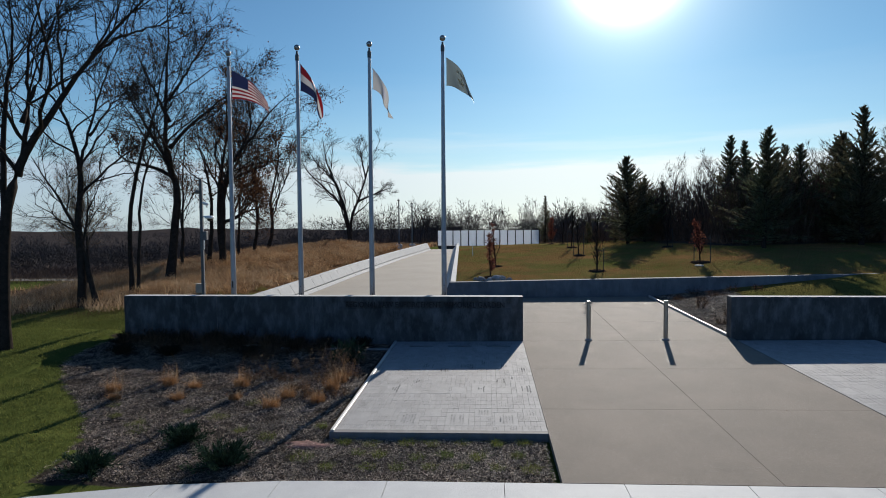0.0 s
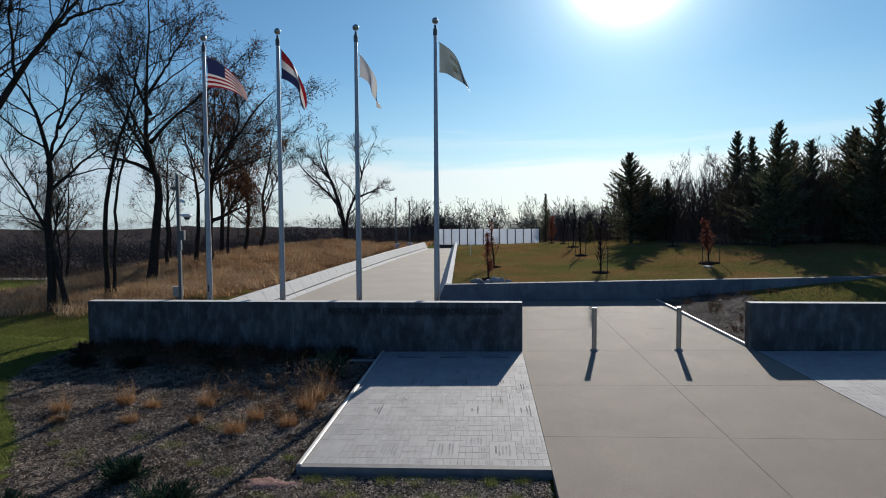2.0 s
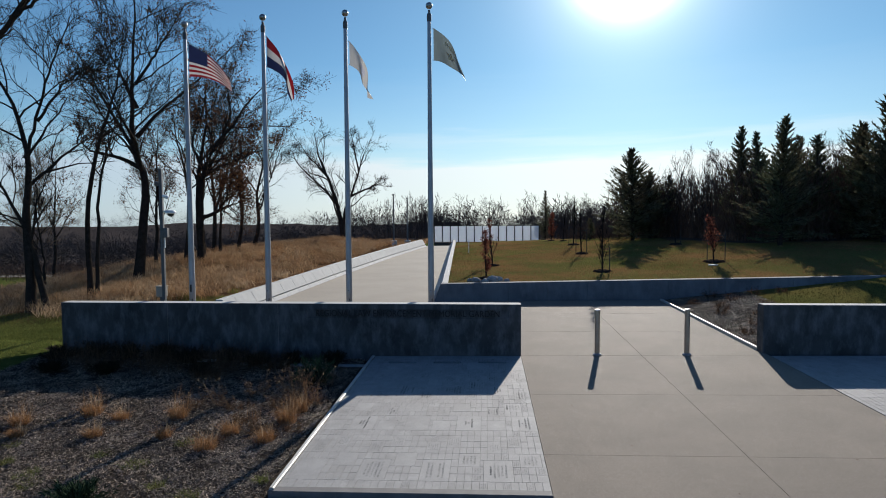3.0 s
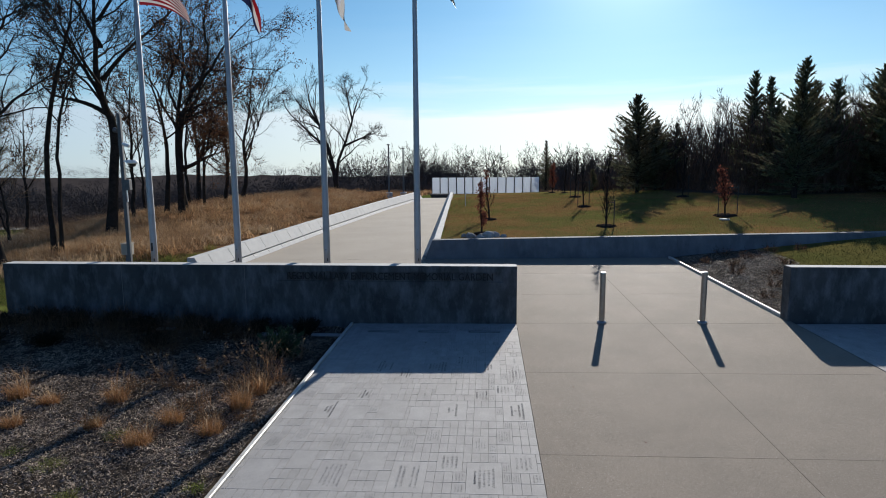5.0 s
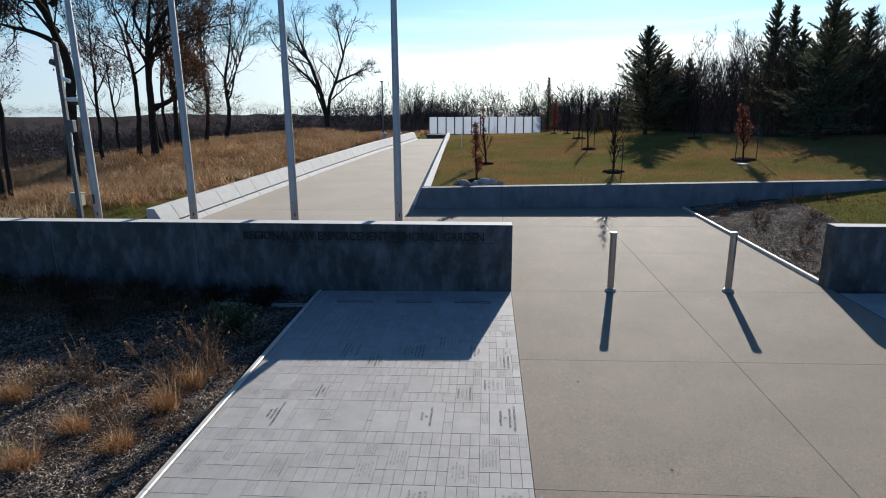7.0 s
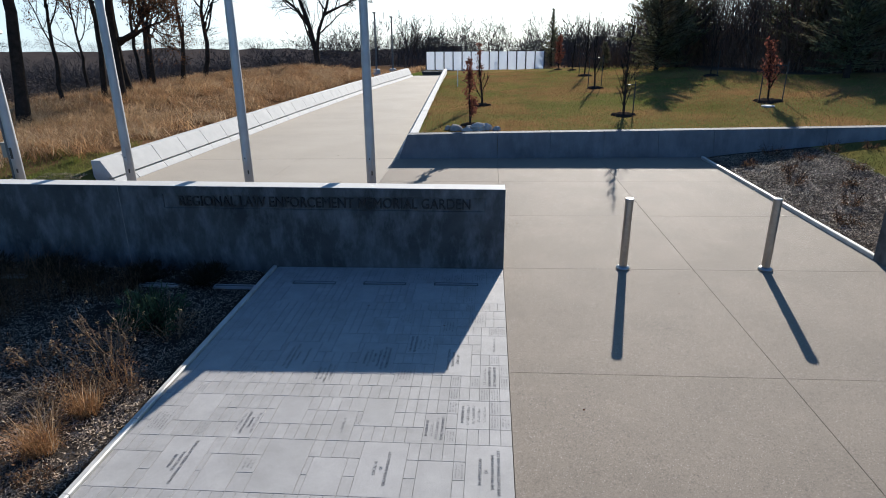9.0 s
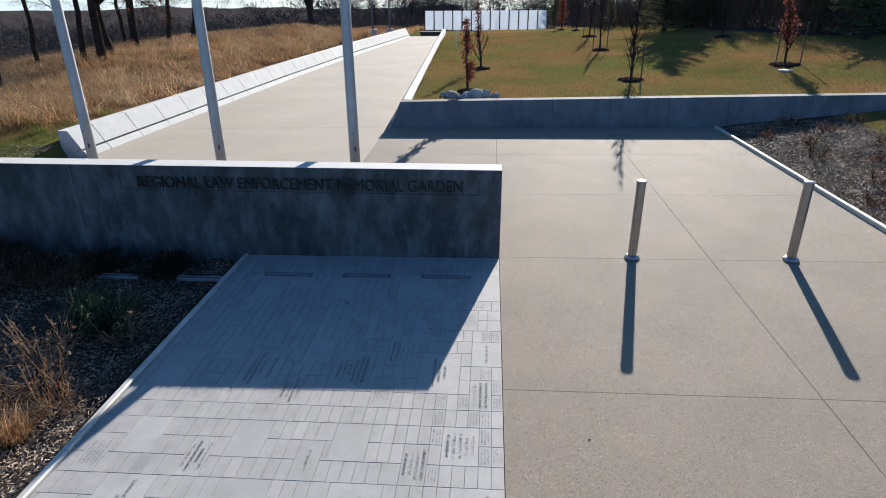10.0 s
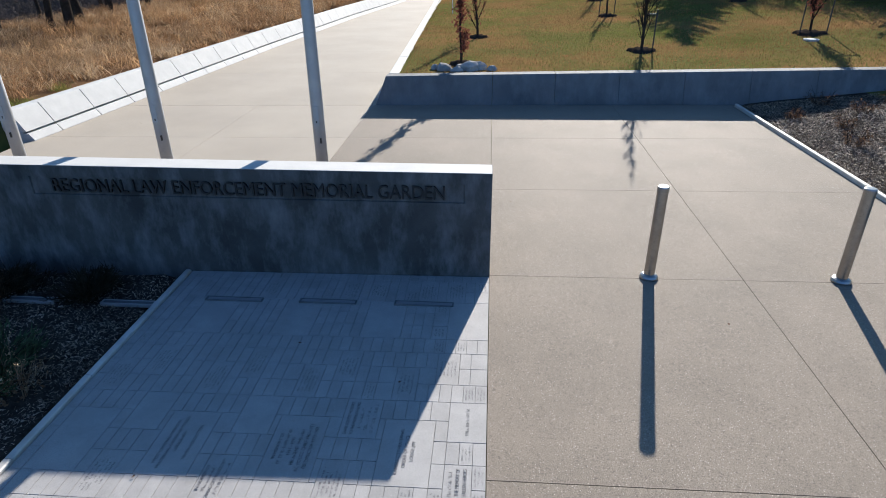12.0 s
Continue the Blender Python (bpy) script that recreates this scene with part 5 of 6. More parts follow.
for xa, xb in ((-2.01, -1.42), (-1.01, -0.43), (-0.02, 0.57)):
    build_ground_light(xa, xb, 15.13)
for xa, xb in ((-3.15, -2.58), (-4.25, -3.68), (-5.4, -4.83), (-6.55, -5.98)):
    build_ground_light(xa, xb, 15.09, 0.03 + float(land(xa, 15.09)) - G(xa, 15.09), "alu", "galv")


# ---- flags ----
def flag_surface(x, y, top, hoist, fly, heading, droop, wave, phase, squeeze=0.0):
    """A hanging cloth: u along the fly, v down the hoist, both 0 to 1. Returns a place in the world."""
    ca, sa = math.cos(heading), math.sin(heading)

    def at(u, v, lift=0.0):
        run = fly * u * (1 - 0.18 * droop * u)
        fall = droop * fly * (0.35 * u + 0.45 * u * u) * (1 - 0.25 * v)
        hh = hoist * (1 - squeeze * u)
        side = wave * u ** 0.7 * (math.sin(5.2 * u + 2.2 * v + phase) + 0.45 * math.sin(9.5 * u - 3.0 * v + 2 * phase)) + lift
        return Vector((x + 0.06 + run * ca - side * sa, y + run * sa + side * ca, top - hh * v - fall))
    return at


def build_flag(name, label, surf, nu, nv, colour_of, mats):
    t = thing(name, label, "flag", group="flags on the poles")
    verts = [surf(i / nu, j / nv) for j in range(nv + 1) for i in range(nu + 1)]
    faces, idx = [], []
    for j in range(nv):
        for i in range(nu):
            a = j * (nu + 1) + i
            faces.append((a, a + 1, a + nu + 2, a + nu + 1))
            idx.append(colour_of((i + 0.5) / nu, (j + 0.5) / nv))
    me = mesh_from("cloth", verts, faces, None, smooth=True)
    for k in mats:
        me.materials.append(M[k])
    me.polygons.foreach_set("material_index", idx)
    part("cloth", me, None, t)
    # snap hooks on the hoist
    for v in (0.02, 0.98):
        p = surf(0, v)
        bm = bmesh.new()
        bmesh.ops.create_uvsphere(bm, u_segments=8, v_segments=6, radius=0.014, matrix=Matrix.Translation(p + Vector((-0.012, 0, 0))))
        part("snap_hook", bm, M["steel"], t)
    return t


def on_cloth(parent, mesh, surf, u0, v0, su, sv, name, label):
    """Lay a flat mesh (x right, y up) on the cloth, on both its faces."""
    for k, lift in enumerate((-0.004, 0.004)):
        m2 = mesh.copy()
        for v in m2.vertices:
            v.co = surf(min(max(u0 + v.co.x * su, 0), 1), min(max(v0 - v.co.y * sv, 0), 1), lift)
        part(name, m2, None, parent, label)


def us_colour(u, v):
    if u < 0.4 and v < 7 / 13:
        cu, cv = (u / 0.4 * 11) % 1, (v / (7 / 13) * 9) % 1
        odd = (int(u / 0.4 * 11) + int(v / (7 / 13) * 9)) % 2
        return 1 if odd == 0 and 0.3 < cu < 0.7 and 0.3 < cv < 0.7 else 2
    return 0 if int(v * 13) % 2 == 0 else 1


build_flag("flag", "flag with red and white stripes and a blue starred canton", flag_surface(-7.70, 17.5, 7.84, 0.84, 1.25, 0.25, 0.95, 0.09, 0.4, 0.45), 55, 52, us_colour, ("flag_red", "flag_white", "flag_blue"))
build_flag("flag", "folded flag with red, white and blue bands", flag_surface(-5.58, 17.45, 7.98, 0.8, 1.15, 0.95, 1.6, 0.12, 1.3, 0.45), 30, 24, lambda u, v: 0 if v < 0.34 else (1 if v < 0.64 else 2), ("flag_red", "flag_white", "flag_blue"))
build_flag("flag", "limp white flag hanging in a narrow fold", flag_surface(-3.38, 17.33, 7.75, 0.6, 1.0, 0.9, 1.6, 0.11, 2.4, 0.3), 26, 20, lambda u, v: 1 if (abs(u - 0.5) < 0.12 and abs(v - 0.5) < 0.18) else 0, ("flag_white", "flag_dim"))
sheriff_surf = flag_surface(-1.22, 17.23, 7.98, 0.80, 1.08, 0.35, 1.3, 0.1, 3.4, 0.45)
sheriff = build_flag("flag", "dark slate-green flag with a star emblem and lettering", sheriff_surf, 40, 28, lambda u, v: 0, ("flag_grey",))
on_cloth(sheriff, text_mesh("SHERIFF", 0.17, 0.0, M["flag_cream"], "CENTER", bold=0.004), sheriff_surf, 0.52, 0.30, 0.78, 1.0, "lettering", "cream letters reading SHERIFF")


def star_mesh():
    bm = bmesh.new()
    vs = [bm.verts.new(((0.2 if k % 2 == 0 else 0.085) * math.sin(k * math.pi / 5), (0.2 if k % 2 == 0 else 0.085) * math.cos(k * math.pi / 5), 0)) for k in range(10)]
    c = bm.verts.new((0, 0, 0))
    for k in range(10):
        bm.faces.new((vs[k], vs[(k + 1) % 10], c))
    return bm_mesh("star_emblem", bm, M["flag_cream"])


on_cloth(sheriff, star_mesh(), sheriff_surf, 0.48, 0.58, 0.8, 1.0, "star_emblem", "cream star")


# ---- camera pole and cabinet ----
def build_camera_pole():
    x, y = -9.94, 20.0
    z0 = float(land(x, y))
    t = thing("camera_pole", "slim grey steel pole carrying a dome security camera", "camera pole", Matrix.Translation((x, y, z0)))
    bm = boxed(-0.05, 0.05, -0.05, 0.05, -0.1, 4.85 - z0, bevel=0.012)
    for v in bm.verts:
        if v.co.z > 4.0:
            v.co.z -= 0.5 * (v.co.x + 0.05)
    part("mast", bm, M["galv"], t)
    part("base_plate", boxed(-0.13, 0.13, -0.13, 0.13, -0.02, 0.03, bevel=0.006), M["galv"], t)
    arm = part("arm", boxed(0.04, 0.25, -0.025, 0.025, 3.47 - z0, 3.52 - z0, bevel=0.006), M["white"], t)
    dome = part("dome_camera", lathe([(0.02, 0.09), (0.11, 0.085), (0.155, 0.04), (0.16, 0.0), (0.14, -0.015), (0.13, -0.02)][::-1], 24), M["white"], t, "white dome camera housing", m=Matrix.Translation((0.29, 0, 3.44 - z0)))
    part("lens_dome", lathe([(0.01, -0.11), (0.06, -0.10), (0.09, -0.07), (0.1, -0.02)], 20), M["dark"], dome)
    part("junction_box", boxed(0.05, 0.19, -0.07, 0.07, 2.68 - z0, 2.98 - z0, bevel=0.012), M["galv"], t)
    part("conduit", boxed(0.055, 0.085, -0.015, 0.015, 2.35 - z0, 2.69 - z0, bevel=0.004), M["white"], t)
    part("bullet_camera", lathe([(0.035, 0.0), (0.05, 0.01), (0.05, 0.2), (0.04, 0.21)], 16), M["white"], t, m=Matrix.Translation((0.06, -0.03, 3.98 - z0)) @ Matrix.Rotation(radians(112), 4, "Y"))
    part("flood_lamp", lathe([(0.03, 0.0), (0.07, 0.03), (0.075, 0.12), (0.06, 0.13)], 16), M["galv"], t, m=Matrix.Translation((-0.06, 0, 4.33 - z0)) @ Matrix.Rotation(radians(-70), 4, "Y"))


build_camera_pole()


def build_cabinet():
    x, y = -10.22, 20.35
    z0 = float(land(x, y))
    t = thing("utility_cabinet", "small tan metal utility cabinet on a post", "cabinet", Matrix.Translation((x, y, z0)))
    part("housing", boxed(-0.14, 0.14, -0.1, 0.1, 0.42, 0.74, bevel=0.015), M["tan"], t)
    part("lid", boxed(-0.155, 0.155, -0.115, 0.115, 0.74, 0.765, bevel=0.008), M["tan"], t)
    part("door", boxed(-0.12, 0.12, -0.108, -0.098, 0.45, 0.72, bevel=0.004), M["tan"], t)
    part("post", boxed(-0.05, 0.05, -0.05, 0.05, -0.05, 0.43, bevel=0.006), M["galv"], t)


build_cabinet()


# ---- white panel wall at the far end ----
def build_panel_wall():
    t = thing("panel_wall", "long freestanding wall of white translucent panels with dark joints", "wall", kind="structure")
    x0, x1, z0, z1 = -6.58, 6.74, -0.12, 1.97
    n = 13
    st = (x1 - x0) / n
    for k in range(n):
        part("panel", boxed(x0 + k * st + 0.06, x0 + (k + 1) * st - 0.06, PANEL_Y, PANEL_Y + 0.05, z0, z1, bevel=0.006), M["panel"], t)
    for k in range(n + 1):
        part("upright", boxed(x0 + k * st - 0.055, x0 + k * st + 0.055, PANEL_Y + 0.004, PANEL_Y + 0.12, z0 - 0.5, z1 + 0.03, bevel=0.006), M["dark"], t)
    part("plinth", boxed(x0 - 0.2, x1 + 0.2, PANEL_Y - 0.35, PANEL_Y + 0.3, z0 - 0.9, z0 - 0.01, bevel=0.02), M["pale"], t)


build_panel_wall()
bench = thing("bench_block", "low dark block at the head of the ramp", "bench", Matrix.Translation((-3.95, 57.6, float(G(-3.95, 56.8)))))
part("seat", boxed(-0.85, 0.85, -0.3, 0.3, 0.12, 0.3, bevel=0.02), M["stake"], bench)
part("plinth", boxed(-0.8, 0.8, -0.22, 0.22, -0.6, 0.12, bevel=0.01), M["dark"], bench)


def build_light_pole(x, y, h, base):
    z0 = float(land(x, y))
    t = thing("light_pole", "tall thin grey light pole", "light pole", Matrix.Translation((x, y, z0)), group="light poles past the ramp")
    part("mast", lathe([(0.09, -0.1), (0.085, 1.0), (0.06, h)], 10), M["galv"], t)
    part("footing", lathe([(0.32, -0.3), (0.32, 0.5), (0.25, 0.55)], 14), M["pale"], t)
    part("lamp_head", boxed(-0.12, 0.12, -0.3, 0.12, h - 0.04, h + 0.06, bevel=0.02), M["dark"], t)


build_light_pole(-9.0, 60.0, 5.0, 0)
build_light_pole(-7.9, 62.0, 4.8, 0)


def build_path_light(x, y, top):
    z0 = float(land(x, y))
    t = thing("path_light", "thin post light with a flat pale disc head", "post light", Matrix.Translation((x, y, z0)), group="post lights round the lawn")
    part("post", lathe([(0.05, -0.1), (0.05, top - z0)], 10), M["stake"], t)
    part("head", lathe([(0.05, 0.0), (0.2, 0.02), (0.2, 0.05), (0.08, 0.07)], 20), M["galv"], t, m=Matrix.Translation((0, 0, top - z0)))


for a in ((-2.8, 84.0, 2.6), (-2.4, 90.0, 2.5), (2.2, 82.0, 2.35), (9.6, 55.0, 3.4), (12.9, 54.0, 3.6)):
    build_path_light(*a)


# ---- young trees on the lawn ----
def young_tree(x, y, top, seed, stems=5, leaves=0, leaf_mat="rust", width=0.5, stakes=(), label="young bare tree in a mulch ring on the lawn", clear=0.25, ring=0.5, leafy_to=0.86, thick=1.0):
    rng = np.random.default_rng(seed)
    z0 = float(land(x, y))
    h = top - z0
    t = thing("young_tree", label, "tree", Matrix.Translation((x, y, z0)), group="young trees on the lawn")
    trunk = branch(rng, (0, 0, -0.05), (rng.normal(0, 0.03), 0, 1), h * 0.98, 0.028 + 0.005 * h, 0.008 * thick, 10, 0.025, 0.02)
    lines = []
    for k in range(stems * 5):
        u = clear + (0.96 - clear) * k / (stems * 5)
        i = min(int(u * 10), 9)
        a = rng.uniform(0, 6.28)
        d = np.array([math.cos(a) * 0.42, math.sin(a) * 0.42, 1.0])
        ln = (width * 0.9 + 0.35 * h * (1 - u)) * rng.uniform(0.5, 1.0) * (1.05 - 0.5 * u)
        q, r = branch(rng, trunk[0][i], d, ln, 0.016 * thick, 0.006 * thick, 5, 0.07, 0.05)
        lines.append((q, r))
        for _ in range(3):
            j = rng.integers(1, 5)
            lines.append(branch(rng, q[j], q[j] - q[j - 1] + rng.normal(0, 0.05, 3), ln * rng.uniform(0.25, 0.5), 0.009 * thick, 0.004 * thick, 3, 0.1, 0.05))
    v, f = tubes([trunk], 8)
    part("trunk", mesh_np("trunk", v, f, M["bark"], True), None, t)
    v, f = tubes(lines, 3)
    part("crown", mesh_np("crown", v, f, M["twig"], True), None, t, "upright bare branches")
    if leaves:
        pts = np.concatenate([q[1:] for q, _ in lines])
        pts = pts[(pts[:, 2] > h * 0.14) & (pts[:, 2] < h * leafy_to)]
        pts = pts[rng.integers(0, len(pts), leaves)]
        v, f = leaves_at(rng, pts, 0.045, 0.05)
        part("leaves", mesh_np("leaves", v, f, M[leaf_mat]), None, t, "withered rust-red leaves", kind="stuff")
    # mulch ring
    r = bmesh.new()
    n = 22
    mid = r.verts.new((0, 0, 0.10))
    rings = []
    for q, zz in ((0.45, 0.09), (0.8, 0.055), (1.0, -0.03)):
        ring_v = []
        for k in range(n):
            a = k * 2 * math.pi / n
            rr = 0.62 * ring * q * (1 + 0.16 * math.sin(3 * a + seed) + 0.1 * math.sin(7 * a + seed * 2) + 0.05 * math.sin(13 * a))
            px, py = rr * math.cos(a), rr * math.sin(a)
            ring_v.append(r.verts.new((px, py, zz + float(land(x + px, y + py)) - z0 + 0.022 * math.sin(5 * a + q * 9 + seed))))
        rings.append(ring_v)
    for k in range(n):
        r.faces.new((mid, rings[0][k], rings[0][(k + 1) % n]))
        for a, b in zip(rings, rings[1:]):
            r.faces.new((a[k], b[k], b[(k + 1) % n], a[(k + 1) % n]))
    mulch = thing("mulch_ring", "dark bark mulch ring round a young tree", "mulch", Matrix.Translation((x, y, z0)), data=bm_mesh("mulch_ring", r, M["mulch"], True), group="mulch rings")
    for sx, sy, sh in stakes:
        s = thing("tree_stake", "thin dark stake beside a young tree", "stake", Matrix.Translation((x + sx, y + sy, float(land(x + sx, y + sy)))), group="tree stakes")
        part("post", lathe([(0.019, -0.2), (0.02, sh - 0.02), (0.012, sh)], 8), M["stake"], s)
        part("tie", boxed(min(0, -sx), max(0, -sx), -0.006, 0.006, sh - 0.12, sh - 0.09), M["dark"], s)


young_tree(0.13, 25.7, 2.9, 301, 3, leaves=800, leafy_to=1.0, thick=0.5, width=0.16, label="columnar young tree with rust-red withered leaves", clear=0.1)
young_tree(4.95, 27.2, 3.95, 302, 8, width=0.3, stakes=((0.3, 0.05, 1.05),), label="upright bare young tree with a stake", clear=0.12, ring=0.62)
young_tree(10.1, 29.0, 3.3, 303, 6, leaves=750, leafy_to=1.0, width=0.5, stakes=((-0.28, 0, 0.95), (0.52, 0.1, 1.25)), label="young tree with sparse red leaves and two stakes", clear=0.25, ring=0.7)
young_tree(5.4, 35.6, 4.1, 304, 5, width=0.35, stakes=((-0.3, 0, 1.4), (0.3, 0.1, 1.4)), ring=0.6)
young_tree(5.95, 42.5, 4.8, 305, 6, width=0.55, stakes=((-0.3, 0, 1.3),), ring=0.7)
young_tree(11.3, 38.2, 3.9, 306, 5, width=0.45, stakes=((0.3, 0, 1.2),), ring=0.6)
young_tree(5.8, 54.6, 4.0, 307, 6, leaves=1600, width=0.3, label="columnar young tree with rust-red leaves far on the lawn", clear=0.1)
young_tree(6.3, 50.6, 3.4, 308, 4, width=0.25, ring=0.5)
young_tree(0.42, 30.5, 3.6, 309, 5, leaves=260, width=0.14, label="slim columnar young tree with few leaves", clear=0.1)
cedar(8.5, 51.0, 3.0, 1.1, 71, "small dark evergreen beside the lawn")
cedar(10.6, 50.0, 3.3, 1.2, 72, "small dark evergreen beside the lawn")


def stone_mesh(seed, sx, sy, sz):
    rng = np.random.default_rng(seed)
    bm = bmesh.new()
    bmesh.ops.create_icosphere(bm, subdivisions=2, radius=1.0)
    ph = rng.uniform(0, 6, 6)
    for v in bm.verts:
        k = 1 + 0.16 * math.sin(3 * v.co.x + ph[0]) + 0.14 * math.sin(3.5 * v.co.y + ph[1]) + 0.12 * math.sin(4 * v.co.z + ph[2]) + rng.normal(0, 0.03)
        v.co = Vector((v.co.x * sx * k, v.co.y * sy * k, v.co.z * sz * k))
    return bm_mesh("stone", bm, M["stone"])


for k, (sx, sy, sr) in enumerate(((-0.25, 25.0, 0.17), (0.05, 24.85, 0.13), (0.35, 24.95, 0.2), (0.62, 25.05, 0.16), (0.9, 24.9, 0.11), (0.2, 25.25, 0.14), (0.52, 25.35, 0.12), (-0.5, 25.15, 0.1))):
    thing("stone", "rough pale grey field stone on the lawn", "stone", Matrix.Translation((sx, sy, float(land(sx, sy)) + sr * 0.2)), data=stone_mesh(500 + k, sr * 1.25, sr, sr * 0.75), group="stones under the red tree")
marker = thing("lawn_marker", "thin white marker stake in the lawn", "marker", Matrix.Translation((-1.0, 40.0, float(land(-1.0, 40.0)))))
part("stake", lathe([(0.02, -0.1), (0.02, 0.85), (0.01, 0.88)], 8), M["white"], marker)
plate = thing("valve_cover", "pale flat valve cover in the lawn", "cover", Matrix.Translation((9.75, 28.1, float(land(9.75, 28.1)) + 0.01)), data=bm_mesh("valve_cover", lathe([(0.2, -0.03), (0.2, 0.02), (0.17, 0.03)], 18), M["pale"]))


# ---- grasses, mulch and shrubs ----
def blades(rng, base, height, width, lean, mat, name, label, category="grass", bend=0.5):
    """Blades of grass: each a slim bent strip of three triangles."""
    n = len(base)
    a = rng.uniform(0, 2 * np.pi, n)
    d = np.stack([np.cos(a), np.sin(a), np.zeros(n)], 1)
    s = np.stack([-np.sin(a), np.cos(a), np.zeros(n)], 1)
    h = (height * rng.uniform(0.55, 1.25, n))[:, None]
    w = (width * rng.uniform(0.6, 1.3, n))[:, None]
    ln = (lean * rng.uniform(0.2, 1.6, n))[:, None]
    up = np.array([[0, 0, 1.0]])
    mid = base + up * h * 0.6 + d * h * ln * 0.4
    tip = base + up * h * (1 - 0.25 * bend * ln) + d * h * ln * (0.8 + bend)
    v = np.stack([base - s * w, base + s * w, mid - s * w * 0.7, mid + s * w * 0.7, tip], 1).reshape(-1, 3)
    i = np.arange(n)[:, None] * 5
    f = np.concatenate([i + np.array([[0, 1, 3]]), i + np.array([[0, 3, 2]]), i + np.array([[2, 3, 4]])])
    if name is None:
        return v, f
    return tagged(new(name, mesh_np(name, v, f, mat)), label, category, kind="stuff")


def short_blades(rng, base, height, width, mat, name, label):
    """Mown grass: one leaning triangle a blade."""
    n = len(base)
    a = rng.uniform(0, 2 * np.pi, n)
    s = np.stack([-np.sin(a), np.cos(a), np.zeros(n)], 1) * (width * rng.uniform(0.7, 1.4, n))[:, None]
    tip = base + np.stack([np.cos(a), np.sin(a), np.zeros(n)], 1) * (height * rng.uniform(0.2, 1.1, n))[:, None] + np.array([[0, 0, 1.0]]) * (height * rng.uniform(0.5, 1.2, n))[:, None]
    v = np.stack([base - s, base + s, tip], 1).reshape(-1, 3)
    return tagged(new(name, mesh_np(name, v, np.arange(3 * n).reshape(-1, 3), mat)), label, "lawn", kind="stuff")


def scatter(rng, n, x0, x1, y0, y1, keep=None, dz=0.0):
    x, y = rng.uniform(x0, x1, n), rng.uniform(y0, y1, n)
    if keep is not None:
        k = keep(x, y)
        x, y = x[k], y[k]
    return np.stack([x, y, land(x, y) + dz], 1)


def build_grass():
    rng = np.random.default_rng(900)
    # dry grass on the bank, in tangled clumps, thinning towards the bare strip above the curb
    def tangled(n, clumps, x0, x1, y0, y1, keep, hgt, lean, mat, label, spread=0.17):
        c = scatter(rng, clumps, x0, x1, y0, y1, keep)
        size = rng.uniform(0.5, 1.5, len(c))
        k = rng.integers(0, len(c), n)
        off = rng.normal(0, spread, (n, 2)) * size[k][:, None]
        x, y = c[k, 0] + off[:, 0], c[k, 1] + off[:, 1]
        ok = x < left_foot(np.clip(y, 20.6, 56)) - 0.75
        x, y, k = x[ok], y[ok], k[ok]
        blades(rng, np.stack([x, y, land(x, y)], 1), hgt * (0.5 + 0.5 * size[k]), 0.0075, lean, mat, "dry_grass", label, "dry grass")
    keep = lambda x, y: x < left_foot(y) - 1.2 - 1.0 * rng.random(len(x)) ** 2
    tangled(40000, 1000, -24, -6.4, 21.6, 58, keep, 0.44, 1.7, M["straw"], "tangled dry tan grass on the bank")
    tangled(38000, 900, -24, -6.4, 21.6, 58, keep, 0.38, 2.0, M["straw_pale"], "pale dry grass clumps on the bank")
    tangled(16000, 500, -24, -6.4, 21.6, 58, keep, 0.30, 1.7, M["tuft"], "russet dry grass clumps on the bank")
    p = scatter(rng, 30000, -30, -11.0, 18.3, 30, lambda x, y: y + 0.2 * (x + 11) * 0 > 19.6 + 0.5 * rough(x, y, 1.0))
    blades(rng, p, 0.42 + 0.12 * rough(p[:, 0], p[:, 1], 1.1), 0.007, 1.3, M["straw_pale"], "dry_grass", "pale dry grass below the trees", "dry grass")
    p = scatter(rng, 20000, -60, -22, 20, 62)
    blades(rng, p[::2], 0.5, 0.03, 0.7, M["straw"], "dry_grass", "far dry grass slope", "dry grass")
    p = scatter(rng, 9000, -8, 10, 58, 84, lambda x, y: (x < -6.5) | (y > 79))
    blades(rng, p, 0.5, 0.02, 0.6, M["straw"], "dry_grass", "dry grass past the ramp", "dry grass")
    # mown lawns
    p = scatter(rng, 120000, -17, -6.0, 6.9, 20.2, lambda x, y: (x < bed_edge(np.minimum(y, 15.6)) - 0.03 + 0.05 * rng.normal(size=len(x))) & ((x < -10.2) | (y < 16)))
    short_blades(rng, p, 0.05, 0.004 * 1.3, M["blade"], "lawn_grass", "mown green lawn grass")
    p = scatter(rng, 16000, -13, -8.9, 16.2, 22.5, lambda x, y: x < left_foot(y) - 0.7)
    short_blades(rng, p, 0.06, 0.004 * 1.3, M["blade"], "lawn_grass", "mown green grass behind the wall")
    p = scatter(rng, 150000, -2.6, 20, 24.45, 52, lambda x, y: (x > right_foot(y) + 0.66) & ((x < 12) | (y < 41 - 6.0 * smooth01(12.6, 15.5, x) + 0.5 * rough(x, y, 2.0))) & (rng.random(len(x)) < np.clip(1.4 - (y - 24) / 32, 0.2, 1)))
    mixk = 1.3 * rough(p[:, 0], p[:, 1], 2.6) + 0.9 * rough(p[:, 0], p[:, 1], 0.7) + rng.normal(0, 0.45, len(p)) + 0.1
    short_blades(rng, p[mixk < 0], 0.05, 0.005 * 1.3, M["blade"], "lawn_grass", "fading green lawn grass")
    short_blades(rng, p[mixk >= 0], 0.05, 0.005 * 1.3, M["blade_dry"], "lawn_grass", "browned winter lawn grass")
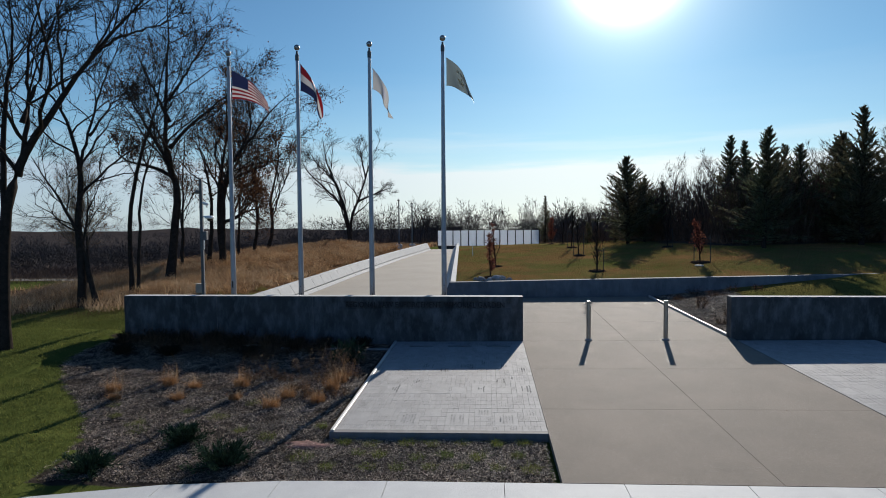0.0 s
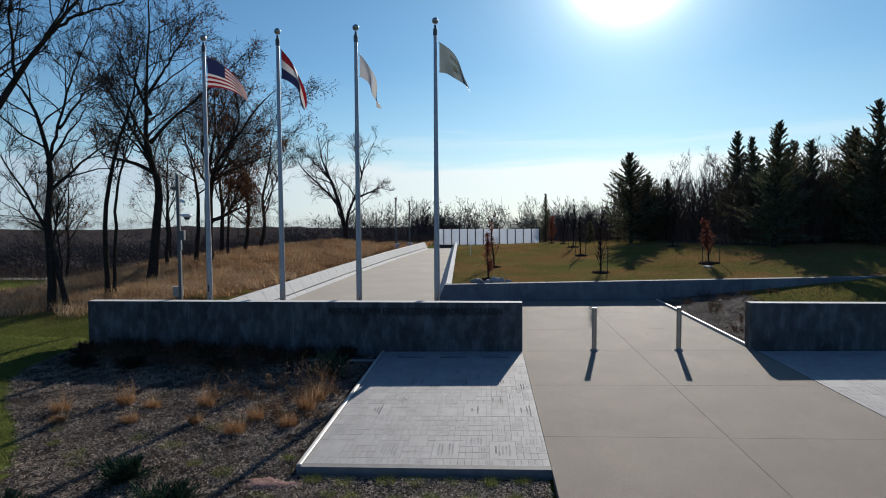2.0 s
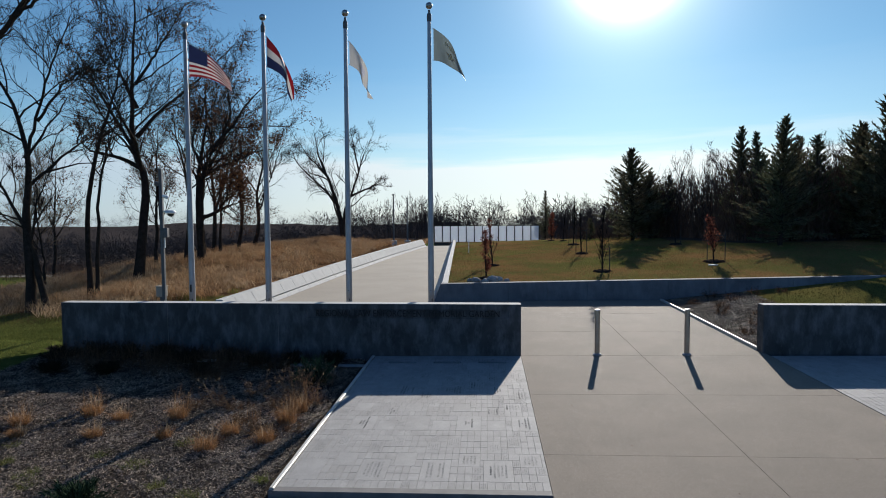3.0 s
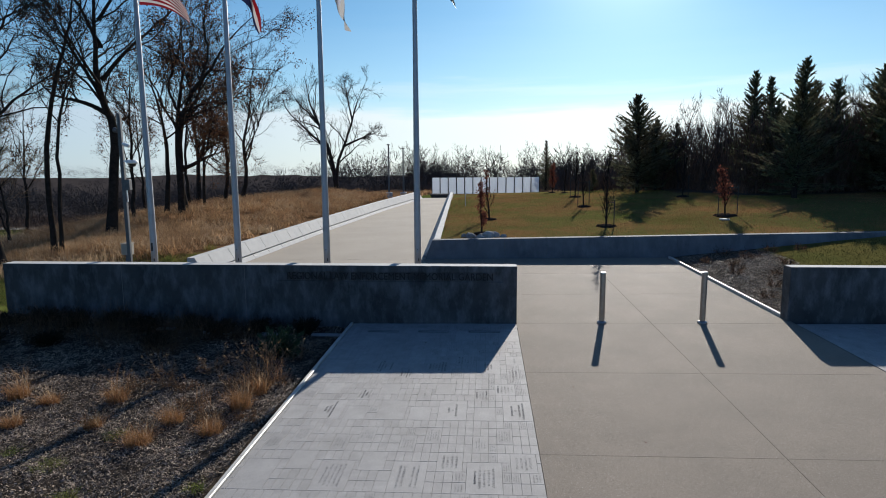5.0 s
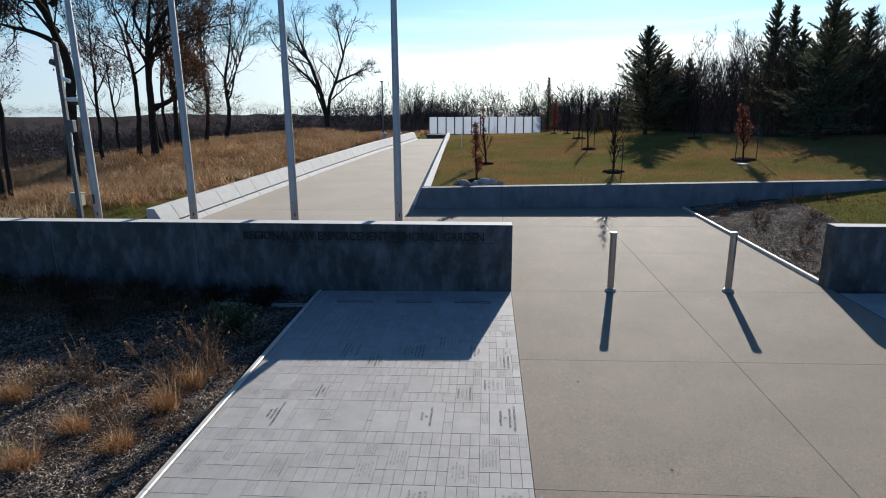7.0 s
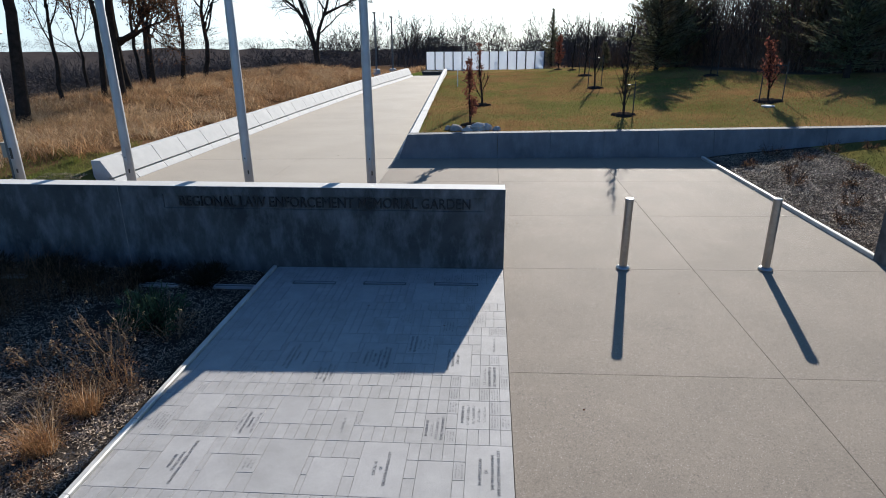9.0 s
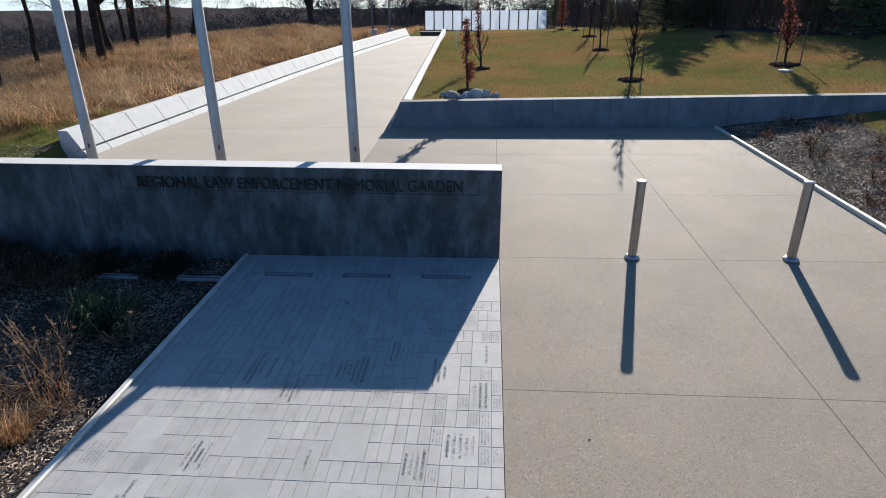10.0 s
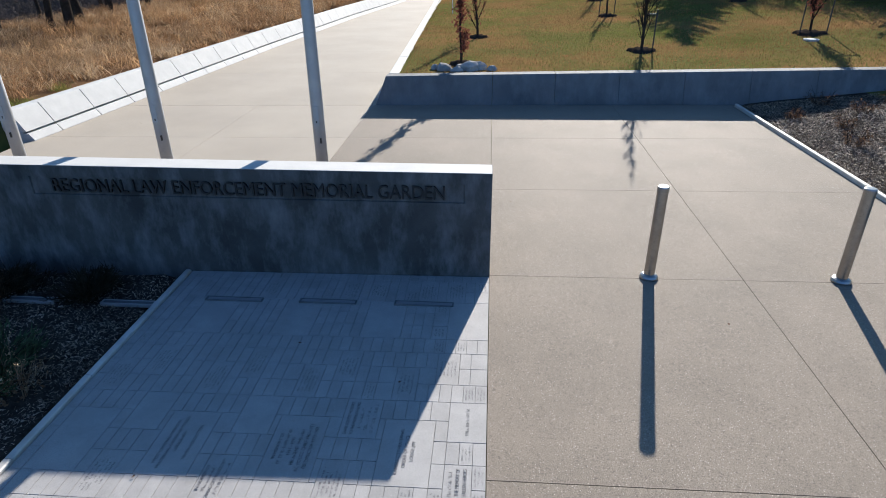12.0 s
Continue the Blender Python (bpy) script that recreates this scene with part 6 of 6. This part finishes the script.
    # this strip takes the blades with shade in their colour
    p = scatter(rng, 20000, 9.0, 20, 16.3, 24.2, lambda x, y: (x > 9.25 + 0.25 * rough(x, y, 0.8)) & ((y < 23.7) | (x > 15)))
    short_blades(rng, p, 0.05, 0.005 * 1.3, M["blade_shaded"], "lawn_grass", "mown olive lawn grass, darkened for tree shade")


build_grass()


def chips(rng, p, name, label, lo=0.008, hi=0.029):
    """Shredded bark: slim crooked splinters lying about."""
    n = len(p)
    a = rng.uniform(0, 2 * np.pi, n)
    el = rng.normal(0.1, 0.38, n)
    d = np.stack([np.cos(a) * np.cos(el), np.sin(a) * np.cos(el), np.sin(el)], 1)
    s = np.cross(d, rng.normal(0, 1, (n, 3)) * np.array([0.4, 0.4, 1.0])); s /= np.linalg.norm(s, axis=1, keepdims=True) + 1e-9
    L = rng.uniform(lo, hi, (n, 1)); W = rng.uniform(0.0025, 0.007, (n, 1))
    up = np.cross(d, s)
    c = p + np.array([0, 0, 0.010]) + rng.uniform(0, 0.02, (n, 1)) * np.array([[0, 0, 1.0]])
    v = np.stack([c - d * L - s * W, c - d * L + s * W, c + d * L + up * W * 0.8], 1).reshape(-1, 3)
    f = np.arange(3 * n).reshape(-1, 3)
    return tagged(new(name, mesh_np(name, v, f, M["chip"])), label, "mulch", kind="stuff")


def build_mulch():
    rng = np.random.default_rng(910)
    near = lambda x, y: (x > bed_edge(y) + 0.05 * rng.normal(size=len(x))) & (rng.random(len(x)) < np.clip(1.6 - (y - 7) / 6.5, 0.22, 1) * np.clip(0.85 + 0.8 * rough(x, y, 0.2) + 0.4 * rough(y, x, 0.55), 0.15, 1))
    chips(rng, scatter(rng, 300000, -10.2, -2.6, 7.42, 15.7, near), "mulch_chips", "grey-brown shredded bark mulch in the bed")
    chips(rng, scatter(rng, 26000, -2.7, 0.88, 7.46, 9.02), "mulch_chips", "dark shredded bark mulch before the pavers")
    chips(rng, scatter(rng, 50000, 6.45, 9.4, 16.25, 23.7, lambda x, y: x < 9.3 + 0.25 * rough(x, y, 0.8)), "mulch_chips", "grey shredded bark mulch beside the entrance")
    chips(rng, scatter(rng, 4000, -9.6, -8.2, 18.9, 20.5), "mulch_chips", "dark mulch at the curb's end")


build_mulch()


def grass_tuft(x, y, h, spread, seed, mat="tuft", n=260, label="dry orange ornamental grass tuft in mulch", lean=0.5, group="ornamental grasses"):
    rng = np.random.default_rng(seed)
    r = spread * np.sqrt(rng.random(n)) * 0.45
    a = rng.uniform(0, 6.28, n)
    base = np.stack([r * np.cos(a), r * np.sin(a), np.full(n, -0.01)], 1)
    v, f = blades(rng, base, h, 0.0023, lean, None, None, None)
    t = thing("grass_tuft", label, "grass tuft", Matrix.Translation((x, y, float(land(x, y)))), data=mesh_np("grass_tuft", v, f, M[mat]), group=group)
    return t


for k, (x, y, h, sp) in enumerate(((-3.1, 12.15, 0.30, 0.34), (-3.13, 11.56, 0.36, 0.32), (-3.2, 10.8, 0.27, 0.34), (-3.88, 11.1, 0.24, 0.32), (-5.05, 11.72, 0.26, 0.36), (-3.97, 10.45, 0.26, 0.38),
                                   (-6.61, 11.75, 0.26, 0.34), (-6.0, 11.6, 0.2, 0.32), (-4.86, 10.9, 0.2, 0.26), (-6.0, 10.9, 0.18, 0.3), (-7.55, 11.3, 0.24, 0.34), (-7.2, 10.8, 0.16, 0.26))):
    grass_tuft(x, y, h * 0.85, sp * 0.9, 600 + k, n=400, lean=0.75)
    grass_tuft(x + 0.03, y + 0.04, h * 1.7, sp * 0.8, 660 + k, mat="straw_pale", n=24, lean=0.55, label="wispy pale stalks above a grass tuft")
# seed stalks above some of them
for k, (x, y, h) in enumerate(((-3.05, 12.6, 0.58), (-5.1, 11.8, 0.6), (-6.62, 11.8, 0.65), (-7.55, 11.35, 0.5), (-3.3, 12.3, 0.45), (-3.75, 11.7, 0.4))):
    grass_tuft(x, y, h, 0.34, 640 + k, n=26, lean=0.5, label="thin dry seed stalks of ornamental grass")


def perennial(x, y, h, seed, n=26, mat="twig_pale", heads=True, leaf="dark_grass", label="dead perennial with branching stalks and seed heads"):
    rng = np.random.default_rng(seed)
    t = thing("dead_perennial", label, "plant", Matrix.Translation((x, y, float(land(x, y)) - 0.02)), group="dead perennials in the bed")
    lines, ends = [], []
    for _ in range(n):
        a = rng.uniform(0, 6.28)
        d = np.array([math.cos(a) * rng.uniform(0.1, 0.75), math.sin(a) * rng.uniform(0.1, 0.75), 1.0])
        q, r = branch(rng, (0.08 * math.cos(a), 0.08 * math.sin(a), 0), d, h * rng.uniform(0.55, 1.1), 0.005, 0.002, 6, 0.09, 0.0)
        lines.append((q, r)); ends.append(q[-1])
        for _ in range(4):
            j = rng.integers(2, 6)
            q2, r2 = branch(rng, q[j], q[j] - q[j - 1] + rng.normal(0, 0.06, 3), h * rng.uniform(0.12, 0.3), 0.003, 0.0015, 3, 0.14, 0.02)
            lines.append((q2, r2)); ends.append(q2[-1])
    v, f = tubes(lines, 3)
    part("stalk_work", mesh_np("stalk_work", v, f, M[mat]), None, t, kind="stuff")
    ends = np.array(ends)
    if heads:
        k = rng.random(len(ends)) < 0.3
        v, f = leaves_at(rng, np.repeat(ends[k], 6, axis=0), 0.009, 0.010)
        part("seed_spray", mesh_np("seed_spray", v, f, M["straw_pale"]), None, t, kind="stuff")
    pts = np.concatenate([q for q, _ in lines])
    pts = pts[rng.integers(0, len(pts), 190)] * np.array([1, 1, 0.7])
    v, f = leaves_at(rng, pts, 0.019, 0.035)
    part("withered_leaves", mesh_np("withered_leaves", v, f, M[leaf]), None, t, kind="stuff")


perennial(-3.5, 13.2, 0.66, 700, 22)
perennial(-3.25, 12.75, 0.62, 701, 13)
perennial(-4.2, 12.95, 0.5, 702, 10)
perennial(-4.7, 12.5, 0.55, 703, 8)
perennial(-3.0, 13.6, 0.5, 704, 14)
perennial(-5.0, 12.2, 0.4, 705, 10)
for k, (x, y, h) in enumerate(((-3.3, 11.9, 0.32), (-2.95, 12.5, 0.3), (-3.6, 12.4, 0.36), (-3.9, 11.6, 0.26), (-3.45, 11.2, 0.24), (-4.3, 12.2, 0.3), (-2.9, 11.2, 0.22))):
    perennial(x, y, h, 780 + k, 12, heads=False, label="low tangle of dead brown stalks in mulch")
for k, (x, y) in enumerate(((7.0, 22.3), (7.6, 21.6), (8.3, 22.4), (7.2, 20.6), (8.1, 20.2), (8.9, 21.3), (7.5, 19.0), (8.4, 18.6), (6.9, 18.0), (8.8, 17.4), (9.2, 23.0), (7.9, 23.2), (10.2, 23.1), (7.7, 17.2))):
    perennial(x, y, 0.3 + 0.04 * (k % 4), 720 + k, 14, mat="twig", heads=False, leaf="dark_grass", label="low dead bush of bare dark stems in mulch")


def shrub(x, y, r, h, seed, mat="shrub", n=900, label="low dark green juniper shrub in mulch"):
    rng = np.random.default_rng(seed)
    t = thing("shrub", label, "shrub", Matrix.Translation((x, y, float(land(x, y)))), group="shrubs in the bed")
    lines = []
    for _ in range(46):
        a = rng.uniform(0, 6.28)
        e = rng.uniform(0.15, 1.2)
        d = np.array([math.cos(a) * math.cos(e), math.sin(a) * math.cos(e), math.sin(e)])
        ln = 1.0 / math.sqrt((math.cos(e) / r) ** 2 + (math.sin(e) / h) ** 2) * rng.uniform(0.7, 1.08)
        lines.append(branch(rng, (0, 0, 0), d, ln, 0.008, 0.003, 5, 0.1, 0.03))
    v, f = tubes(lines, 3)
    part("stem_work", mesh_np("stem_work", v, f, M["bark"]), None, t)
    pts = np.concatenate([q[2:] for q, _ in lines]); dirs = np.concatenate([q[2:] - q[1:-1] for q, _ in lines])
    dirs /= np.linalg.norm(dirs, axis=1, keepdims=True)
    k = rng.integers(0, len(pts), n * 3)
    v, f = spikes(rng, pts[k] + rng.normal(0, 0.025, (n * 3, 3)), dirs[k], 0.03, 0.11, 0.008)
    part("foliage", mesh_np("foliage", v, f, M[mat]), None, t, kind="stuff")


shrub(-4.71, 8.75, 0.42, 0.26, 800)
shrub(-3.75, 7.95, 0.50, 0.30, 801)
shrub(-5.6, 7.75, 0.45, 0.22, 802)
shrub(-3.3, 13.75, 0.45, 0.55, 803, label="dark evergreen shrub by the wall")
for k, (x, y, r, h) in enumerate(((-4.5, 14.8, 0.4, 0.36), (-5.3, 14.5, 0.55, 0.5), (-6.0, 14.9, 0.4, 0.42), (-6.7, 14.3, 0.5, 0.38), (-7.5, 14.8, 0.6, 0.5), (-8.2, 14.4, 0.4, 0.36), (-9.0, 14.7, 0.55, 0.44), (-5.6, 13.9, 0.35, 0.3), (-7.1, 15.1, 0.4, 0.4))):
    grass_tuft(x, y, h * 1.2, r * 2.2, 820 + k, mat="dark_grass", n=330, lean=0.9, label="dark russet grass clump in the wall's shade", group="grass clumps along the wall")
for k, (x, y, r, h) in enumerate(((-3.35, 15.2, 0.4, 0.42), (-4.3, 15.25, 0.45, 0.4), (-5.0, 14.95, 0.5, 0.46), (-5.8, 15.3, 0.5, 0.4), (-6.5, 15.0, 0.55, 0.5), (-7.3, 15.3, 0.5, 0.45), (-8.1, 15.0, 0.55, 0.5), (-8.9, 15.25, 0.5, 0.42), (-9.6, 14.9, 0.5, 0.4), (-5.9, 14.2, 0.4, 0.3), (-7.9, 14.0, 0.4, 0.3), (-9.0, 13.9, 0.4, 0.3))):
    shrub(x, y, r, 0.62 * h, 1820 + k, mat="shade_shrub", n=700, label="low dark russet shrub against the wall")
rngw = random.Random(12)
# low yellow-green plugs in rows before the pavers
for j in range(3):
    for i in range(7):
        x = -2.2 + i * 0.47 + rngw.uniform(-0.08, 0.08) + (0.2 if j % 2 else 0)
        y = 8.85 - j * 0.42 + rngw.uniform(-0.07, 0.07)
        if x < 0.8:
            grass_tuft(x, y, rngw.uniform(0.07, 0.12), rngw.uniform(0.2, 0.3), 850 + j * 10 + i, mat="weed", n=150, lean=1.0, label="small yellow-green plant plug in mulch", group="plant plugs before the pavers")
for k, (x, y) in enumerate(((-6.0, 9.55), (-5.8, 9.3), (-5.4, 10.2), (-4.7, 9.9), (-7.0, 10.5), (-4.05, 9.3), (-6.6, 9.9), (-5.0, 9.2), (-2.7, 8.25), (-2.75, 9.5), (-4.4, 10.7), (-3.5, 9.0))):
    grass_tuft(x, y, rngw.uniform(0.06, 0.1), rngw.uniform(0.22, 0.4), 890 + k, mat="weed", n=140, lean=1.1, label="low green weeds in mulch", group="weeds in the bed")
for k, (x, y) in enumerate(((-8.9, 21.8), (-9.6, 21.4), (-10.4, 22.2), (-9.2, 23.4))):
    grass_tuft(x, y, 0.22, 0.5, 910 + k, mat="weed", n=200, lean=0.8, label="green weedy tuft at the bank's foot", group="tufts at the bank")


# ---- fallen leaves and bits on the paving ----
def fallen_leaf(x, y, size, seed):
    rng = random.Random(seed)
    bm = bmesh.new()
    n = 8
    rim = [bm.verts.new((size * (1 + 0.3 * math.sin(3 * k)) * math.cos(k * 2 * math.pi / n), 0.55 * size * math.sin(k * 2 * math.pi / n), 0.004 + 0.010 * rng.random())) for k in range(n)]
    mid = bm.verts.new((0, 0, 0.003))
    for k in range(n):
        bm.faces.new((rim[k], rim[(k + 1) % n], mid))
    thing("fallen_leaf", "small curled brown leaf on the paving", "leaf", Matrix.Translation((x, y, G(x, y) + 0.002)) @ Matrix.Rotation(rng.uniform(0, 6.28), 4, "Z"), data=bm_mesh("fallen_leaf", bm, M["oakleaf"]), group="fallen leaves")


leaf_rng = random.Random(33)
for k, (x, y) in enumerate(((1.22, 17.9), (3.2, 14.9), (2.9, 16.6), (4.4, 17.6), (1.6, 12.3), (2.2, 10.6), (5.3, 13.6), (1.9, 19.6), (3.9, 20.2), (0.2, 13.9), (-1.5, 12.8), (-0.8, 14.4), (5.0, 10.2), (3.1, 9.2), (-3.6, 24.2), (-4.9, 28.8), (-2.9, 20.3), (-6.6, 22.1))):
    fallen_leaf(x, y, leaf_rng.uniform(0.009, 0.018), 40 + k)
drain = thing("floor_drain", "small dark floor drain slot behind the sign wall", "drain", Matrix.Translation((-1.75, 17.9, G(-1.75, 17.9))))
part("grate_frame", boxed(-0.16, 0.16, -0.03, 0.03, -0.02, 0.004, bevel=0.002), M["galv"], drain)
part("slot", boxed(-0.14, 0.14, -0.012, 0.012, -0.01, 0.0055), M["dark"], drain)


def build_sand_patch(x, y, rx, ry):
    """A thin spill with a ragged rim."""
    bm = bmesh.new()
    z0 = float(land(x, y))
    n = 26
    mid = bm.verts.new((0, 0, 0.035))
    rings = []
    for q, zz in ((0.4, 0.034), (0.75, 0.03), (1.0, 0.0)):
        row = []
        for k in range(n):
            a = k * 2 * math.pi / n
            r = q * (1 + 0.22 * math.sin(3 * a + 1) + 0.14 * math.sin(5 * a) + 0.10 * math.sin(11 * a + 2))
            px, py = rx * r * math.cos(a), ry * r * math.sin(a)
            row.append(bm.verts.new((px, py, zz + float(land(x + px, y + py)) - z0 + 0.006 * math.sin(9 * a + 7 * q))))
        rings.append(row)
    for k in range(n):
        j = (k + 1) % n
        bm.faces.new((mid, rings[0][k], rings[0][j]))
        for a, b in zip(rings, rings[1:]):
            bm.faces.new((a[k], b[k], b[j], a[j]))
    thing("sand_patch", "pinkish spilled gravel sand on mulch beside the pavers", "sand", Matrix.Translation((x, y, z0)), data=bm_mesh("sand_patch", bm, M["pink"], True))


build_sand_patch(-2.76, 8.74, 0.36, 0.16)


# ---- pavers, laid last ----
# what can be read on the blocks, by row, width and place in the row; # stands for a line of names
WORDS = {
    (1, 4, 1): "#|#|#|#|#", (1, 4, 2): "#|#||#|#", (1, 4, 3): "IN MEMORY OF|#|#|#|#", (3, 3, 2): "#|#|#|#", (3, 3, 3): "#|#|#|#",
    (9, 4, 0): "MISSOURI|STATE LODGE|FRATERNAL ORDER OF POLICE", (9, 4, 2): "LOCAL 42|OF|GREATER KANSAS CITY", (9, 4, 3): "IN APPRECIATION|OF|THE MEN AND WOMEN|WHO HAVE SERVED OUR CITY",
    (12, 2, 1): "#|LAW ENFORCEMENT|TRAINING|#", (12, 2, 2): "|#|", (12, 2, 3): "IN HONOR OF|#|#|LOVE, YOUR FAMILY", (13, 3, 3): "IN MEMORY OF|#|#|#|#",
    (16, 2, 1): "IN HONOR OF|#|KANSAS CITY POLICE DEPT|#", (16, 2, 3): "#|HONOR THE MEMORY OF|ALL THE FALLEN HEROES",
    (17, 4, 1): "WEST CENTRAL MISSOURI|FRATERNAL ORDER OF POLICE|LODGE #50||NEVER FORGOTTEN", (17, 4, 2): "IN MEMORY OF|#|1911 - 1997|FBI AGENT 1940-1961|KC POLICE CHIEF 1961-1973|FBI DIRECTOR 1973-1978",
    (17, 4, 3): "KANSAS CITY FRATERNAL|ORDER OF POLICE|LODGE #99", (19, 3, 2): "THANK YOU FOR THE SERVICE|TO THE PEOPLE OF KCMO|#|#|#", (19, 3, 3): "|#|",
}
build_pavers("paver_court", "grey engraved memorial pavers of mixed sizes", PAV_X0, PAV_Y0, 35, 31, 5, WORDS)
build_pavers("paver_strip", "grey pavers before the plain wall", 6.45, 9.215, 35, 31, 9, {}, singles=150)
